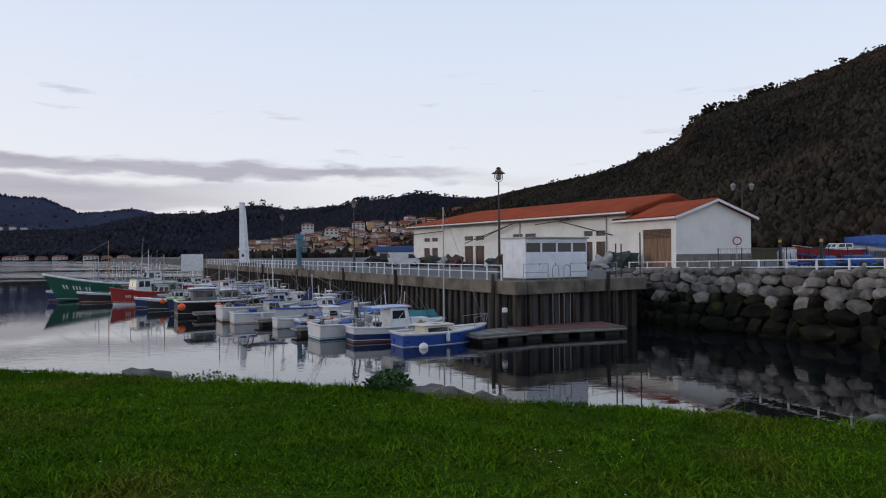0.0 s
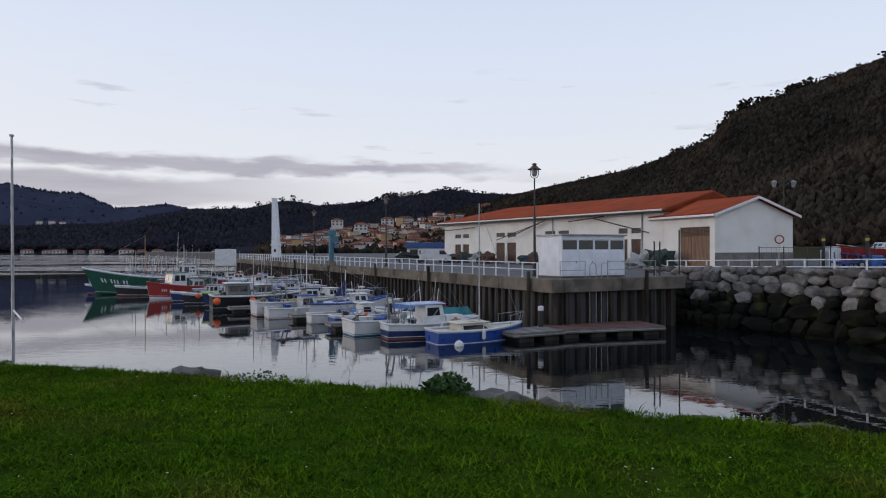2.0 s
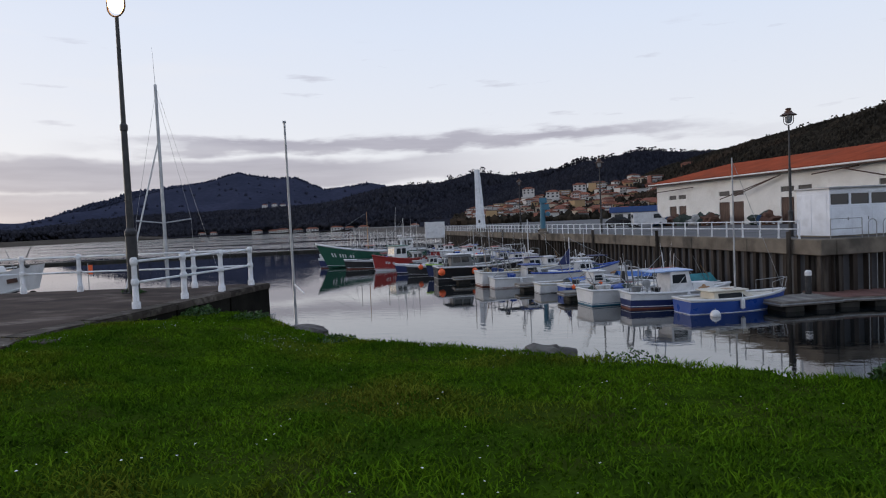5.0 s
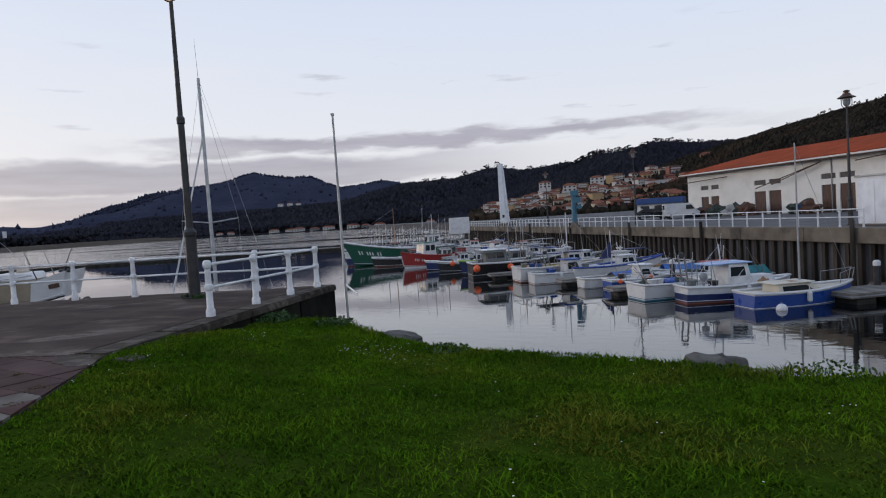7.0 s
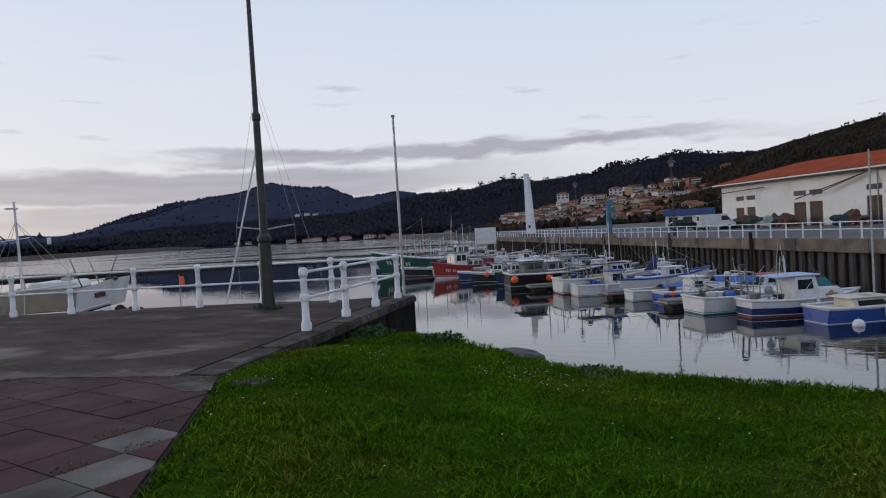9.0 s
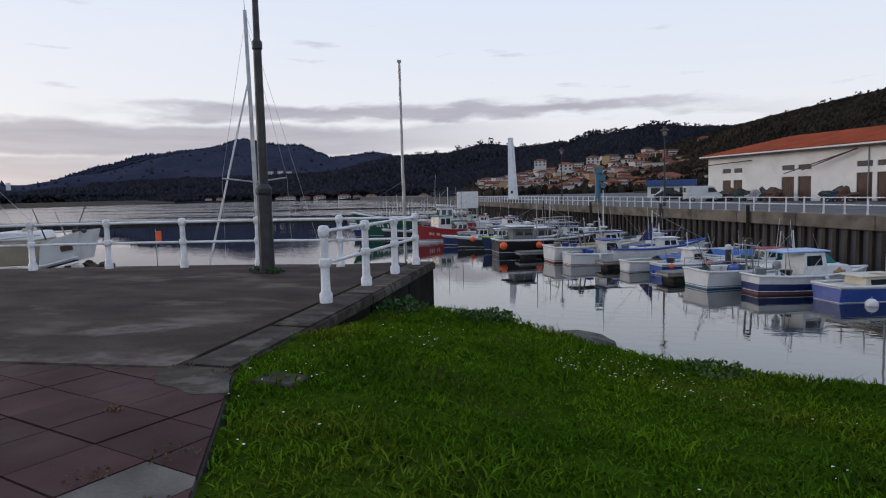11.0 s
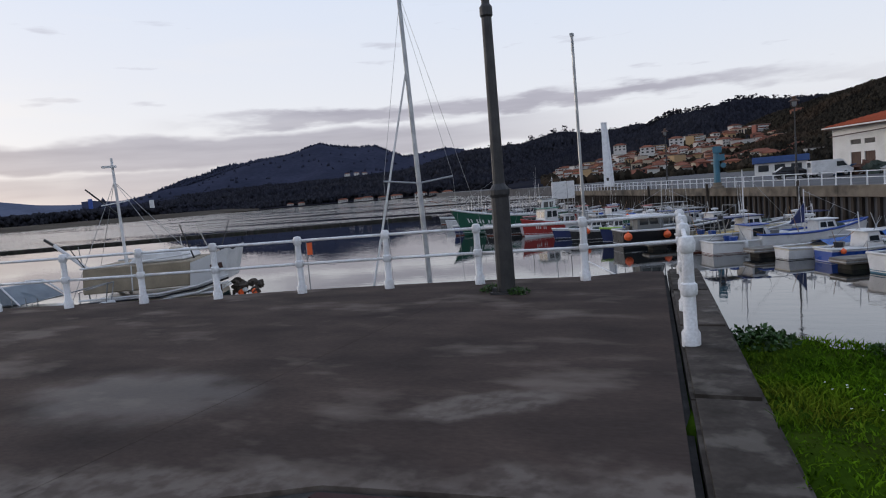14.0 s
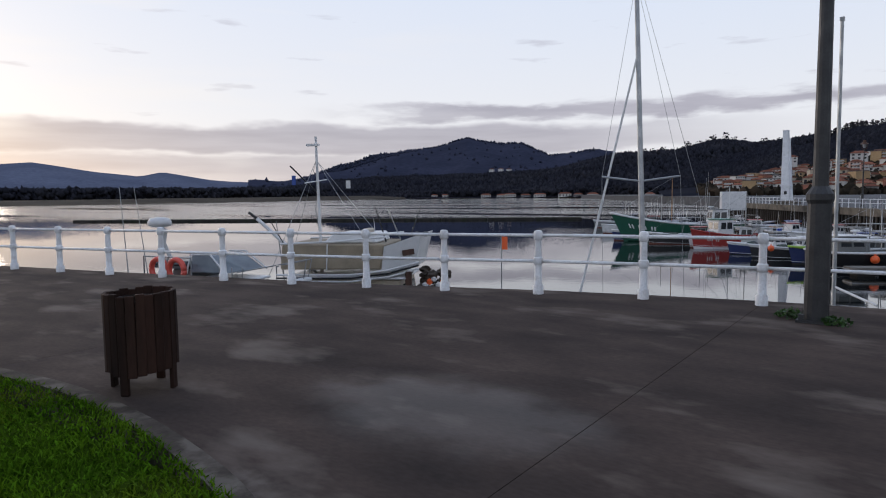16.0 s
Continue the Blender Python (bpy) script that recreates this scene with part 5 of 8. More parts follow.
            part("fish_crate", boxed(x - 0.3, e[2] * w * 0.4 - 0.2, z, x + 0.3, e[2] * w * 0.4 + 0.2, z + 0.28, bevel=0.02), e[3], t)
        elif kind == "nets":
            bm = bmesh.new()
            x, w, z = h.at(e[1], 0.75)
            for k in range(5):
                blob(bm, 1.0, Matrix.Translation((x + 0.3 * math.cos(k * 2.1), 0.3 * math.sin(k * 1.7), z + 0.05 * k)) @ Matrix.Diagonal((0.42, 0.36, 0.24, 1)), 0.5, 2, k + e[1] * 9)
            part("net_mound", bm, NET, t, "heap of fishing net")
        elif kind == "antenna":
            x = -L / 2 + L * e[1]
            z = zd(e[1]) + (cabin[3] if cabin else 0.3)
            part("antenna", tubed((x, e[2] * 0.3, z), (x - 0.15, e[2] * 0.35, z + e[3]), 0.014, 0.008, n=5), B_WHITE, t)
        elif kind == "radar":
            x = -L / 2 + L * e[1]
            z = zd(e[1]) + (cabin[3] if cabin else 0.3)
            part("radar", lathe(bmesh.new(), [(0.05, z), (0.05, z + 0.25), (0.28, z + 0.27), (0.3, z + 0.38), (0.1, z + 0.42)], n=12, m=Matrix.Translation((x, 0, 0))), B_WHITE, t)
        elif kind == "visor" and cabin:
            # roof carried aft over the cockpit on two posts
            x = -L / 2 + L * cabin[0]
            w, z = h.half(cabin[0]) * cabin[2] * 0.92, zd(cabin[0]) + cabin[3]
            vp = part("awning", boxed(x - e[1], -w, z - 0.03, x - 0.23, w, z + 0.05, bevel=0.02), e[2], t, "canopy over the cockpit")
            for sd in (-1, 1):
                part("post", tubed((x - e[1] + 0.1, sd * w * 0.9, h.at(0.1, 0.9)[2]), (x - e[1] + 0.1, sd * w * 0.9, z - 0.03), 0.025, n=6), METAL, vp)
        elif kind == "trunk":
            x0, x1 = -L / 2 + L * e[1], -L / 2 + L * e[2]
            w, z = h.half(e[2]) * 0.85, h.at(e[1], 0.93)[2]
            part("trunk_cabin", house_box(x0, x1, w, z - 0.1, z + e[3], 0.35, 0.0, 0.9), e[4], t)
        elif kind == "stern_rail":
            (xa, wa, za), (xb, wb, zb3) = h.at(0.0, 1.0), h.at(e[1], 1.0)
            bm = pipe(bmesh.new(), [(xb, wb, zb3), (xb, wb, zb3 + 0.5), (xa + 0.05, wa, za + 0.5), (xa + 0.05, -wa, za + 0.5), (xb, -wb, zb3 + 0.5), (xb, -wb, zb3)], 0.018)
            tube(bm, (xa + 0.05, wa, za), (xa + 0.05, wa, za + 0.5), 0.018, n=6)
            tube(bm, (xa + 0.05, -wa, za), (xa + 0.05, -wa, za + 0.5), 0.018, n=6)
            part("stern_rail", bm, METAL, t, "steel stern rail")
        elif kind == "gallows":
            # two leaning posts that carry haulers over the side
            x, w, z = h.at(e[1], 1.0)
            for dx in (0.0, 0.35):
                part("gallows_post", tubed((x + dx, e[2] * w * 0.5, z - 0.3), (x + dx - 0.5, e[2] * w * 0.9, z + e[3]), 0.05, n=7), METAL, t)
            part("gallows_block", lathe(bmesh.new(), [(0.05, -0.12), (0.16, -0.1), (0.16, 0.1), (0.05, 0.12)], n=10, m=Matrix.Translation((x - 0.3, e[2] * w * 0.9, z + e[3]))), IRON, t)
        elif kind == "sail":
            x = -L / 2 + L * e[1]
            z = h.at(e[1], 1.0)[2]
            bm = bmesh.new()
            o = [bm.verts.new((x + a, sd * 0.04, z + b)) for sd in (-1, 1) for a, b in ((0, 0.5), (-e[2], 0.45), (0, 0.5 + e[3]))]
            bm.faces.new(o[:3])
            bm.faces.new(o[3:][::-1])
            for k in range(3):
                bm.faces.new((o[k], o[(k + 1) % 3], o[3 + (k + 1) % 3], o[3 + k]))
            part("steadying_sail", bm, B_NAVY, t, "small navy steadying sail")
        elif kind == "board":
            x, w, z = h.at(e[1], 1.0)
            part("hatch_board", boxed(x - 0.22, -0.45, z + e[2], x + 0.22, 0.15, z + e[2] + 0.05, m=None), WOOD, t, "varnished wooden hatch board")
    if name in ("fishing_boat", "moored_boat", "cabin_boat"):
        # loose poles, rods and tubs that every working boat carries
        k = random.Random(int(L * 100 + pos[0] * 37 + pos[1] * 11))
        for i in range(k.randint(3, 6)):
            s, sd = k.uniform(0.08, 0.6), k.choice((-1, 1))
            x, w, z = h.at(s, 0.9)
            ln = k.uniform(1.0, 2.6)
            part("pole", tubed((x, sd * w * 0.7, z), (x + k.uniform(-1.6, 1.6), sd * w * k.uniform(-0.4, 1.3), z + ln * k.uniform(0.3, 0.9)), 0.022, 0.012, n=5), k.choice((B_WHITE, METAL, WOOD, METAL)), t)
        for i in range(k.randint(1, 3)):
            s, sd = k.uniform(0.1, 0.3), k.choice((-1, 1))
            x, w, z = h.at(s, 0.95)
            part("fish_tub", lathe(bmesh.new(), [(0.2, 0), (0.26, 0.3), (0.27, 0.36)], n=9, m=Matrix.Translation((x, sd * w * 0.45, z - 0.05))), k.choice((B_BLUE, B_WHITE, B_GREY, B_BLACK)), t)
        if k.random() < 0.4:
            s0, s1 = k.uniform(0.04, 0.1), k.uniform(0.26, 0.34)
            (xa, wa, za), (xb, wb, zb1) = h.at(s0, 1.0), h.at(s1, 1.0)
            hh, ww = k.uniform(0.8, 1.25), min(wa, wb) * 0.85
            aw = part("awning", boxed(xa - 0.1, -ww, za + hh, xb + 0.1, ww, za + hh + 0.06, bevel=0.025), k.choice((B_NAVY, B_GREY, B_BLACK)), t, "dark canvas awning on steel posts")
            for x in (xa, xb):
                for sd in (-1, 1):
                    part("post", tubed((x, sd * ww * 0.95, za - 0.25), (x, sd * ww * 0.95, za + hh), 0.022, n=5), METAL, aw)
        for i in range(k.randint(1, 2)):
            s = k.uniform(0.6, 0.8) if cabin else k.uniform(0.3, 0.6)
            x, w, z = h.at(s, 0.94)
            bm = bmesh.new()
            for j in range(3):
                blob(bm, 1.0, Matrix.Translation((x + k.uniform(-0.3, 0.3), k.uniform(-0.4, 0.4) * w, z + 0.06)) @ Matrix.Diagonal((0.34, 0.3, 0.2, 1)), 0.5, 2, j + k.random() * 9)
            part("net_mound", bm, k.choice((NET, NET, B_BLACK, WOOD, B_BLUE)), t, "tangle of net and rope")
        if cabin and k.random() < 0.6:
            x = -L / 2 + L * cabin[0]
            part("stay", tubed((x, 0, zd(cabin[0]) + cabin[3] + 0.9), (-L / 2 + 0.1, 0, zd(0.02) + 0.1), 0.012, n=4), METAL, t)
            part("signal_mast", tubed((x + 0.1, 0, zd(cabin[0]) + cabin[3] - 0.05), (x, 0, zd(cabin[0]) + cabin[3] + 1.0), 0.03, n=6), B_WHITE, t)
    if letters:
        # registration letters that cannot be read, as pale bars on the bow
        for sd in (1, -1):
            k = 0
            for s in np.linspace(0.70, 0.70 + 0.021 * letters, letters):
                a, b = h.at(s, 0.56), h.at(s + 0.012, 0.56)
                c, d = h.at(s + 0.012, 0.72), h.at(s, 0.72)
                bm = bmesh.new()
                bm.faces.new([bm.verts.new((p[0], sd * (p[1] + 0.02), p[2])) for p in (a, b, c, d)])
                r = bmesh.ops.extrude_face_region(bm, geom=list(bm.faces))
                bmesh.ops.translate(bm, vec=(0, -sd * 0.03, 0), verts=[v for v in r["geom"] if isinstance(v, bmesh.types.BMVert)])
                if k % 4 != 2:
                    part("letter_bar", bm, B_WHITE, hp)
                else:
                    bm.free()
                k += 1
    return t


H_IN = math.degrees(math.atan2(U.y, U.x))       # bow towards the quay
H_OUT = H_IN + 180                               # bow towards open water


def end_at(x, y, L):
    """The middle of a boat of length L whose outer end lies at (x, y)."""
    return (x + U.x * L / 2, y + U.y * L / 2)


boat(end_at(-2.3, 36.9, 5.7), H_IN, 5.7, 2.2, 0.66, "small blue and white sailing boat with a cream cabin", B_BLUE, B_NAVY, B_WHITE, B_CREAM, B_WHITE,
     cabin=(0.24, 0.76, 0.64, 0.40, B_CREAM, B_CREAM, 1.25, (0.5, 0.85), 1), mast=(0.52, 6.6, ALU), extras=(("fender", 0.45, -1), ("pulpit", 0.8), ("board", 0.42, 0.36)), name="sailing_boat", open_well=False, band_at=(0.2, 0.9))
PALE_BLUE = paint("pale_blue", (0.30, 0.42, 0.66))
boat(end_at(-5.0, 38.7, 6.0), H_IN - 2, 6.0, 2.4, 0.95, "white and dark blue cabin boat with a pale blue wheelhouse roof", B_NAVY, B_RUST, B_WHITE, B_WHITE, B_WHITE,
     cabin=(0.36, 0.60, 0.74, 1.30, B_WHITE, PALE_BLUE, 0.3, (0.55, 0.88), 1), extras=(("visor", 0.95, PALE_BLUE), ("trunk", 0.61, 0.86, 0.42, B_WHITE), ("fender", 0.5, -1), ("antenna", 0.4, 1, 1.5), ("hauler", 0.16, -1)), name="cabin_boat", open_well=False, band_at=(0.28, 0.66), stern=0.62, rise=0.3)
boat(end_at(-7.4, 40.4, 5.6), H_IN + 3, 5.6, 2.3, 0.98, "white open fishing boat with a teal bottom and gear frames", B_WHITE, B_TEAL, B_WHITE, B_CREAM, B_WHITE,
     extras=(("arch", 0.5, 1.15, METAL), ("gallows", 0.45, -1, 1.5), ("stern_rail", 0.4), ("nets", 0.4), ("nets", 0.15), ("ball", 0.3, 1, 0.12, 1.2), ("fender", 0.35, -1), ("antenna", 0.5, 1, 1.7)), name="fishing_boat", stern=0.94, band_at=(0.26, 0.9))
boat(end_at(-9.2, 45.0, 4.8), H_IN, 4.8, 1.9, 0.75, "small blue boat with a white cuddy cabin", B_BLUE, B_NAVY, B_WHITE, B_WHITE, B_WHITE, cabin=(0.40, 0.62, 0.78, 0.95, B_WHITE, B_WHITE, 0.35, (0.5, 0.8), 1), extras=(("trunk", 0.62, 0.82, 0.3, B_WHITE), ("ball", 0.1, -1, 0.14)), name="cabin_boat", open_well=False)
boat(end_at(-11.0, 46.4, 4.8), H_IN, 4.8, 1.8, 0.72, "small white open boat with cream sides", B_WHITE, B_BLACK, B_CREAM, B_WHITE, B_WHITE, extras=(("crate", 0.4, -1, B_YELLOW), ("tarp", 0.45, 0.9, 0.25, TARP_B)), name="rowing_boat")
boat(end_at(-12.1, 50.6, 6.8), H_IN - 3, 6.8, 2.4, 1.15, "white working boat with a navy steadying sail", B_WHITE, B_RUST, B_WHITE, B_WHITE, B_BLUE, cabin=(0.52, 0.72, 0.62, 0.75, B_WHITE, B_WHITE, 0.3), mast=(0.45, 2.6, B_WHITE), extras=(("sail", 0.45, 0.95, 1.2), ("radar", 0.5), ("antenna", 0.4, -1, 2.2), ("stern_rail", 0.3)), name="cabin_boat", open_well=False, rise=0.55)
boat(end_at(-14.9, 49.8, 6.4), H_IN, 6.4, 2.2, 0.85, "white cabin boat with a blue-trimmed wheelhouse roof", B_WHITE, B_RUST, B_WHITE, B_WHITE, B_WHITE, cabin=(0.38, 0.62, 0.72, 1.05, B_WHITE, B_BLUE, 0.55, (0.45, 0.85), 1), extras=(("trunk", 0.62, 0.85, 0.35, B_WHITE), ("antenna", 0.4, 1, 2.0), ("crate", 0.2, -1, B_GREY), ("fender", 0.3, -1)), name="cabin_boat")
boat(end_at(-16.4, 51.6, 7.4), H_IN + 2, 7.4, 2.6, 1.2, "white fishing boat with a red bottom and a dark deck canopy", B_WHITE, B_RUST, B_WHITE, B_YELLOW, B_WHITE, cabin=(0.52, 0.70, 0.66, 1.15, B_WHITE, B_NAVY, 0.25), mast=(0.56, 3.0, B_WHITE), extras=(("visor", 2.2, B_NAVY), ("radar", 0.56), ("antenna", 0.5, -1, 2.4), ("gallows", 0.3, -1, 1.1), ("stern_rail", 0.28)), name="fishing_boat", open_well=False, stern=0.92)
boat(end_at(-21.2, 55.8, 8.6), H_IN, 8.6, 2.9, 1.4, "black fishing boat with white gunwale and orange fenders", B_BLACK, B_BLACK, B_BLACK, B_GREY, B_WHITE, cabin=(0.14, 0.38, 0.62, 1.25, B_GREY, B_WHITE, 0.3), mast=(0.4, 3.2, METAL),
     extras=(("ball", 0.03, -1, 0.30, 0.74), ("ball", 0.36, -1, 0.27, 0.74), ("radar", 0.3), ("antenna", 0.5, 1, 2.6), ("hauler", 0.6, -1), ("nets", 0.7), ("arch", 0.55, 1.4, METAL)), name="fishing_boat", open_well=False, stern=0.9, band_at=(0.3, 0.62))
boat(end_at(-22.9, 58.6, 8.4), H_OUT, 8.4, 2.9, 1.15, "dark navy fishing boat with a lime green gunwale", B_NAVY, B_BLACK, B_NAVY, B_GREY, paint("lime", (0.25, 0.42, 0.04)), cabin=(0.3, 0.5, 0.62, 1.1, B_GREY, B_WHITE, 0.3), mast=(0.3, 2.6, METAL), extras=(("nets", 0.2), ("antenna", 0.4, 1, 2.2), ("arch", 0.15, 1.5, METAL)), name="fishing_boat", open_well=False)
boat(end_at(-26.2, 62.2, 6.4), H_OUT, 6.4, 2.3, 0.95, "black and white fishing boat with pink buoys", B_BLACK, B_BLACK, B_WHITE, B_WHITE, B_WHITE, cabin=(0.3, 0.46, 0.6, 1.0, B_WHITE, B_WHITE, 0.2), extras=(("ball", 0.8, 1, 0.24), ("antenna", 0.4, 1, 2.2), ("nets", 0.15)), name="fishing_boat", open_well=False)
boat(end_at(-28.4, 64.8, 6.0), H_OUT, 6.0, 2.2, 0.9, "small navy and white fishing boat", B_NAVY, B_BLACK, B_WHITE, B_WHITE, B_WHITE, cabin=(0.28, 0.46, 0.6, 0.95, B_WHITE, B_GREY, 0.2), extras=(("antenna", 0.4, 1, 2.0), ("crate", 0.7, 1, B_WHITE)), name="fishing_boat", open_well=False)
boat(end_at(-33.4, 69.6, 7.2), H_OUT + 26, 7.2, 2.7, 1.35, "red wooden fishing boat with white waterline and white wheelhouse", B_RED, B_WHITE, B_RED, B_GREY, B_RED, cabin=(0.46, 0.70, 0.72, 1.75, B_WHITE, paint("roof_teal_green", (0.01, 0.16, 0.10)), 0.2), mast=(0.44, 4.6, B_WHITE), extras=(("radar", 0.3), ("antenna", 0.35, 1, 3), ("arch", 0.1, 1.8, METAL)), name="fishing_boat", open_well=False, rise=0.6, letters=6)
boat(end_at(-42.4, 75.4, 13.0), H_OUT + 4, 13.0, 3.8, 1.75, "large green wooden fishing boat with green-roofed white wheelhouse", B_GREEN, B_GREEN, B_GREEN, B_GREY, B_WHITE, cabin=(0.12, 0.26, 0.62, 1.6, B_WHITE, B_GREY, 0.25), mast=(0.55, 5.0, WOOD),
     extras=(("radar", 0.24), ("antenna", 0.28, 1, 4), ("antenna", 0.28, -1, 3.4), ("hauler", 0.5, 1), ("nets", 0.45)), name="fishing_boat", open_well=False, rise=0.75, band_at=(0.12, 0.93), letters=9, rake=0.9)
# second row between the pontoon and the quay, and farther craft
ROW2 = [(7.5, 3.0, 4.4, "small white open boat under a teal tarpaulin", B_WHITE, None, (("tarp", 0.05, 0.75, 0.5, TARP_T),)),
        (10.2, 3.0, 5.0, "white and red cabin boat", B_RED, (0.3, 0.6, 0.7, 1.1, B_WHITE, B_RED, 0.2), (("antenna", 0.4, 1, 1.8),)),
        (13.2, 3.2, 4.6, "small white open boat under a blue tarpaulin", B_WHITE, None, (("tarp", 0.05, 0.8, 0.35, TARP_B),)),
        (16.4, 3.2, 5.2, "grey open work boat with crates", B_GREY, None, (("crate", 0.3, 1, B_WHITE), ("crate", 0.5, -1, B_YELLOW), ("outboard",))),
        (20.0, 3.4, 5.6, "white cabin boat with navy roof", B_WHITE, (0.3, 0.6, 0.7, 1.2, B_WHITE, B_NAVY, 0.2), (("antenna", 0.4, 1, 2),)),
        (24.0, 3.4, 6.0, "navy and white cabin boat", B_NAVY, (0.3, 0.58, 0.7, 1.3, B_WHITE, B_WHITE, 0.2), (("radar", 0.4), ("antenna", 0.4, 1, 2.6))),
        (28.5, 3.6, 6.0, "white fishing boat with steel frames", B_WHITE, (0.3, 0.52, 0.7, 1.4, B_WHITE, B_WHITE, 0.2), (("arch", 0.15, 1.6, METAL), ("antenna", 0.4, 1, 2.4))),
        (33.0, 3.8, 6.4, "black fishing boat with white wheelhouse", B_BLACK, (0.3, 0.52, 0.7, 1.5, B_WHITE, B_WHITE, 0.2), (("radar", 0.4), ("nets", 0.2))),
        (37.5, 4.0, 6.0, "blue fishing boat with white wheelhouse", B_BLUE, (0.3, 0.55, 0.7, 1.3, B_WHITE, B_BLUE, 0.2), (("antenna", 0.4, 1, 2.4),)),
        (42.0, 4.0, 6.6, "white and blue fishing boat", B_WHITE, (0.28, 0.5, 0.7, 1.5, B_WHITE, B_BLUE, 0.2), (("radar", 0.4), ("antenna", 0.4, 1, 2.8))),
        (47.0, 4.2, 7.0, "dark green fishing boat", B_GREEN, (0.28, 0.5, 0.7, 1.5, B_WHITE, B_GREY, 0.2), (("antenna", 0.4, 1, 3),)),
        (52.0, 4.2, 7.0, "white fishing boat with orange buoys", B_WHITE, (0.28, 0.5, 0.7, 1.5, B_WHITE, B_RED, 0.2), (("ball", 0.7, 1, 0.25), ("antenna", 0.4, 1, 3))),
        (57.5, 4.4, 7.4, "grey fishing boat with red stripe", B_GREY, (0.28, 0.5, 0.7, 1.6, B_WHITE, B_RED, 0.2), (("antenna", 0.4, 1, 3), ("radar", 0.4))),
        (63.0, 4.6, 7.4, "white fishing boat with blue wheelhouse roof", B_WHITE, (0.28, 0.5, 0.7, 1.6, B_WHITE, B_BLUE, 0.2), (("antenna", 0.4, 1, 3),)),
        (69.0, 4.8, 8.0, "red and white fishing boat", B_RED, (0.28, 0.5, 0.7, 1.7, B_WHITE, B_RED, 0.2), (("antenna", 0.4, 1, 3.4), ("radar", 0.4))),
        (76.0, 5.0, 8.0, "navy fishing boat with white wheelhouse", B_NAVY, (0.28, 0.5, 0.7, 1.7, B_WHITE, B_WHITE, 0.2), (("antenna", 0.4, 1, 3.4),))]
for v, off, L, lab, hm, cab, ex in ROW2:
    c = q(-off - 0.4, v)
    cab = cab and (cab[0], cab[1] - random.uniform(0, 0.1), cab[2], cab[3] * random.uniform(0.5, 0.75), *cab[4:])
    boat((c.x, c.y), random.choice((H_IN, H_OUT)) + random.uniform(-9, 9), L, L * 0.36, 0.5 + L * 0.05, lab, hm, random.choice((B_RUST, B_BLACK)), B_WHITE, B_WHITE, B_WHITE, cabin=cab, extras=ex, open_well=cab is None, name="moored_boat")
for i in range(9):
    c = q(-16 - 3 * (i % 3), 44 + 4.6 * i)
    hm = (B_WHITE, B_BLACK, B_NAVY, B_GREY, B_BLUE)[i % 5]
    boat((c.x, c.y), H_OUT + random.uniform(-5, 5), 7.5, 2.6, 1.05, ("white", "black", "navy", "grey", "blue")[i % 5] + " fishing boat with a small wheelhouse", hm, B_RUST, B_WHITE, B_GREY, B_WHITE,
         cabin=(0.26, 0.44, 0.62, random.uniform(0.8, 1.2), (B_WHITE, B_GREY)[i % 2], (B_WHITE, B_RED, B_GREY)[i % 3], 0.2), mast=(0.32, random.uniform(1.5, 3.5), METAL), extras=(("antenna", 0.4, 1, 2.6), ("nets", 0.2)), open_well=False, name="moored_boat")


# boats below the near landing
boat((-21.6, 23.4), 10, 8.2, 2.6, 0.95, "white sailing yacht moored below the landing", B_WHITE, B_NAVY, B_WHITE, B_WHITE, B_WHITE, cabin=(0.3, 0.62, 0.62, 0.45, B_WHITE, B_WHITE, 0.6), extras=(("pulpit", 0.8),), name="sailing_yacht", open_well=False)
boat((-18.6, 25.7), 185, 4.2, 1.6, 0.5, "small white sailing boat moored off the landing corner", B_WHITE, B_NAVY, B_WHITE, B_WHITE, B_WHITE, name="sailing_boat")


def yacht_rig():
    base, top = Vector((-20.72, 22.45, WATER + 1.3)), Vector((-21.28, 23.07, 7.08))
    t = thing("yacht_mast", Matrix.Translation(base), "grey alloy yacht mast with spreaders and stays", "mast")
    d = top - base
    part("mast", tubed((0, 0, 0), d, 0.075, 0.055, n=10), ALU, t)
    k = d * ((1.89 - base.z) / d.z)
    side = Vector((0.82, 0.57, 0))
    for s in (-1, 1):
        e = k + side * 0.95 * s + Vector((0, 0, 0.12))
        part("spreader", tubed(k, e, 0.025), ALU, t)
        part("shroud", pipe(bmesh.new(), [d * 0.97, e, Vector((side.x * s, side.y * s, -0.3))], 0.005, 4), METAL, t)
    bow = Vector((-3.0, -1.9, -0.3))
    part("furled_jib", tubed(d * 0.78, bow * 0.55, 0.028, 0.035, n=6), B_WHITE, t, "furled pale jib on the forestay")
    part("backstay", tubed(d, Vector((2.0, 1.4, -0.3)), 0.005, n=4), METAL, t)
    part("antenna", tubed(d, d + Vector((-0.05, 0, 1.4)), 0.012, 0.006, n=4), METAL, t)
    base2, top2 = Vector((-17.05, 25.1, WATER + 0.4)), Vector((-17.09, 25.08, 5.55))
    t2 = thing("boat_mast", Matrix.Translation(base2), "thin pale alloy mast of a small sailing boat", "mast")
    part("mast", tubed((0, 0, 0), top2 - base2, 0.055, 0.04, n=8), ALU, t2)
    part("cap", boxed(-0.05, -0.05, 0, 0.05, 0.05, 0.08, m=Matrix.Translation(top2 - base2)), ALU, t2)
    part("boom", tubed((0, 0, 2.5), (0.9, -0.9, 2.25), 0.03), B_WHITE, t2)


yacht_rig()


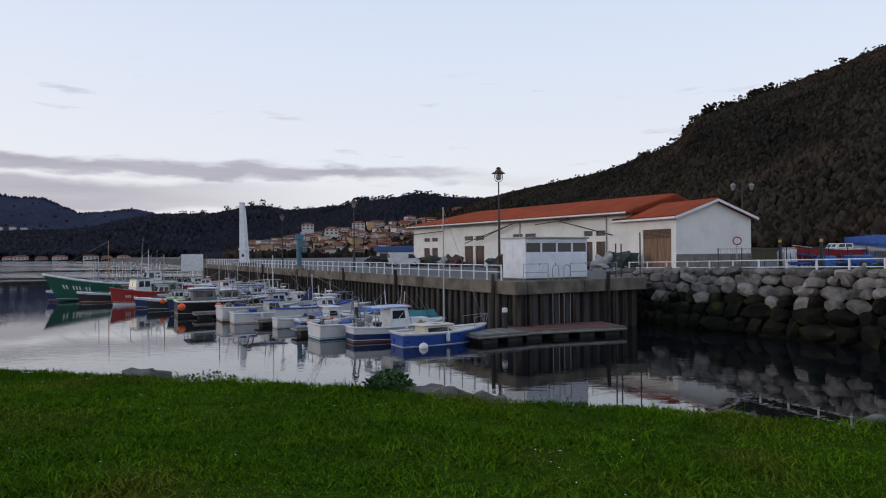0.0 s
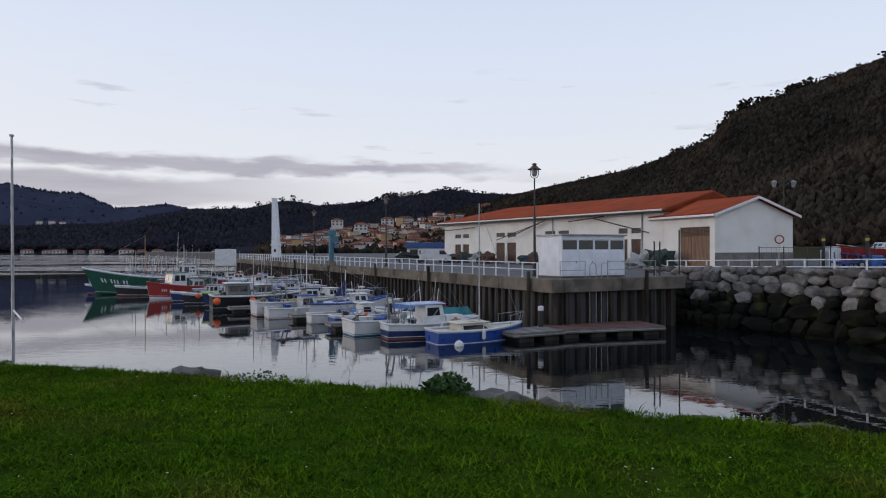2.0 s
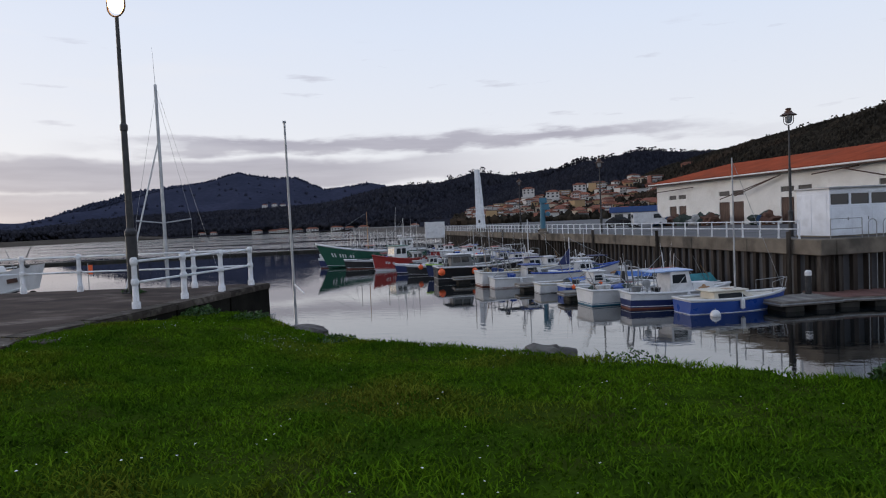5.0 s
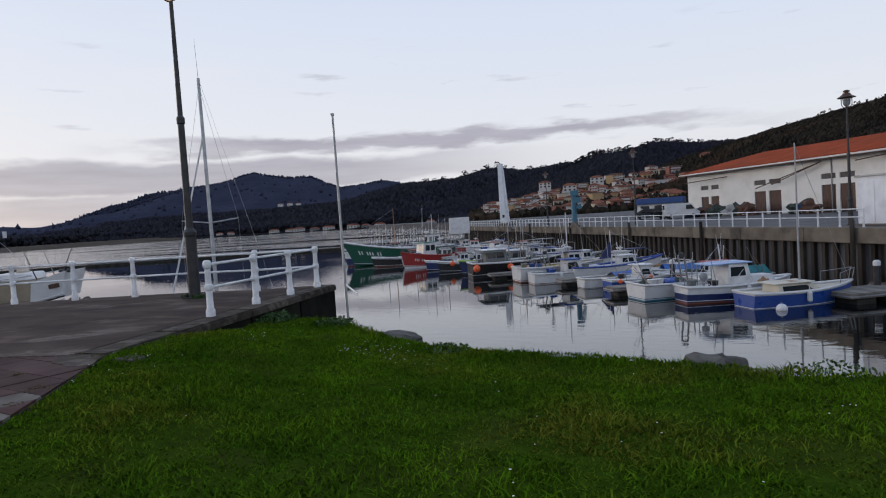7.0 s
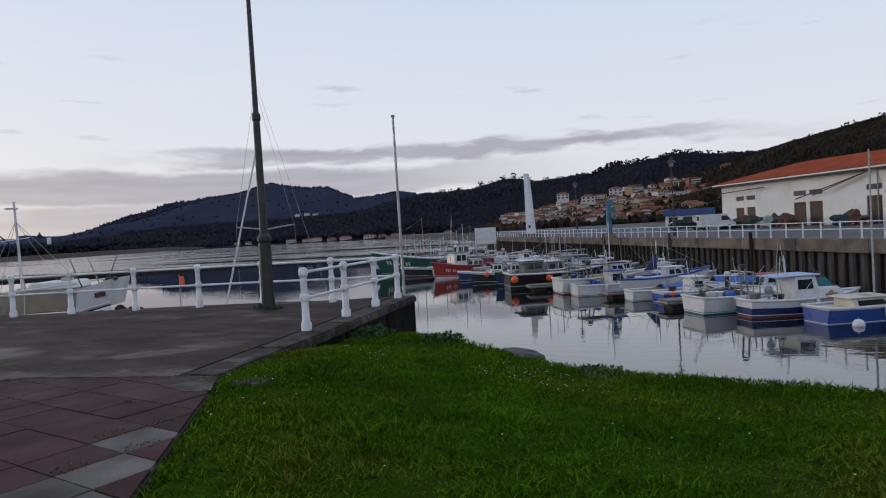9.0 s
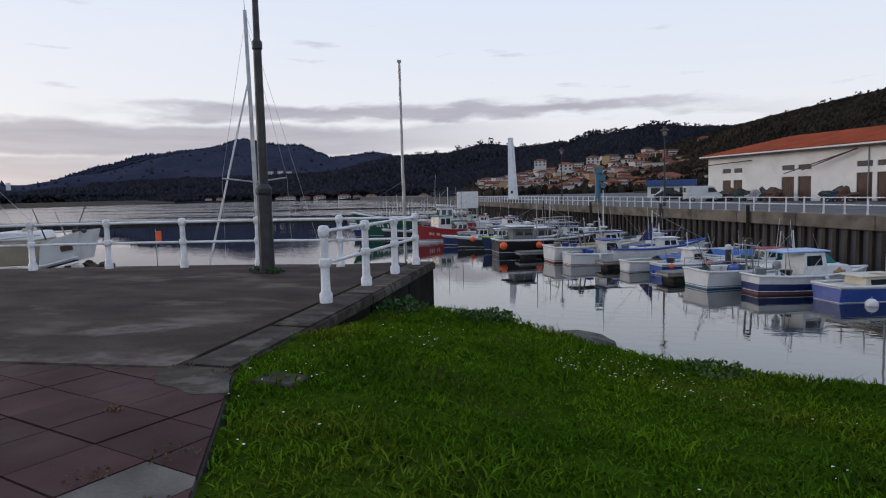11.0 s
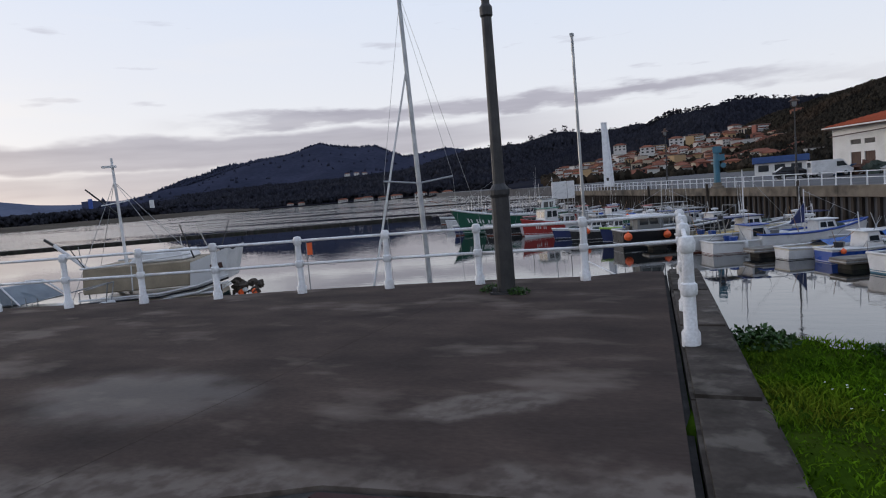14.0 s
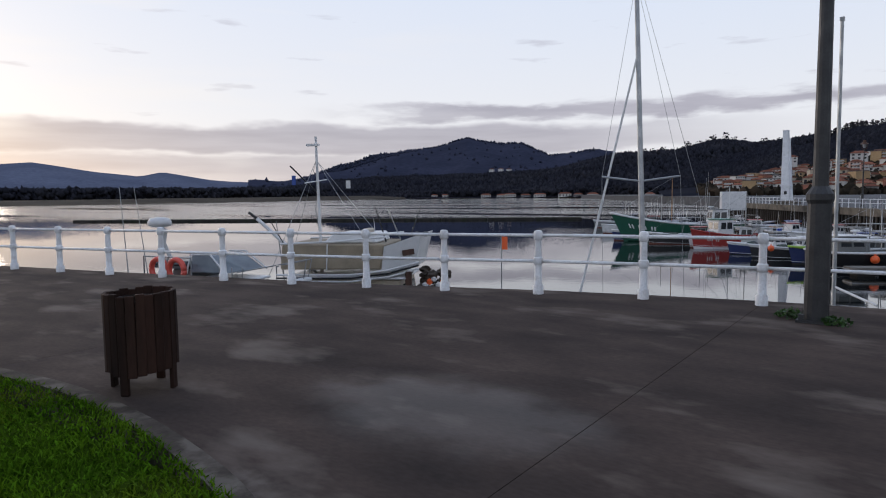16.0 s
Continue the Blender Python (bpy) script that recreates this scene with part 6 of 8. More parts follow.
def cruiser():
    """Beige cabin boat whose canvas-screened bridge and mast rise above the landing."""
    t = boat((-29.35, 22.6), 28, 8.6, 3.2, 1.6, "old beige and white cabin cruiser below the landing", B_BEIGE, B_RUST, B_WHITE, B_BEIGE, B_WHITE, cabin=(0.2, 0.62, 0.84, 1.15, B_BEIGE, B_WHITE, 0.2, (0.5, 0.86), 3), name="cabin_cruiser", open_well=False,
             extras=(("antenna", 0.5, -1, 1.8),))
    z = 2.98
    canvas = surf("beige_canvas", (0.34, 0.28, 0.20), (0.24, 0.20, 0.145), 2.5, 0.85, 0.01, stain=(0.14, 0.12, 0.09), stain_scale=1.5)
    br = part("bridge_screen", house_box(-2.9, 0.25, 1.3, z, z + 0.78, -0.15, 0.1, 1.04), canvas, t, "sagging beige canvas round the open bridge")
    for y in (-1.36, 1.36):
        part("screen_seam", tubed((-1.4, y * 0.985, z), (-1.35, y * 1.01, z + 0.78), 0.02, n=5), B_WHITE, br)
        part("top_rail", pipe(bmesh.new(), [(-2.85, y, z + 0.8), (-1.2, y, z + 0.86), (0.45, y, z + 1.0)], 0.03), B_WHITE, br)
    part("inner_screen", house_box(-1.6, 0.1, 1.0, z + 0.79, z + 1.08, 0.1, 0.3, 0.96), B_WHITE, br, "white inside of the bridge coaming")
    part("seat_back", boxed(-0.55, -0.35, z + 0.8, -0.3, 0.35, z + 1.2, bevel=0.05), B_BEIGE, br)
    # flared white bow quarter with a brown name plate
    bm = bmesh.new()
    lo = [bm.verts.new(p) for p in ((0.3, -1.34, z - 0.1), (1.25, -0.95, z + 0.05), (1.25, 0.95, z + 0.05), (0.3, 1.34, z - 0.1))]
    hi = [bm.verts.new(p) for p in ((0.42, -1.42, z + 0.72), (1.5, -1.05, z + 1.08), (1.5, 1.05, z + 1.08), (0.42, 1.42, z + 0.72))]
    bm.faces.new(hi)
    bm.faces.new(lo[::-1])
    for k in range(4):
        bm.faces.new((lo[k], lo[(k + 1) % 4], hi[(k + 1) % 4], hi[k]))
    part("flare", bm, B_WHITE, t, "white flared bow screen")
    part("name_plate", boxed(0, -0.012, 0, 0.36, 0.012, 0.17, m=pose(0.95, -1.22, z + 0.42, 0, -8, 20)), BROWN, t)
    for k in (0, 1, 2):
        part("rubbing_strake", pipe(bmesh.new(), [(-3.0, -1.38, z - 0.16 - 0.1 * k), (-0.6, -1.4, z - 0.14 - 0.1 * k), (0.5, -1.36, z + 0.0 - 0.1 * k), (1.4, -1.02, z + 0.22 - 0.1 * k)], 0.03), (B_WHITE, B_BLACK, B_WHITE)[k], t)
    part("door", boxed(1.0, -1.2, z - 0.75, 1.2, -1.1, z - 0.05, bevel=0.02), BROWN, t, "dark narrow side door")
    bm = bmesh.new()
    for k in range(16):
        blob(bm, 1.0, Matrix.Translation((1.8 + 0.34 * math.cos(k * 2.3), -0.5 + 0.34 * math.sin(k * 1.3), z - 0.75 + 0.045 * k)) @ Matrix.Diagonal((0.17, 0.14, 0.12, 1)), 0.9, 2, k * 1.9)
    part("net_mound", bm, NETS_BROWN, t, "dark heap of gear on the foredeck")
    for k in range(5):
        part("gear_float", lathe(bmesh.new(), [(0.02, 0), (0.09, 0.05), (0.09, 0.14), (0.02, 0.2)], n=8, m=Matrix.Translation((1.55 + 0.14 * k, -0.85, z - 0.6 + 0.1 * (k % 3)))), (B_WHITE, ORANGE, B_WHITE)[k % 3], t)
    for x, y in ((1.35, -1.0), (1.62, -1.0)):
        part("deck_lamp", lathe(bmesh.new(), [(0.03, 0), (0.09, 0.04), (0.09, 0.12), (0.02, 0.15)], n=10, m=Matrix.Translation((x, y, z + 1.0))), IRON, t)
    m = part("mast", tubed((-2.0, 0, z - 0.3), (-2.1, 0, z + 4.15), 0.06, 0.04), B_WHITE, t)
    part("crosstree", tubed((-2.1, -1.1, z + 2.65), (-2.1, 1.0, z + 2.8), 0.018), B_WHITE, m)
    part("lantern", boxed(-2.4, -0.08, z + 3.85, -2.0, 0.08, z + 3.92), B_WHITE, m)
    part("gaff", tubed((-2.1, -0.1, z + 2.4), (-2.75, -0.6, z + 3.2), 0.025), B_BLACK, m)
    part("boom", tubed((-1.9, -0.3, z - 0.4), (-4.0, -0.4, z + 1.55), 0.06), B_WHITE, m)
    part("boom_tip", tubed((-4.0, -0.4, z + 1.55), (-4.25, -0.45, z + 1.75), 0.045), IRON, m)
    part("flag", boxed(-0.01, 0, -0.3, 0.12, 0.012, 0.0, m=Matrix.Translation((-2.7, -0.6, z + 2.9))), B_BLUE, m, "small blue flag")
    part("pennant", boxed(-0.01, 0, -0.26, 0.14, 0.012, 0.0, m=Matrix.Translation((-1.3, 0.6, z + 2.75))), B_WHITE, m, "small white pennant")
    for k, (a, b) in enumerate((((-3.4, 0.3, z - 0.8), (-3.9, 0.9, z + 1.4)), ((-2.6, -0.6, z), (-3.3, -1.0, z + 1.5)), ((-2.2, 0.8, z), (-2.6, 1.2, z + 1.9)), ((0.3, -0.6, z + 0.8), (0.05, -0.9, z + 1.9)), ((0.5, 0.6, z + 0.8), (0.0, 1.0, z + 1.8)), ((0.9, 0.2, z + 0.9), (1.2, 0.6, z + 1.9)))):
        part("fishing_rod", tubed(a, b, 0.026, 0.014, n=5), (B_GREY, B_BLACK)[k % 2], t)
    for y in (-0.9, 0.9):
        part("stay", tubed((-2.1, 0, z + 3.4), (-0.2, y, z + 0.8), 0.009, n=4), METAL, m)
        part("stay", tubed((-2.1, 0, z + 3.4), (-3.6, y, z - 0.6), 0.009, n=4), METAL, m)


cruiser()


def ring_boat():
    t = boat((-34.3, 18.9), 10, 9.0, 2.9, 2.1, "white motor boat with red lifebuoys below the landing", B_WHITE, B_NAVY, B_WHITE, B_WHITE, B_WHITE, cabin=(0.58, 0.88, 0.74, 0.62, B_WHITE, B_WHITE, 0.9, (0.35, 0.8), 2), name="motor_boat", open_well=False, extras=(("pulpit", 0.8),))
    ring_red = paint("lifebuoy_red", (0.72, 0.10, 0.07), 0.45, 0.15)
    part("radar_post", pipe(bmesh.new(), [(-1.1, 0.9, 2.2), (-1.7, 0.75, 3.2), (-1.75, 0.55, 3.7), (-1.35, 0.3, 4.15), (-1.25, 0.0, 4.3)], 0.07, 8), B_WHITE, t, smooth=True)
    part("radome", lathe(bmesh.new(), [(0.2, 4.28), (0.36, 4.33), (0.38, 4.45), (0.3, 4.56), (0.1, 4.6)], n=18, m=Matrix.Translation((-1.25, 0, 0))), B_WHITE, t, "white radar dome", smooth=True)
    for x in (0.1, 0.85):
        pts = [(x + 0.31 * math.cos(a), -1.25, 3.08 + 0.31 * math.sin(a)) for a in np.linspace(0, 2 * math.pi, 25)]
        part("lifebuoy", pipe(bmesh.new(), pts, 0.085, 10), ring_red, t, "faded red ring lifebuoy", smooth=True)
    rail = bmesh.new()
    pipe(rail, [(-0.6, -1.2, 2.1), (-0.6, -1.2, 3.45), (1.4, -1.2, 3.45), (1.4, -1.2, 2.1)], 0.025)
    tube(rail, (0.45, -1.2, 2.1), (0.45, -1.2, 3.45), 0.02, n=6)
    part("side_rail", rail, METAL, t)
    # raked windscreen with a dark hood behind it
    ws = part("windscreen", house_box(1.1, 2.4, 0.95, 2.98, 3.5, 0.75, -0.15, 0.8), surf("screen_grey", (0.16, 0.19, 0.21), (0.10, 0.12, 0.14), 2, 0.15), t, "grey wrap-around windscreen")
    for y in (-0.95, 0.95):
        part("screen_frame", pipe(bmesh.new(), [(0.95, y * 1.02, 2.95), (0.96, y * 0.84, 3.51), (1.7, y * 0.78, 3.52), (2.45, y * 0.92, 2.97)], 0.028), B_WHITE, ws)
    part("hood", boxed(-0.7, -0.9, 3.05, 0.9, 0.9, 3.3, bevel=0.1), B_BLACK, t, "folded black canvas hood")
    part("console", house_box(0.1, 1.0, 0.8, 2.3, 3.04, 0.2, 0.0, 0.95), B_GREY, t)
    for dy in (-0.4, 0.4):
        part("aerial", tubed((-2.3, dy, 1.9), (-2.75, dy * 0.7, 5.6), 0.022, 0.01, n=6), METAL, t)
    for x in (2.2, 2.7, 3.1):
        part("stanchion", tubed((x, -0.9, 2.6), (x, -0.9, 3.2), 0.015, n=5), METAL, t)


ring_boat()


# ---- pontoon ----
def pontoon(name, p, size, heading, label, deckmat, planks=0):
    t = thing(name, Matrix.Translation((p[0], p[1], WATER)) @ pose(0, 0, 0, 0, 0, heading), label, "pontoon")
    L, W = size
    part("frame", boxed(-L / 2, -W / 2, 0.28, L / 2, W / 2, 0.5, bevel=0.02), surf("pontoon_timber", (0.20, 0.175, 0.15), (0.11, 0.095, 0.08), 2, 0.8, 0.004), t)
    part("strake", boxed(-L / 2 - 0.03, -W / 2 - 0.03, 0.36, L / 2 + 0.03, W / 2 + 0.03, 0.42), METAL, t)
    n = max(2, int(L / 1.6))
    for i in range(n):
        x = -L / 2 + (i + 0.5) * L / n
        part("float", boxed(x - 0.5, -W / 2 + 0.08, -0.25, x + 0.5, W / 2 - 0.08, 0.279, bevel=0.06), WALL_DARK, t)
    k = max(3, int(L / 0.28))
    me = None
    for i in range(k):
        x = -L / 2 + (i + 0.5) * L / k
        if me is None:
            o = part("plank", boxed(-L / k / 2 + 0.006, -W / 2 + 0.02, 0.502, L / k / 2 - 0.006, W / 2 - 0.02, 0.535), deckmat, t)
            o.matrix_basis = pose(x, 0, 0)
            me = o.data
        else:
            share("plank", me, t, pose(x, 0, 0))
    return t


DECK_RED = surf("red_brown_deck", (0.16, 0.07, 0.055), (0.10, 0.05, 0.042), 1.2, 0.75, 0.002, vary=0.15)
DECK_GREY = surf("grey_deck", (0.22, 0.205, 0.18), (0.12, 0.11, 0.10), 1.5, 0.85, 0.004, vary=0.2)
pontoon("pontoon", (7.7, 40.9), (6.9, 2.9), H_IN - 12, "floating pontoon with red-brown decking at the quay corner", DECK_RED)
c = q(-2.2, 0.4)
pontoon("pontoon", (c.x + 0.6, c.y - 1.0), (3.4, 2.2), H_IN, "small grey floating pontoon beside the blue sailing boat", DECK_GREY)
for v in range(5, 66, 8):
    c = q(-6.6, v + 4)
    pontoon("pontoon", (c.x, c.y), (7.9, 1.5), H_IN + 90, "grey floating walkway pontoon between the boats", DECK_GREY)
for x, y, L in ((-8.9, 42.2, 5.0), (-12.6, 47.6, 5.0), (-19.0, 53.6, 5)):
    e = end_at(x, y, L)
    pontoon("finger_pontoon", e, (L, 1.25), H_IN, "narrow weathered wooden finger pontoon", DECK_GREY)


def bollard_light(p):
    t = thing("pontoon_pedestal", Matrix.Translation(p), "grey service pedestal with a white lamp cap on the pontoon", "pedestal")
    part("post", lathe(bmesh.new(), [(0.16, 0), (0.15, 0.9), (0.13, 0.95)], n=10), IRON, t)
    part("cap", lathe(bmesh.new(), [(0.17, 0.95), (0.17, 1.15), (0.1, 1.22)], n=10), B_WHITE, t)


bollard_light((4.0, 40.0, WATER + 0.536))
c = q(-6.6, 9)
bollard_light((c.x, c.y, WATER + 0.536))


def mooring_buoy(p, r, mat, label):
    t = thing("mooring_buoy", Matrix.Translation(p), label, "buoy")
    bm = bmesh.new()
    bmesh.ops.create_uvsphere(bm, u_segments=16, v_segments=10, radius=r)
    part("float", bm, mat, t, smooth=True)
    part("ring", tubed((0, 0, r * 0.9), (0, 0, r * 1.3), 0.03), METAL, t)


mooring_buoy((-0.84, 36.0, WATER + 0.04), 0.25, B_WHITE, "round white mooring buoy beside the blue sailing boat")


# thin marker stake with an orange flag, just off the landing
t = thing("marker_stake", Matrix.Translation((-25.33, 23.36, WATER)), "thin stake with a small orange flag standing in the water", "marker")
part("stake", tubed((0, 0, -0.5), (0, 0, 4.05), 0.022, 0.014), METAL, t)
part("float", lathe(bmesh.new(), [(0.03, -0.05), (0.14, 0.05), (0.14, 0.25), (0.03, 0.34)], n=12), ORANGE, t)
bm = bmesh.new()
prism(bm, [(0.012, 0.0), (0.17, 0.06), (0.16, 0.075), (0.012, 0.015)], 3.6, 3.98)
part("flag", bm, ORANGE, t, "small furled orange flag")

# ---- rock wall ----
def build_rock_wall():
    d = (ROCKS_C - ROCKS_A)
    L = d.length
    d.normalize()
    out = Vector((d.y, -d.x, 0))          # towards the water
    if out.x > 0:
        out = -out
    wall = thing("rock_wall", Matrix.Translation(ROCKS_A), "wall of stacked grey boulders, weedy and dark near the water", "rock wall", kind="structure")
    bm = bmesh.new()
    pts = []
    for k, (o, z) in enumerate(((-1.2, QUAY - 0.05), (0.1, QUAY - 0.15), (0.9, -2.2), (2.0, -4.6))):
        pts.append([bm.verts.new(d * s + out * o + Vector((0, 0, z + 0.33))) for s in (-2.5, L)])
    for a, b in zip(pts[:-1], pts[1:]):
        bm.faces.new((a[0], a[1], b[1], b[0]))
    part("core", bm, WET_ROCK, wall)
    shapes = {}
    for wet in (0, 1):
        shapes[wet] = []
        for k in range(9):
            bm = bmesh.new()
            blob(bm, 1.0, Matrix.Identity(4), 0.55, 2, k * 3.7 + wet * 50)
            for cut in range(7):
                n = Vector((random.uniform(-1, 1), random.uniform(-1, 1), random.uniform(-1, 1))).normalized()
                for v in bm.verts:
                    e = v.co.dot(n) - random.uniform(0.70, 0.74)
                    if e > 0:
                        v.co -= n * e * 0.95
            for ax in range(3):
                for sgn in (-1, 1):
                    n = Vector((random.uniform(-0.35, 0.35) + (sgn if ax == 0 else 0), random.uniform(-0.35, 0.35) + (sgn if ax == 1 else 0), random.uniform(-0.35, 0.35) + (sgn if ax == 2 else 0))).normalized()
                    for v in bm.verts:
                        e = v.co.dot(n) - 0.68
                        if e > 0:
                            v.co -= n * e * 0.9
            o = part("boulder", bm, WET_ROCK if wet else ROCK, wall)
            shapes[wet].append(o)
    rows = [(0.1, -0.06, 0.32), (0.3, -0.55, 0.42), (0.58, -1.12, 0.46), (0.88, -1.75, 0.52), (1.18, -2.45, 0.6), (1.55, -3.25, 0.66)]
    used = set()
    for r, (o, z, h) in enumerate(rows):
        s = -2.2 + 0.4 * r
        while s < L - 1:
            w = random.choice((random.uniform(0.28, 0.5), random.uniform(0.5, 0.95))) * (0.9 if r == 0 else 1.0 if r < 4 else 1.3)
            wet = 1 if z < -1.9 or (z < -1.5 and random.random() < 0.65) else 0
            m = Matrix.Translation(d * (s + w) + out * (o + random.uniform(-0.15, 0.15)) + Vector((0, 0, z + random.uniform(-0.08, 0.08) + 0.33 * (1 - s / L) - 0.02)))
            m = m @ pose(0, 0, 0, random.uniform(-14, 14), random.uniform(-14, 14), math.degrees(math.atan2(d.y, d.x)) + random.uniform(-15, 15) + random.choice((0, 180)))
            m = m @ Matrix.Diagonal((w * 1.16, random.uniform(0.55, 0.8), h * random.uniform(0.85, 1.35), 1))
            k = random.randrange(9)
            if (wet, k) not in used:
                used.add((wet, k))
                shapes[wet][k].matrix_basis = m
            else:
                share("boulder", shapes[wet][k].data, wall, m)
            s += w * 1.75
    # tufts along the top edge
    tip = []
    for i in range(900):
        s = random.uniform(-2, L)
        if noise.noise(Vector((s * 0.35, 0, 0))) < 0.0:
            continue
        p = ROCKS_A + d * s + out * random.uniform(-0.3, 0.5) + Vector((0, 0, 0.15 * (s / L) - 0.05))
        tip.append(p)
    v, f = [], []
    for p in tip:
        a = random.uniform(0, 6.28)
        h = random.uniform(0.15, 0.5)
        k = len(v)
        v += [(p.x - 0.04 * math.cos(a), p.y - 0.04 * math.sin(a), p.z), (p.x + 0.04 * math.cos(a), p.y + 0.04 * math.sin(a), p.z), (p.x + random.uniform(-0.2, 0.2), p.y + random.uniform(-0.2, 0.2), p.z + h)]
        f.append((k, k + 1, k + 2))
    quick_mesh("dry_grass", v, f, surf("dry_grass_blades", (0.10, 0.085, 0.04), (0.05, 0.06, 0.025), 1.0, 0.9, vary=0.3), "dry grass tufts along the rock wall's top", "grass")


build_rock_wall()


# ---- town on the hillside ----
HOUSE_COL = [paint("house_" + n, c, 0.85, 0.25) for n, c in (("white", (0.62, 0.60, 0.57)), ("cream", (0.52, 0.44, 0.34)), ("ochre", (0.46, 0.31, 0.16)), ("terracotta", (0.44, 0.19, 0.11)), ("pink", (0.50, 0.31, 0.25)), ("grey", (0.30, 0.30, 0.30)), ("brick", (0.30, 0.11, 0.075)))]
COL_WORDS = ["white", "cream", "ochre", "terracotta", "pink", "grey", "brick"]
PANE = glass_mat("house_pane", (0.03, 0.03, 0.035))


FLAT_ROOF = surf("flat_roof", (0.20, 0.17, 0.155), (0.13, 0.115, 0.105), 0.3, 0.9, 0.0, spec=0.1)
TOWN_TILE = surf("town_tile", (0.235, 0.090, 0.056), (0.13, 0.062, 0.046), 0.12, 0.9, 0.0, spec=0.05, vary=0.3)


def town_house(p, heading, w, d, h, col, roof="tile", storeys=2, cols=3):
    t = thing("house", Matrix.Translation(p) @ pose(0, 0, 0, 0, 0, heading), COL_WORDS[col] + (" rendered town house with red tiled roof and dark windows" if roof == "tile" else " rendered flat-roofed apartment block with dark windows"), "house", group="houses of the town")
    part("wall", boxed(-w / 2, -d / 2, -6, w / 2, d / 2, h), HOUSE_COL[col], t)
    if roof == "flat":
        part("roof", boxed(-w / 2 - 0.2, -d / 2 - 0.2, h, w / 2 + 0.2, d / 2 + 0.2, h + 0.35), FLAT_ROOF, t)
    else:
        part("roof", pitched_roof(bmesh.new(), -w / 2 - 0.5, w / 2 + 0.5, -d / 2 - 0.5, d / 2 + 0.5, h + 0.15, h + 0.15 + min(w, d) * 0.2, min(w, d) * 0.4, min(w, d) * 0.4), TOWN_TILE, t)
    sh = h / storeys
    me = None
    for s in range(storeys):
        for c in range(cols):
            x = -w / 2 + w * (c + 0.5) / cols
            ww = min(1.5, w / cols * 0.5)
            if me is None:
                o = part("window", boxed(-ww / 2, -0.06, 0, ww / 2, 0.02, sh * 0.5), PANE, t)
                o.matrix_basis = pose(x, -d / 2, s * sh + sh * 0.3)
                me = o.data
            else:
                share("window", me, t, pose(x, -d / 2, s * sh + sh * 0.3))
    if storeys > 3:
        for s in range(2, storeys):
            part("balcony", boxed(-w * 0.35, -d / 2 - 0.9, s * sh, w * 0.35, -d / 2, s * sh + 0.9), HOUSE_COL[0], t)
    return t


rnd = random.Random(5)


def at_polar(a, r):
    return -6 - r * math.sin(radians(a)), 4 + r * math.cos(radians(a))


def town_z(a, r):
    """Height of the slope that the town climbs."""
    d = lerp(a, (-12, -5, 0, 4, 8, 11, 15, 19), (560, 590, 600, 610, 620, 640, 650, 640))
    top = 1.5 + d * math.tan(radians(lerp(a, (-12, -5, 0, 4, 8, 11, 15, 19), (2.9, 3.0, 2.7, 2.2, 1.6, 1.1, 0.5, 0.1))))
    k = min(1, max(0, (r / d - 0.55) / 0.45))
    return QUAY + (top - QUAY) * (0.35 * k + 0.65 * smooth(k))


for i in range(276):
    a = rnd.uniform(-6.5, 14.6)
    k = rnd.random() ** 0.8
    r = lerp(a, (-4.5, 0, 8, 15), (320, 330, 350, 400)) + lerp(a, (-4.5, 1, 6, 10, 14.8), (265, 265, 250, 230, 190)) * k
    z = town_z(a, r) - 0.5
    x, y = at_polar(a, r)
    big = rnd.random() < 0.16
    w, d, h, st = (rnd.uniform(6.5, 10), 7, rnd.uniform(6, 8), 4) if big else (rnd.uniform(3.8, 7.5), rnd.uniform(4.5, 7), rnd.uniform(3.0, 5.6), rnd.choice((1, 2)))
    town_house((x, y, max(z, -0.4)), a + rnd.uniform(-35, 35) + rnd.choice((0, 0, 90)), w, d, h, rnd.choice((0, 0, 0, 0, 0, 0, 1, 1, 1, 2, 3, 4, 5, 6)), "flat" if rnd.random() < (0.5 if big else 0.1) else "tile", st, 4 if big else 2)
for a, r, el, c in ((-17.4, 400, 6.0, 0), (-5.6, 560, 4.1, 1), (-3.8, 520, 3.6, 3), (7.3, 500, 1.9, 0), (9.4, 560, 2.3, 0), (5.0, 520, 2.4, 0), (-33.5, 330, 4.2, 2)):
    x, y = at_polar(a, r)
    town_house((x, y, 1.5 + r * math.tan(radians(el)) - 2), a, 10, 8, 4.5, c)
for a, r in ((18, 600), (19.5, 655), (24, 785), (25.2, 805), (26.3, 825), (28.4, 860), (29.6, 875), (30.9, 895), (31.6, 905), (33.0, 922), (36.5, 1005), (37.4, 1030)):
    x, y = at_polar(a, r)
    town_house((x, y, WATER + 1.2), a, rnd.uniform(8, 16), 8, rnd.uniform(2.5, 4), rnd.choice((0, 0, 0, 5)), storeys=1, cols=4)
for a, r, el, c in ((30.8, 1750, 2.05, 0), (31.5, 1760, 2.1, 0), (32.3, 1770, 2.08, 0), (27.6, 1500, 0.9, 0), (35, 1500, 0.8, 1)):
    x, y = at_polar(a, r)
    town_house((x, y, 1.5 + r * math.tan(radians(el)) - 4), a, 14, 9, 7, c)
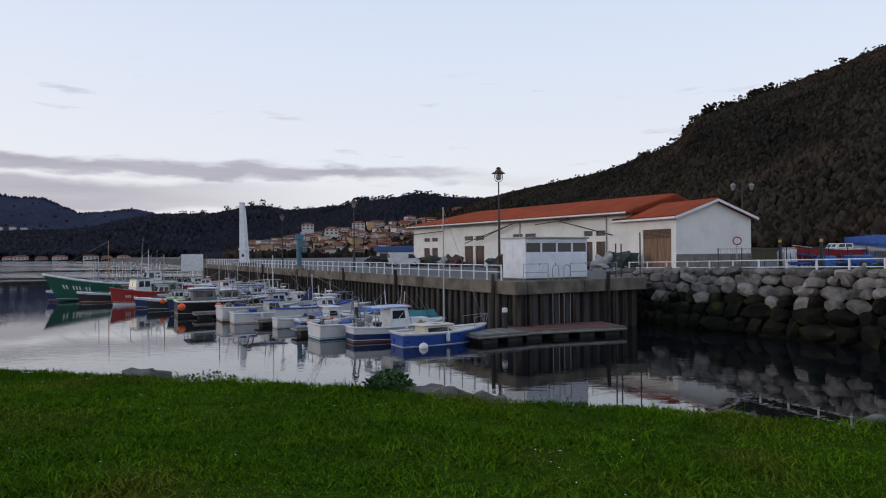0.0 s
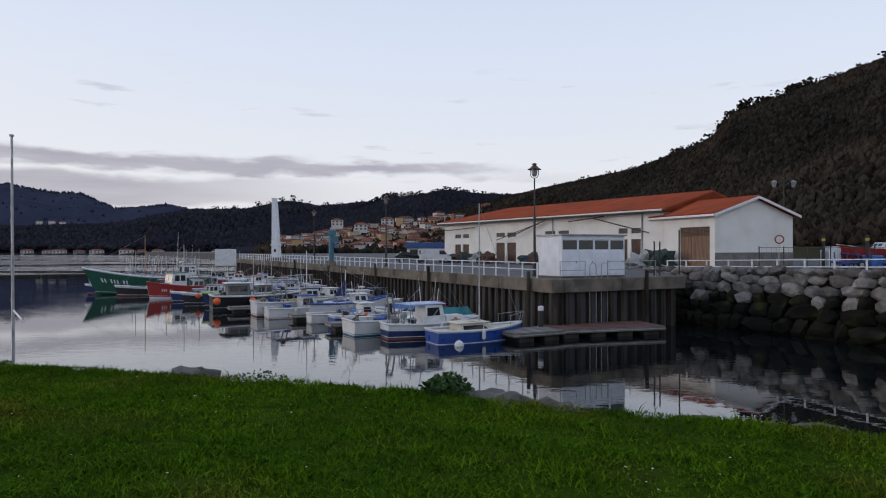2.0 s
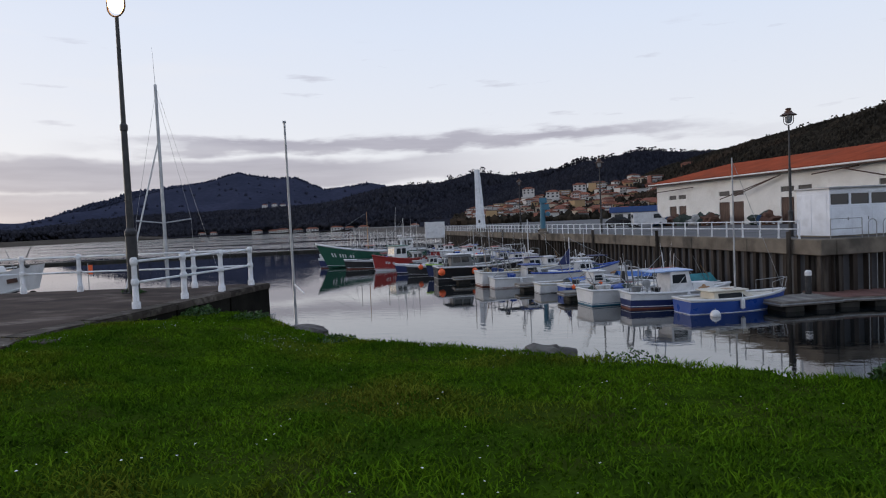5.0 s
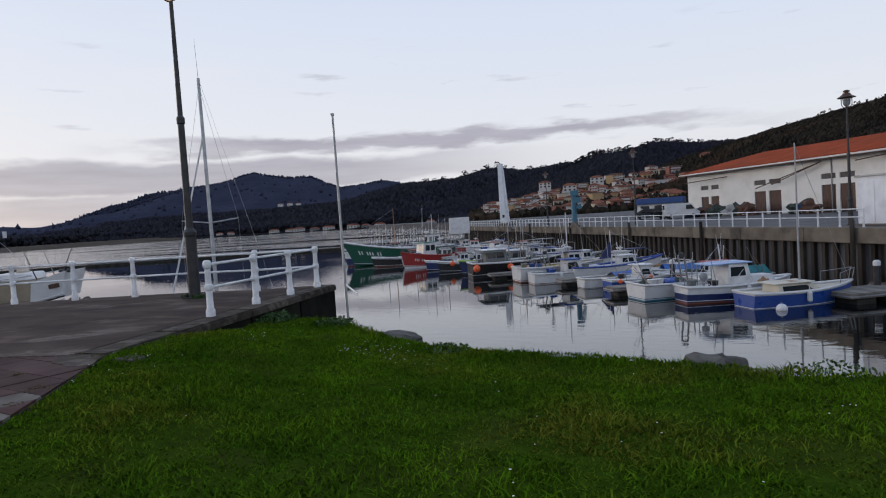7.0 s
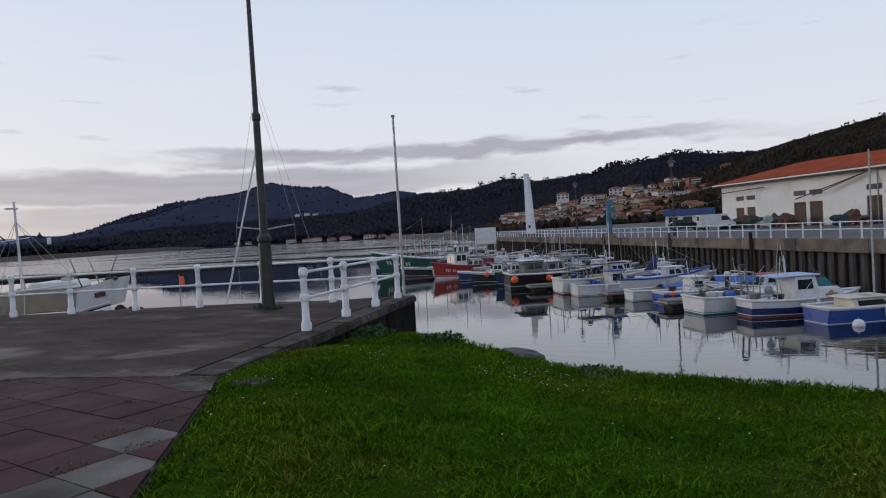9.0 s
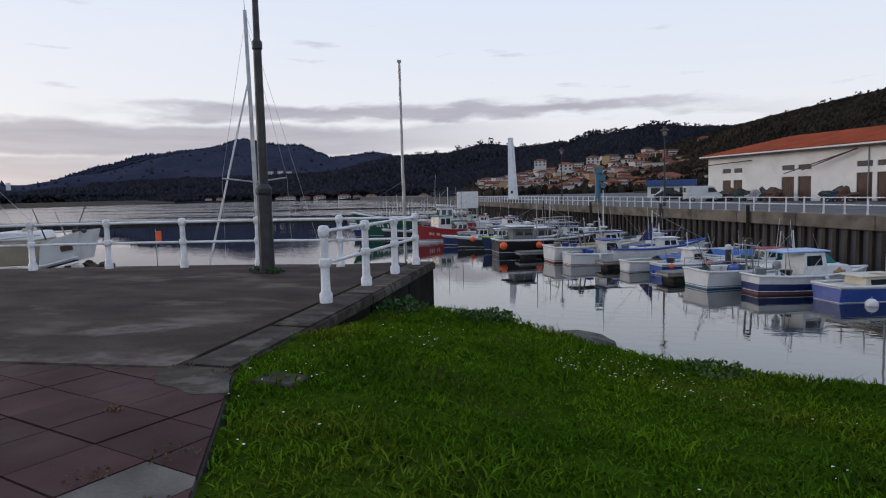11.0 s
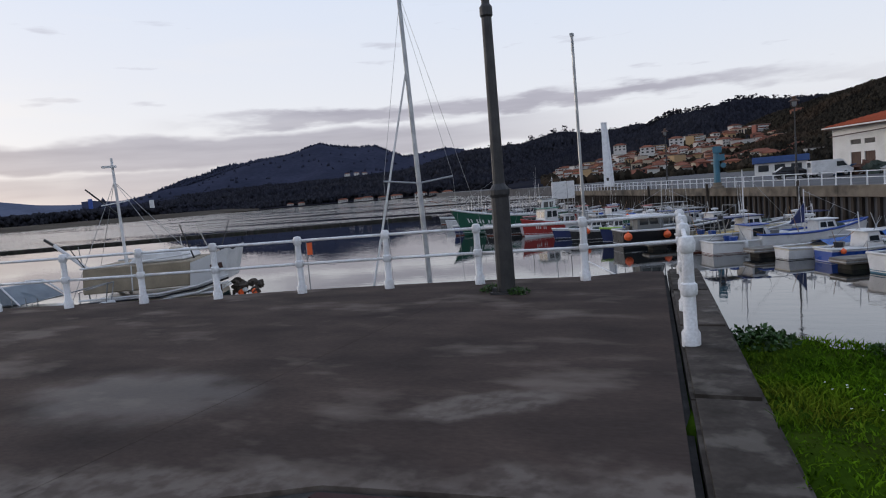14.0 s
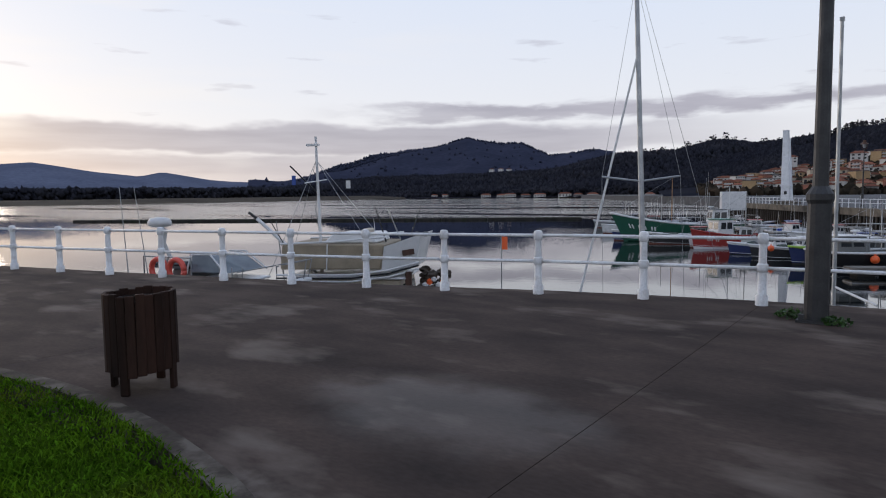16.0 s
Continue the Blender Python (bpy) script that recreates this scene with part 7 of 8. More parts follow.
# trees between the houses
n = 2600
a = RNG.uniform(-8, 16, n)
k = RNG.uniform(0, 1.25, n)
r = 330 + 260 * k / 1.25
z = np.array([town_z(p, s) for p, s in zip(a, r)]) + 0.5
pts = np.stack([-6 - r * np.sin(np.radians(a)), 4 + r * np.cos(np.radians(a)), np.maximum(z, 0.3)], 1)
v, f = clumps(pts, RNG.uniform(1.0, 2.6, n), 1.3, 0.4)
quick_mesh("town_trees", v, f, FOREST, "dark garden trees between the town houses", "trees")


def skyline_trees(name, spots, mat, label):
    """Tall trees with bare trunks and broken crowns."""
    cen, rad, tv, tf = [], [], [], []
    for x, y, z, h in spots:
        k = len(tv)
        for s, rr in ((0, 0.03), (1, 0.012)):
            for m in range(4):
                tv.append((x + rr * h * math.cos(m * 1.57) + s * random.uniform(-0.02, 0.02) * h, y + rr * h * math.sin(m * 1.57), z - h * 0.2 + s * h * 1.05))
        for m in range(4):
            tf.append((k + m, k + (m + 1) % 4, k + 4 + (m + 1) % 4, k + 4 + m))
        for c in range(random.randint(18, 30)):
            t = random.uniform(0.35, 1.0)
            sp = 0.26 * h * (1.15 - abs(t - 0.65) * 1.4)
            cen.append((x + random.uniform(-sp, sp), y + random.uniform(-sp, sp), z + h * (t - 0.12)))
            rad.append(h * random.uniform(0.03, 0.075))
    v, f = clumps(np.array(cen), np.array(rad), 0.75, 0.45)
    quick_mesh(name, v, f, mat, label, "trees")
    quick_mesh(name + "_trunks", tv, tf, mat, label.replace("crowns", "trunks"), "trees")


def ridge_spots(grid, row, count, h0, h1, az_lo=None, az_hi=None):
    out = []
    while len(out) < count:
        i = random.uniform(0, grid.shape[1] - 1.01)
        p = grid[row, int(i)] * (1 - i % 1) + grid[row, int(i) + 1] * (i % 1)
        az = math.degrees(math.atan2(-(p[0] + 6), p[1] - 4))
        if az_lo is not None and not az_lo < az < az_hi:
            continue
        out.append((p[0], p[1], p[2] - 3.0, random.uniform(h0, h1)))
    return out


skyline_trees("skyline_trees", ridge_spots(g1, 21, 130, 6, 12, -30, -19.5) + ridge_spots(g1, 20, 120, 5, 9, -46, -6) + ridge_spots(g1, 21, 90, 5, 10, -20, -6), FOREST, "broken crowns of tall eucalyptus on the ridge")
skyline_trees("skyline_trees", ridge_spots(g2, 21, 230, 8, 17, -9, 8), FOREST_MID_HAZED, "dark crowns of tall trees on the town hill")
skyline_trees("skyline_trees", ridge_spots(g3, 21, 60, 14, 26, 6, 26), FOREST_MID_HAZED, "dark crowns of trees on the far ridge")


# ---- things on the quay ----
def wheel(parent, p, r=0.32, w=0.2):
    o = part("wheel", lathe(bmesh.new(), [(r * 0.7, -w / 2), (r, -w / 2 + 0.03), (r, w / 2 - 0.03), (r * 0.7, w / 2)], n=18, m=Matrix.Translation(p) @ pose(0, 0, 0, 90, 0, 0)), RUBBER, parent)
    part("rim", lathe(bmesh.new(), [(r * 0.62, -w / 2 - 0.01), (r * 0.62, w / 2 + 0.01)], n=12, m=Matrix.Translation(p) @ pose(0, 0, 0, 90, 0, 0)), METAL, o)


def side_body(bm, prof, w, tuck=0.0, ztuck=1.0):
    lo = [bm.verts.new((x, -w / 2 + (tuck if z > ztuck else 0), z)) for x, z in prof]
    hi = [bm.verts.new((x, w / 2 - (tuck if z > ztuck else 0), z)) for x, z in prof]
    bm.faces.new(lo)
    bm.faces.new(hi[::-1])
    n = len(prof)
    for k in range(n):
        bm.faces.new((lo[k], lo[(k + 1) % n], hi[(k + 1) % n], hi[k]))
    return bm


def car(p, heading):
    t = thing("car", Matrix.Translation(p) @ pose(0, 0, 0, 0, 0, heading), "black parked hatchback on the quay road", "car")
    body = [(-2.05, 0.3), (2.0, 0.3), (2.1, 0.55), (2.0, 0.8), (1.15, 0.95), (0.35, 1.42), (-1.2, 1.48), (-1.85, 1.05), (-2.1, 0.9)]
    b = part("body", side_body(bmesh.new(), body, 1.72, 0.14, 0.97), surf("car_black", (0.012, 0.012, 0.014), None, 3, 0.2), t)
    for sd in (-1, 1):
        bm = bmesh.new()
        c = [bm.verts.new((x, sd * 0.80, z)) for x, z in ((1.0, 0.98), (0.35, 1.36), (-1.1, 1.4), (-1.6, 1.02))]
        bm.faces.new(c)
        part("side_window", bm, WINDOW, b)
        part("headlight", boxed(1.95, sd * 0.5, 0.62, 2.07, sd * 0.78, 0.76, bevel=0.02), METAL, t)
    for x in (-1.3, 1.3):
        for y in (-0.76, 0.76):
            wheel(t, (x, y, 0.31), 0.31)


car((-6.9, 93.0, QUAY), 8)


def van(p, heading):
    t = thing("van", Matrix.Translation(p) @ pose(0, 0, 0, 0, 0, heading), "white parked delivery van beside the warehouse", "van")
    body = [(-2.1, 0.35), (2.05, 0.35), (2.15, 0.75), (1.65, 1.1), (1.2, 1.75), (0.9, 1.9), (-2.1, 1.9)]
    b = part("body", side_body(bmesh.new(), body, 1.8, 0.08, 1.2), B_WHITE, t)
    for sd in (-1, 1):
        bm = bmesh.new()
        bm.faces.new([bm.verts.new((x, sd * 0.905, z)) for x, z in ((1.5, 1.12), (1.1, 1.66), (0.45, 1.66), (0.45, 1.12))])
        part("side_window", bm, WINDOW, b)
    bm = bmesh.new()
    bm.faces.new([bm.verts.new(p2) for p2 in ((-2.105, -0.6, 1.15), (-2.105, 0.6, 1.15), (-2.105, 0.55, 1.7), (-2.105, -0.55, 1.7))])
    part("rear_window", bm, WINDOW, b)
    for x in (-1.35, 1.35):
        for y in (-0.8, 0.8):
            wheel(t, (x, y, 0.32), 0.32)


van((-3.4, 92.0, QUAY), 12)
# low blue-roofed shed beyond the car
t = thing("shed", Matrix.Translation((-6.0, 132, QUAY)) @ pose(0, 0, 0, 0, 0, -6), "low white harbour shed with a broad blue fascia", "shed")
part("wall", boxed(-4.0, 0, 0, 4.0, 6, 2.4), RENDER_W, t)
part("fascia", boxed(-4.3, -0.5, 2.1, 4.3, 6.4, 3.2, bevel=0.05), paint("fascia_blue", (0.03, 0.08, 0.24), 0.5), t)
for i in range(3):
    part("window", boxed(-3.4 + i * 2.5, -0.05, 0.7, -1.8 + i * 2.5, 0.02, 1.8), WINDOW, t)
# white box near the quay head
t = thing("ice_store", Matrix.Translation((-37.0, 105.0, -2.0)) @ pose(0, 0, 0, 0, 0, 20), "white box-shaped store over a steel frame", "store")
part("box", boxed(-1.6, -1.2, 1.0, 1.6, 1.2, 3.6, bevel=0.04), B_WHITE, t)
for x in (-1.5, 1.5):
    for y in (-1.1, 1.1):
        part("leg", tubed((x, y, -1.6), (x, y, 1.05), 0.06), METAL, t)
# litter of nets, tubs and sacks along the warehouse
NETS = [NET, surf("blue_net", (0.04, 0.10, 0.20), (0.02, 0.05, 0.1), 8, 0.95, 0.02), surf("pale_sacks", (0.42, 0.42, 0.40), (0.3, 0.3, 0.3), 4, 0.8, 0.02), surf("rust_net", (0.12, 0.06, 0.04), None, 6, 0.95, 0.02)]
for i, (s, mi, sz, word) in enumerate(((33.5, 3, 0.9, "rusty brown"), (31.5, 0, 0.8, "dark green"), (35, 1, 0.8, "blue"), (30, 2, 0.7, "pale grey"), (27, 0, 0.9, "dark green"), (25.6, 3, 0.8, "rusty brown"), (19, 0, 0.8, "dark green"), (17.6, 1, 0.7, "blue"), (16.5, 3, 0.8, "rusty brown"), (5.8, 2, 1.0, "pale grey"), (4.6, 0, 1.0, "dark green"), (0.8, 2, 0.9, "pale grey"), (-0.6, 0, 1.1, "dark green"))):
    p = WM @ Vector((s, -1.0 - 0.5 * (i % 3), QUAY))
    t = thing("net_heap", Matrix.Translation(p), word + " heap of fishing nets and sacks by the warehouse", "fishing nets")
    bm = bmesh.new()
    blob(bm, 1.0, Matrix.Translation((0, 0, 0.5 * sz)) @ Matrix.Diagonal((1.2 * sz, 0.8 * sz, 1.0 * sz, 1)), 1.1, 3, i * 3.1)
    part("net_mound", bm, NETS[mi], t)
    part("float_line", pipe(bmesh.new(), [(-0.8 * sz, -0.5 * sz, 0.1), (-0.2 * sz, -0.62 * sz, 0.3 * sz), (0.5 * sz, -0.6 * sz, 0.12)], 0.05), B_WHITE, t)


def barrier(pts, label, hoop=False):
    t = thing("barrier", Matrix.Translation(pts[0]), label, "barrier")
    b = Vector(pts[0])
    for p in pts:
        part("post", tubed(Vector(p) - b, Vector(p) - b + Vector((0, 0, 1.05)), 0.025), METAL, t)
    for a, c in zip(pts[:-1], pts[1:]):
        for h in (0.5, 1.03):
            part("rail", tubed(Vector(a) - b + Vector((0, 0, h)), Vector(c) - b + Vector((0, 0, h)), 0.02), METAL, t)


barrier([q(0.9, 0.4, QUAY), q(2.8, 0.4, QUAY)], "thin grey steel barrier in front of the kiosk")
barrier([q(4.6, 0.4, QUAY), q(6.4, 0.4, QUAY), q(8.6, 0.4, QUAY)], "thin grey steel barrier in front of the kiosk")
for u in (3.2, 4.1):
    t = thing("ladder_hoop", Matrix.Translation(q(u, 0.15, QUAY)), "steel ladder hoop at the quay edge", "ladder")
    part("hoop", pipe(bmesh.new(), [U * (0.25 * math.cos(a)) + Vector((0, 0, 0.7 + 0.25 * math.sin(a))) for a in np.linspace(0, math.pi, 9)], 0.025), METAL, t)
    for s in (-1, 1):
        part("stile", tubed(U * (0.25 * s) + Vector((0, 0, -3.2)), U * (0.25 * s) + Vector((0, 0, 0.7)), 0.025), METAL, t)
for u in (9.3, 9.8, 11.6):
    t = thing("steel_post", Matrix.Translation(q(u, 1.2, QUAY)), "thin dark steel fence post", "post")
    part("pole", tubed((0, 0, 0), (0, 0, 2.3 if u < 11 else 3.1), 0.05), IRON, t)


def steel_fence(pts, label):
    t = thing("fence", Matrix.Translation(pts[0]), label, "fence")
    b = Vector(pts[0])
    for a, c in zip(pts[:-1], pts[1:]):
        a, c = Vector(a) - b, Vector(c) - b
        part("post", tubed(a, a + Vector((0, 0, 2.0)), 0.05), IRON, t)
        part("rail", tubed(a + Vector((0, 0, 1.9)), c + Vector((0, 0, 1.9)), 0.02), IRON, t)
        bm = bmesh.new()
        for k in range(1, 10):
            p = a.lerp(c, k / 10)
            tube(bm, p + Vector((0, 0, 0.1)), p + Vector((0, 0, 1.9)), 0.008, n=4)
        part("mesh_panel", bm, IRON, t)


steel_fence([(24.5, 56.5, QUAY), (27.0, 57.4, QUAY), (29.5, 58.3, QUAY), (32.0, 59.2, QUAY), (34.5, 60, QUAY), (37, 61, QUAY), (39.5, 62, QUAY), (42, 63, QUAY), (45, 64, QUAY)], "dark green wire mesh fence round the boat yard")


def road_sign(p):
    t = thing("road_sign", Matrix.Translation(p), "round white road sign with a red rim", "road sign")
    part("pole", tubed((0, 0, 0), (0, 0, 2.4), 0.035), METAL, t)
    part("rim", lathe(bmesh.new(), [(0.36, -0.02), (0.36, 0.02)], n=20, m=Matrix.Translation((0, -0.05, 2.55)) @ pose(0, 0, 0, 90, 0, -20)), B_RED, t)
    part("face", lathe(bmesh.new(), [(0.26, -0.01), (0.26, 0.035)], n=20, m=Matrix.Translation((0.0, -0.07, 2.55)) @ pose(0, 0, 0, 90, 0, -20)), B_WHITE, t)


road_sign((25.1, 54.4, QUAY))


def yard_boat(p, heading, L, label, hull, cover, lift=0.85, hump=0.55, peak=0.6, cabin=None):
    """A boat laid up on a road trailer, under a cover or with its own low cabin."""
    t = thing("stored_boat", Matrix.Translation(p) @ pose(0, 0, 0, 0, 0, heading), label, "boat")
    h = Hull(L, L * 0.34, 0.95, rise=0.5, rake=0.7)
    bm = h.band(0, 1.0)
    bmesh.ops.translate(bm, vec=(0, 0, lift), verts=bm.verts)
    part("hull", bm, hull, t)
    bm = bmesh.new()
    rows = []
    for i in range(19):
        u = i / 18
        x, w, z = h.at(u, 1.02)
        ridge = hump * (0.35 + 0.65 * math.exp(-((u - peak) / 0.28) ** 2)) if cover else 0.06
        rows.append([bm.verts.new((x, k * (w + 0.05), z + lift + ridge * (1 - abs(k)) - (0.3 if abs(k) == 1 and cover else 0) + 0.07 * noise.noise(Vector((x * 1.9, k * 2, 3))))) for k in (-1, -0.97, -0.5, 0, 0.5, 0.97, 1)])
    for a, b in zip(rows[:-1], rows[1:]):
        for k in range(6):
            bm.faces.new((a[k], b[k], b[k + 1], a[k + 1]))
    part("cover" if cover else "deck", bm, cover or B_WHITE, t, "wrinkled tarpaulin cover" if cover else "")
    if cabin:
        x0, x1 = -L / 2 + L * cabin[0], -L / 2 + L * cabin[1]
        w0, z0 = h.half(0.5) * 0.7, lift + h.sheer(0.4) - 0.1
        c = part("cabin", house_box(x0, x1, w0, z0, z0 + cabin[2], 0.5, 0.05, 0.9), B_WHITE, t)
        cabin_windows(c, x0, x1, w0, z0, z0 + cabin[2], 0.5, 0.05, 0.9)
        part("rail", h.rail(1.0, 0.05), B_BLUE, t)
    blue = paint("trailer_blue", (0.03, 0.07, 0.30), 0.5)
    for y in (-0.5, 0.5):
        part("trailer_beam", boxed(-L / 2, y - 0.06, 0.42, L / 2 + 0.8, y + 0.06, 0.56, bevel=0.01), blue, t)
    for x in (-L * 0.35, -L * 0.05, L * 0.3):
        part("cross_beam", boxed(x - 0.06, -0.95, 0.3, x + 0.06, 0.95, 0.41, bevel=0.01), blue, t)
        for y in (-0.8, 0.8):
            part("cradle_arm", tubed((x, y, 0.4), (x, y * 1.05, lift + 0.25), 0.05), blue, t)
    for y in (-0.95, 0.95):
        wheel(t, (-0.75, y, 0.36), 0.36)
        wheel(t, (0.05, y, 0.36), 0.36)


yard_boat((47.0, 66.0, QUAY), 172, 9.0, "boat on a trailer under a deep blue tarpaulin", B_WHITE, surf("deep_blue_tarp", (0.018, 0.075, 0.27), (0.012, 0.045, 0.18), 2, 0.6, 0.012), 1.15, 1.0, 0.62)
yard_boat((38.9, 64.0, QUAY), 184, 7.0, "red and white boat with a low cabin on a trailer", B_RED, None, 0.75, cabin=(0.2, 0.5, 0.75))


def empty_trailer(p, heading, L):
    """A bare blue boat trailer with upright guide posts."""
    t = thing("boat_trailer", Matrix.Translation(p) @ pose(0, 0, 0, 0, 0, heading), "empty blue steel boat trailer in the yard", "trailer")
    blue = MATS["trailer_blue"]
    for y in (-0.7, 0.7):
        part("beam", boxed(-L / 2, y - 0.06, 0.5, L / 2, y + 0.06, 0.66, bevel=0.01), blue, t)
        for x in (-L * 0.4, L * 0.1):
            part("guide_post", tubed((x, y, 0.6), (x, y * 1.2, 1.5), 0.05), blue, t)
    for x in (-L * 0.4, 0.0, L * 0.4):
        part("cross_beam", boxed(x - 0.06, -0.9, 0.38, x + 0.06, 0.9, 0.49, bevel=0.01), blue, t)
    part("drawbar", tubed((L / 2, 0, 0.55), (L / 2 + 1.4, 0, 0.5), 0.06), blue, t)
    for y in (-0.9, 0.9):
        wheel(t, (-0.6, y, 0.34), 0.34)


empty_trailer((35.4, 60.6, QUAY), 8, 4.6)
empty_trailer((40.4, 60.9, QUAY), -6, 4.2)
bm = bmesh.new()
for k in range(14):
    a, b = k / 14, (k + 1) / 14
    bm.faces.new([bm.verts.new((lerp(s, (0, 1), (38.0, 58.0)), y + 0.18 * noise.noise(Vector((s * 9, y, 1))), z)) for s, y, z in ((a, 57.6, QUAY + 0.012), (b, 57.6, QUAY + 0.012), (b, 62.4, QUAY + 0.35), (a, 62.4, QUAY + 0.35))])
bmesh.ops.remove_doubles(bm, verts=bm.verts, dist=0.01)
tagged(part("verge", bm, SOIL), "low grass verge beside the boat yard", "grass", kind="structure")
for x, y, w, h, m, lab in ((36.5, 60.5, 1.4, 1.2, TARP_B, "blue tarpaulin-wrapped crate in the yard"), (40.2, 61.5, 2.6, 1.25, TARP_B, "blue tarpaulin-wrapped stack in the yard"), (35.0, 64.0, 1.0, 2.0, B_WHITE, "white cabinet standing in the yard"), (33.9, 63.0, 0.8, 1.7, B_WHITE, "narrow white cabinet standing in the yard")):
    t = thing("yard_crate", Matrix.Translation((x, y, QUAY)) @ pose(0, 0, 0, 0, 0, 15), lab, "crate")
    bm = boxed(-w / 2, -0.5, 0.08, w / 2, 0.5, h, bevel=0.08)
    part("crate_body", bm, m, t)
    part("pallet", boxed(-w / 2, -0.5, 0, w / 2, 0.5, 0.075), WOOD, t)
for x, y in ((35.4, 59.5), (33.2, 62.4)):
    t = thing("fuel_post", Matrix.Translation((x, y, QUAY)), "dark post with a yellow band", "post")
    part("post", tubed((0, 0, 0), (0, 0, 3.0), 0.14), IRON, t)
    part("band", tubed((0, 0, 2.5), (0, 0, 2.75), 0.155), B_YELLOW, t)
t = thing("house", Matrix.Translation((81.2, 90, QUAY)) @ pose(0, 0, 0, 0, 0, -38), "red brick house with white windows and tiled roof", "house")
part("wall", boxed(-9, -5, 0, 9, 5, 4.2), HOUSE_COL[6], t)
part("roof", pitched_roof(bmesh.new(), -9.6, 9.6, -5.6, 5.6, 4.25, 5.6, 4, 4), TILE, t)
for i in range(5):
    for z in (0.6, 2.6):
        w = part("window", boxed(-7.6 + i * 3.4, -5.06, z, -6.2 + i * 3.4, -4.98, z + 1.3), PANE, t)
        part("sill", boxed(-7.7 + i * 3.4, -5.08, z - 0.1, -6.1 + i * 3.4, -5.062, z), B_WHITE, w)
        part("lintel", boxed(-7.7 + i * 3.4, -5.08, z + 1.3, -6.1 + i * 3.4, -5.062, z + 1.4), B_WHITE, w)


# ---- litter bin on the landing ----
def litter_bin(p):
    t = thing("litter_bin", Matrix.Translation(p), "round litter bin of dark weathered wooden slats", "litter bin")
    R, z0, z1 = 0.27, 0.18, 0.83
    wood = surf("bin_slats", (0.040, 0.019, 0.013), (0.014, 0.009, 0.007), 4, 0.75, 0.004, stretch=(1, 1, 0.2), vary=0.35, spec=0.12)
    part("liner", lathe(bmesh.new(), [(R - 0.06, z0 + 0.03), (R - 0.055, z1 - 0.06)], n=20), IRON, t)
    for z in (z0 + 0.12, z1 - 0.1):
        part("hoop", lathe(bmesh.new(), [(R - 0.03, z), (R - 0.03, z + 0.04)], n=24), IRON, t)
    n = 24
    for i in range(n):
        a = 2 * math.pi * i / n
        leg = i % 6 == 2
        m = pose(R * math.cos(a), R * math.sin(a), 0, 0, 0, math.degrees(a)) @ pose(0, 0, 0, random.uniform(-0.6, 0.6), 0, random.uniform(-3, 3))
        o = part("leg" if leg else "slat", boxed(-0.018, -0.036, 0.0 if leg else z0 + random.uniform(-0.05, 0.05), 0.018, 0.036, z1 + random.uniform(-0.012, 0.012), bevel=0.006), wood, t)
        o.matrix_basis = m


litter_bin((-20.73, 9.88, 0.003))


# ---- stones and plants on the bank ----
def bank_rock(p, s, label, mat=None, rz=0):
    bm = bmesh.new()
    blob(bm, 1.0, Matrix.Diagonal((*s, 1)), 0.5, 3, p[0] * 3.3)
    o = part("rock", bm, mat or ROCK_DARK)
    o.matrix_basis = Matrix.Translation(p) @ pose(0, 0, 0, 0, 0, rz)
    tagged(o, label, "rock")


ROCK_DARK = surf("bank_rock", (0.10, 0.088, 0.08), (0.05, 0.045, 0.041), 3.0, 0.9, 0.03, fine=22, stain=(0.20, 0.19, 0.17), stain_scale=3)
for x, y, z, s in ((-5.3, 11.95, -0.58, (0.38, 0.25, 0.2)), (-0.72, 10.2, -0.56, (0.45, 0.28, 0.2)), (-0.1, 9.9, -0.62, (0.35, 0.25, 0.2)), (-10.55, 14.1, -0.62, (0.6, 0.3, 0.16)), (0.4, 9.75, -0.7, (0.6, 0.25, 0.16)), (1.5, 9.35, -0.7, (0.5, 0.25, 0.18)),
                   (2.6, 8.95, -0.68, (0.6, 0.3, 0.18)), (-2.9, 11.2, -0.7, (0.4, 0.3, 0.2)), (4.3, 8.4, -0.66, (0.5, 0.3, 0.2)), (-12.6, 15.0, -0.68, (0.4, 0.35, 0.22))):
    bank_rock((x, y, z), s, "weathered brown-grey rock at the edge of the lawn", rz=random.uniform(-20, 20))
for i in range(46):
    x = random.uniform(-12.5, 6)
    d = random.uniform(1.6, 6.0)
    y = crest(x) + d
    bank_rock((x, y, lawn(x, y)), [random.uniform(0.3, 0.6), random.uniform(0.3, 0.55), random.uniform(0.2, 0.35)], "dark wet boulder on the bank below the lawn", WET_ROCK, random.uniform(0, 180))


def leafy(name, p, n, spread, height, size, mat, label):
    v, f = [], []
    for i in range(n):
        a, r = random.uniform(0, 6.28), spread * math.sqrt(random.random())
        z = height * random.random() * (1.1 - 0.7 * (r / spread) ** 2)
        c = Vector((p[0] + r * math.cos(a), p[1] + r * math.sin(a), p[2] + z))
        e1 = Vector((random.uniform(-1, 1), random.uniform(-1, 1), random.uniform(-0.3, 1))).normalized() * size * random.uniform(0.6, 1.3)
        e2 = e1.cross(Vector((random.uniform(-1, 1), random.uniform(-1, 1), 0.5))).normalized() * size * 0.32
        k = len(v)
        v += [c, c + e1 * 0.5 + e2, c + e1, c + e1 * 0.5 - e2]
        f.append((k, k + 1, k + 2, k + 3))
    return quick_mesh(name, v, f, mat, label, "plant", kind="")


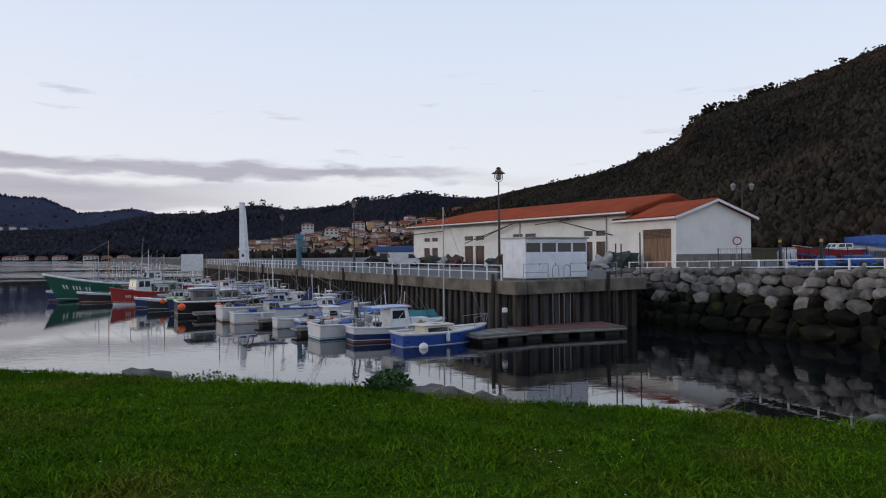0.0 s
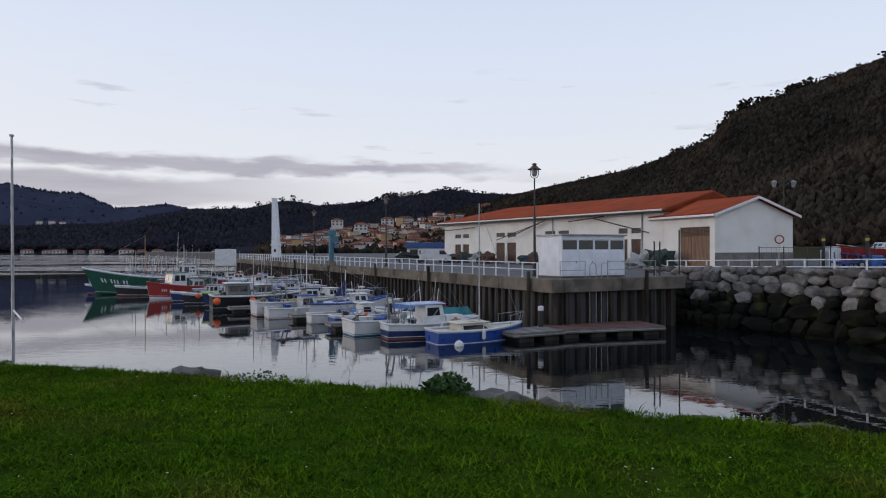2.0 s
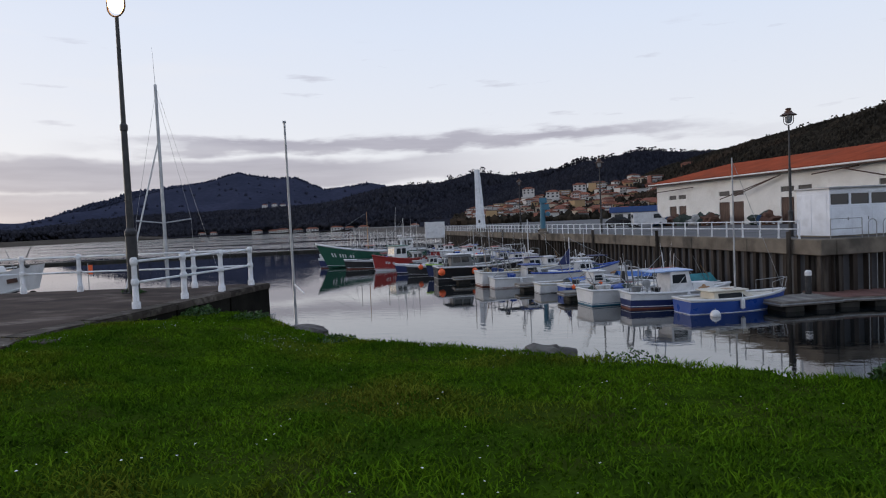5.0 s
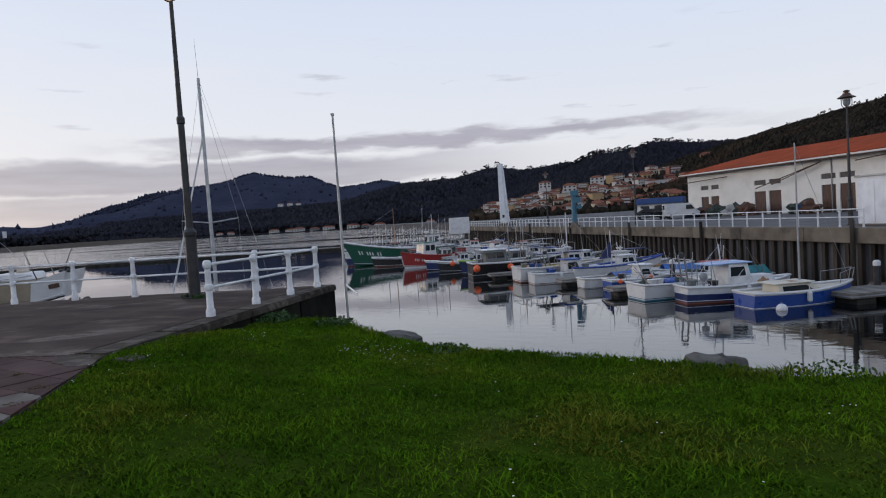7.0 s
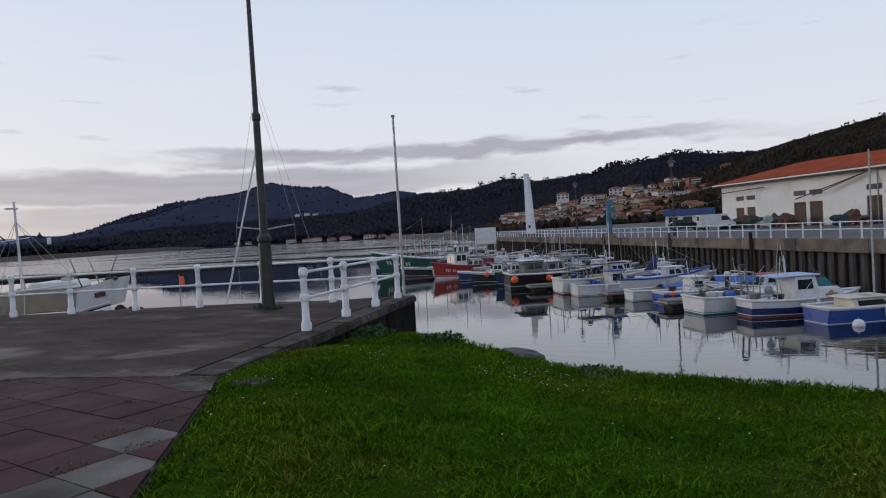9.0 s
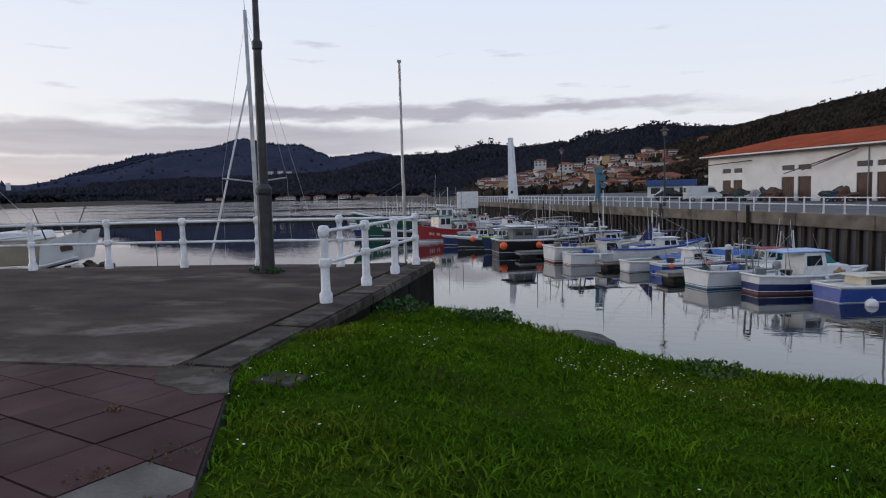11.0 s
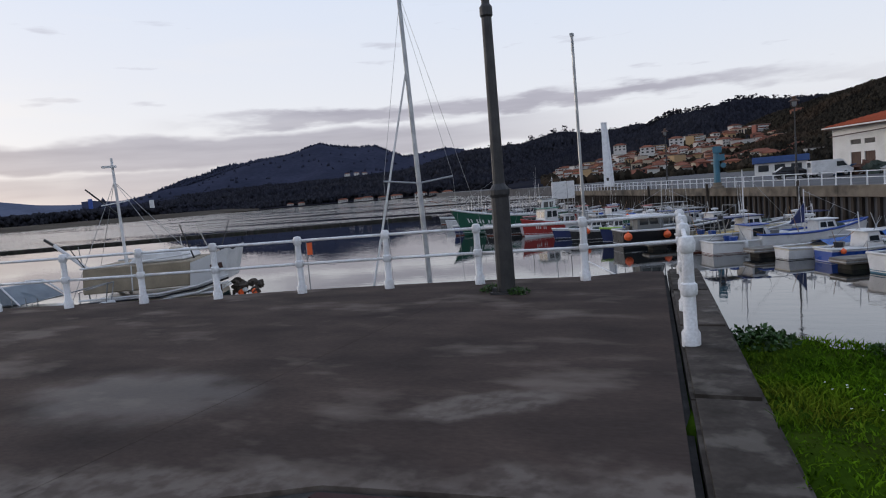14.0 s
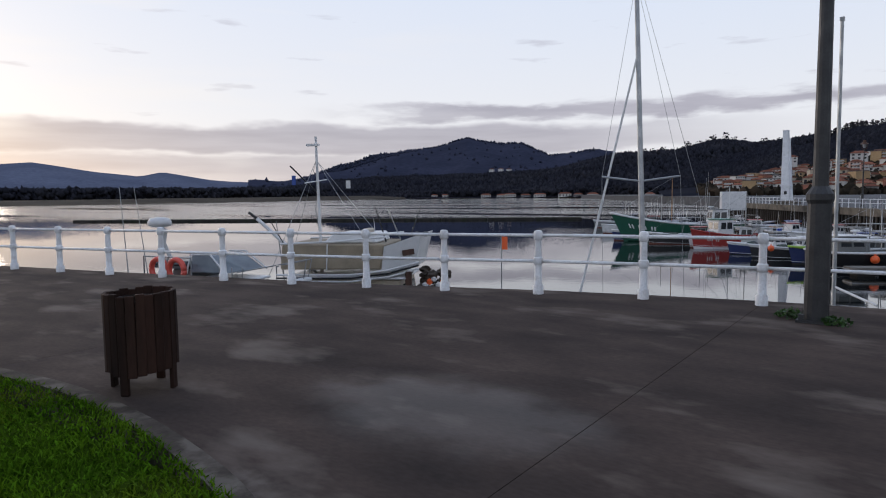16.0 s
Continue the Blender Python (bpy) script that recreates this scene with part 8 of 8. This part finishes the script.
DRY_LEAF = surf("dry_leaf", (0.15, 0.11, 0.055), (0.08, 0.075, 0.03), 4, 0.8, vary=0.3, spec=0.1)
LEAF = surf("leaf", (0.038, 0.085, 0.018), (0.02, 0.05, 0.012), 4, 0.6, vary=0.4, spec=0.3)
leafy("bush", (-1.35, 10.45, -0.5), 1300, 0.34, 0.27, 0.075, LEAF, "small dense green shrub at the lawn's edge")
leafy("weeds", (-16.2, 16.0, 0.0), 130, 0.16, 0.09, 0.06, LEAF, "green weeds at the foot of the lamp")
leafy("weeds", (-16.7, 16.25, 0.0), 150, 0.18, 0.1, 0.06, LEAF, "green weeds at the foot of the lamp")
leafy("weeds", (-11.7, 14.1, lawn(-11.7, 14.1) - 0.02), 420, 0.4, 0.11, 0.06, LEAF, "leafy weeds beside the landing wall")
leafy("weeds", (-13.05, 14.3, lawn(-13.05, 14.3) - 0.03), 500, 0.4, 0.2, 0.07, LEAF, "leafy weeds hanging on the landing wall")
leafy("weeds", (-8.9, 12.4, lawn(-8.9, 12.4) - 0.02), 200, 0.35, 0.1, 0.06, LEAF, "leafy weeds at the lawn's edge")
leafy("weeds", (-4.2, 11.3, -0.5), 260, 0.5, 0.16, 0.05, LEAF, "leafy weeds at the lawn's edge")


for x, y, s in ((-12.05, 8.35, 0.16), (-12.3, 8.0, 0.12), (-11.75, 7.8, 0.14), (-11.9, 7.3, 0.12), (-12.9, 9.9, 0.1), (-13.3, 9.96, 0.1), (-13.0, 8.9, 0.07)):
    leafy("weeds", (x, y, 0.0), 45, s, 0.015, 0.022, DRY_LEAF, "dry weeds in the joints of the paving")
# ---- island kerb, border, pavers, lawn ----
ISLAND = [(-40, 7.6), (-30, 8.4), (-24, 9.15), (-22.4, 9.38), (-21.3, 9.52), (-20.5, 9.5), (-19.6, 9.42), (-18.3, 9.15), (-17.75, 8.86), (-17.6, 8.4), (-17.9, 7.4), (-18.6, 6.0), (-19.6, 4.2), (-21, 1.5), (-23, -3)]


def island_edge(x):
    return lerp(x, (-40, -30, -24, -22.4, -21.3, -20.5, -19.6, -18.3, -17.75), (7.6, 8.4, 9.15, 9.38, 9.52, 9.5, 9.42, 9.15, 8.86))


def island_right(y):
    return lerp(y, (-3, 1.5, 4.2, 6.0, 7.4, 8.4, 8.86), (-23, -21, -19.6, -18.6, -17.9, -17.6, -17.75))


def border_x(y):
    """The paved path's edge towards the lawn."""
    return -12.78 + (9.95 - y) * 0.586


k2 = thing("island_kerb", Matrix.Identity(4), "low concrete kerb round the small lawn", "kerb", kind="structure")
pts = [Vector(p) for p in ISLAND[2:]]
fine = []
for a, b in zip(pts[:-1], pts[1:]):
    fine += [a.lerp(b, k / 4) for k in range(4)]
for _ in range(4):
    fine = [fine[0]] + [(a + b * 2 + c) / 4 for a, b, c in zip(fine[:-2], fine[1:-1], fine[2:])] + [fine[-1]]
step = 5
for i in range(0, len(fine) - 1, step):
    run = fine[i:i + step + 1]
    if len(run) < 2:
        continue
    inner = []
    for k, p in enumerate(run):
        g = i + k
        d = (fine[min(g + 1, len(fine) - 1)] - fine[max(g - 1, 0)]).normalized()
        inner.append(p - Vector((-d.y, d.x)) * 0.16)
    bm = bmesh.new()
    prism(bm, [tuple(p) for p in run][::-1] + [tuple(p) for p in inner], -0.3, 0.035)
    part("kerb_stone", bm, KERB, k2)
bd = thing("path_border", Matrix.Identity(4), "rough concrete fill where path, kerb and lawn meet", "kerb", kind="structure")
bm = bmesh.new()
prism(bm, [(-12.84, 9.97), (-13.38, 9.97), (-13.42, 9.78), (-13.2, 9.5), (-12.95, 9.42), (-12.7, 9.3), (-12.46, 9.4)], -0.3, 0.006)
bmesh.ops.subdivide_edges(bm, edges=bm.edges, cuts=2, use_grid_fill=True)
for v in bm.verts:
    v.co.x += 0.03 * noise.noise(v.co * 4.1)
    v.co.y += 0.03 * noise.noise(v.co * 3.7 + Vector((5, 0, 0))) if v.co.y < 9.9 else 0.0
part("concrete_fill", bm, KERB, bd)
JB = bmesh.new()
prism(JB, [(-13.4, 9.93), (-15.4, 9.70), (-16.15, 9.28), (-17.5, 8.85), (-17.6, 8.4), (-17.9, 7.4), (-18.6, 6), (-19.6, 4.2), (-21, 1.5), (-23, -8), (-2.3, -8), (-12.78, 9.95)], -0.35, -0.025)
tagged(part("path_bed", JB, JOINT), "dark earth bed below the red pavers", "pavement", kind="structure")


def clip(poly, p, n):
    """Keep the side of a convex outline that lies along n from p."""
    out = []
    for a, b in zip(poly, poly[1:] + poly[:1]):
        da, db = (a[0] - p[0]) * n[0] + (a[1] - p[1]) * n[1], (b[0] - p[0]) * n[0] + (b[1] - p[1]) * n[1]
        if da >= 0:
            out.append(a)
        if da * db < 0:
            s = da / (da - db)
            out.append((a[0] + s * (b[0] - a[0]), a[1] + s * (b[1] - a[1])))
    return out


pv = thing("red_path", Matrix.Identity(4), "path of dark red square pavers laid diagonally", "pavement", kind="structure")
S, G = 0.5, 0.007
ca, sa = math.cos(radians(-14)), math.sin(radians(-14))
for i in range(-40, 40):
    for j in range(-40, 40):
        cx, cy = -14.5 + (i * ca - j * sa) * S, 6.0 + (i * sa + j * ca) * S
        if not (-23 < cx < -3 and -4.5 < cy < 10.6):
            continue
        h = S / 2 - G
        poly = [(cx + (a * ca - b * sa) * h, cy + (a * sa + b * ca) * h) for a, b in ((-1, -1), (1, -1), (1, 1), (-1, 1))]
        poly = clip(poly, (-12.80, 9.95), (-0.863, -0.505))
        if len(poly) > 2:
            poly = clip(poly, (-13.4, 9.87), (0.114, -0.993))
        if len(poly) > 2 and cx < -15.2:
            if cx > -16.15:
                poly = clip(poly, (-15.4, 9.69), (0.49, -0.87))
            if len(poly) > 2:
                poly = clip(poly, (-16.15, 9.27), (0.3, -0.95))
        if len(poly) > 2:
            m = Vector((sum(p[0] for p in poly), sum(p[1] for p in poly))) / len(poly)
            if m.x < island_right(m.y) + 0.1:
                continue
            bm = bmesh.new()
            dz = random.uniform(-0.004, 0.003)
            prism(bm, poly, -0.03, dz)
            edge = border_x(m.y) - m.x
            pale = (edge < 0.75 and m.y < 8.3 and (i + j) % 5) or (edge < 1.5 and m.y < 6.9 and (i * 7 + j * 3) % 4 == 0)
            part("paver", bm, PALE_PAVER if pale else PAVER, pv)

# flat stone set in the lawn
bm = boxed(-0.19, -0.14, -0.1, 0.19, 0.14, 0.012, bevel=0.015)
o = part("stone_slab", bm, KERB)
o.matrix_basis = Matrix.Translation((-12.3, 9.86, lawn(-12.3, 9.86) + 0.012)) @ pose(0, 0, 0, 0, 0, -8)
tagged(o, "flat grey stone slab set flush in the lawn", "slab")


def on_lawn(x, y):
    if x > border_x(y) + 0.02 and (x > -12.87 - (y - 9.95) * 0.106 or y < 9.95):
        return y < crest(x) + 0.35
    return (y < island_edge(x) - 0.14 if x < -17.9 else False) and x < island_right(y) - 0.2


def blades(name, n, x0, x1, y0, y1, hmin, hmax, width, mat, label, keep=None):
    x = RNG.uniform(x0, x1, n)
    y = RNG.uniform(y0, y1, n)
    ok = np.array([on_lawn(a, b) and (keep is None or keep(a, b)) for a, b in zip(x, y)])
    x, y = x[ok], y[ok]
    tall = np.array([noise.noise(Vector((a * 1.3, b * 1.3, 2))) + 0.5 * noise.noise(Vector((a * 5, b * 5, 7))) for a, b in zip(x, y)])
    h = (hmin + (hmax - hmin) * np.clip(0.45 + 0.7 * tall, 0.05, 1.2)) * RNG.uniform(0.6, 1.25, len(x))
    z = np.array([ground_z(a, b) for a, b in zip(x, y)])
    ang = RNG.uniform(0, 2 * np.pi, len(x))
    lean = RNG.normal(0, 0.8, (len(x), 2)) * h[:, None]
    w = width * RNG.uniform(0.6, 1.3, len(x))
    base = np.stack([x, y, z - 0.01], 1)
    side = np.stack([np.cos(ang) * w, np.sin(ang) * w, np.zeros(len(x))], 1)
    tip = base + np.stack([lean[:, 0], lean[:, 1], h], 1)
    midp = base + np.stack([lean[:, 0] * 0.3, lean[:, 1] * 0.3, h * 0.6], 1)
    v = np.stack([base - side, base + side, midp + side * 0.8, tip, midp - side * 0.8], 1).reshape(-1, 3)
    k = np.arange(len(x))[:, None] * 5
    f = np.concatenate([k + np.array([[0, 1, 2]]), k + np.array([[0, 2, 4]]), k + np.array([[4, 2, 3]])])
    return quick_mesh(name, v, f, mat, label, "grass")


def ground_z(x, y):
    if x < -17.0 and y < 9.6:
        return 0.03
    return lawn(x, y)


CLOVER = surf("clover", (0.076, 0.170, 0.009), (0.040, 0.100, 0.007), 1.2, 0.85, fine=5, vary=0.25, stain=(0.13, 0.12, 0.035), stain_scale=0.8, stain_amount=0.4, spec=0.0)
GRASS = surf("grass_blades", (0.080, 0.156, 0.007), (0.031, 0.076, 0.005), 0.9, 0.85, fine=6, vary=0.42, stain=(0.15, 0.12, 0.02), stain_scale=0.6, stain_amount=0.5, spec=0.0)
blades("lawn_grass", 290000, -13.6, 7.5, 2.2, 15.2, 0.022, 0.075, 0.0075, GRASS, "short green lawn grass with clover", keep=lambda x, y: y > 2.4 - 0.1 * x * 0 and (y > 4.0 or x < -1))
blades("lawn_clover", 130000, -12.8, 6.0, 3.4, 13.5, 0.012, 0.04, 0.0085, CLOVER, "low green clover leaves among the lawn grass", keep=lambda x, y: noise.noise(Vector((x * 0.8, y * 0.8, 12))) > -0.15)
blades("lawn_grass", 60000, -24, -17.6, 3.5, 9.6, 0.02, 0.07, 0.005, GRASS, "green grass on the small kerbed lawn")
blades("edge_grass", 9000, -13.2, 6.5, 7.5, 15.2, 0.06, 0.16, 0.007, GRASS, "longer grass along the lawn's edge", keep=lambda x, y: -0.35 < crest(x) - y < 0.7 and noise.noise(Vector((x * 0.9, 0, 1))) > -0.25)
blades("grass_tufts", 60000, -13.0, 6.5, 2.6, 14.6, 0.05, 0.125, 0.006, GRASS, "darker tufts of longer grass in the lawn", keep=lambda x, y: noise.noise(Vector((x * 2.1, y * 2.1, 20))) > 0.2 and noise.noise(Vector((x * 0.5, y * 0.5, 30))) > -0.1)
blades("lawn_clover", 30000, -24, -17.6, 3.5, 9.6, 0.015, 0.05, 0.009, CLOVER, "broad clover leaves on the small kerbed lawn")
# daisies
v, f = [], []
for i in range(1500):
    x, y = (random.uniform(-12.6, 6.5), random.uniform(2.5, 14)) if i < 1000 else (random.gauss(-10.4, 0.9), random.gauss(11.4, 0.9))
    if not on_lawn(x, y) or y > crest(x) or noise.noise(Vector((x * 0.7, y * 0.7, 4))) < 0.12:
        continue
    z = lawn(x, y) + random.uniform(0.04, 0.09)
    r = random.uniform(0.006, 0.011)
    k = len(v)
    v += [(x + r * math.cos(t), y + r * math.sin(t), z + random.uniform(0, 0.006)) for t in np.linspace(0, 2 * math.pi, 7)[:-1]]
    f.append(tuple(range(k, k + 6)))
quick_mesh("daisies", v, f, surf("daisy_petals", (0.75, 0.75, 0.72), None, 5, 0.7), "small white daisies scattered in the lawn", "flowers")
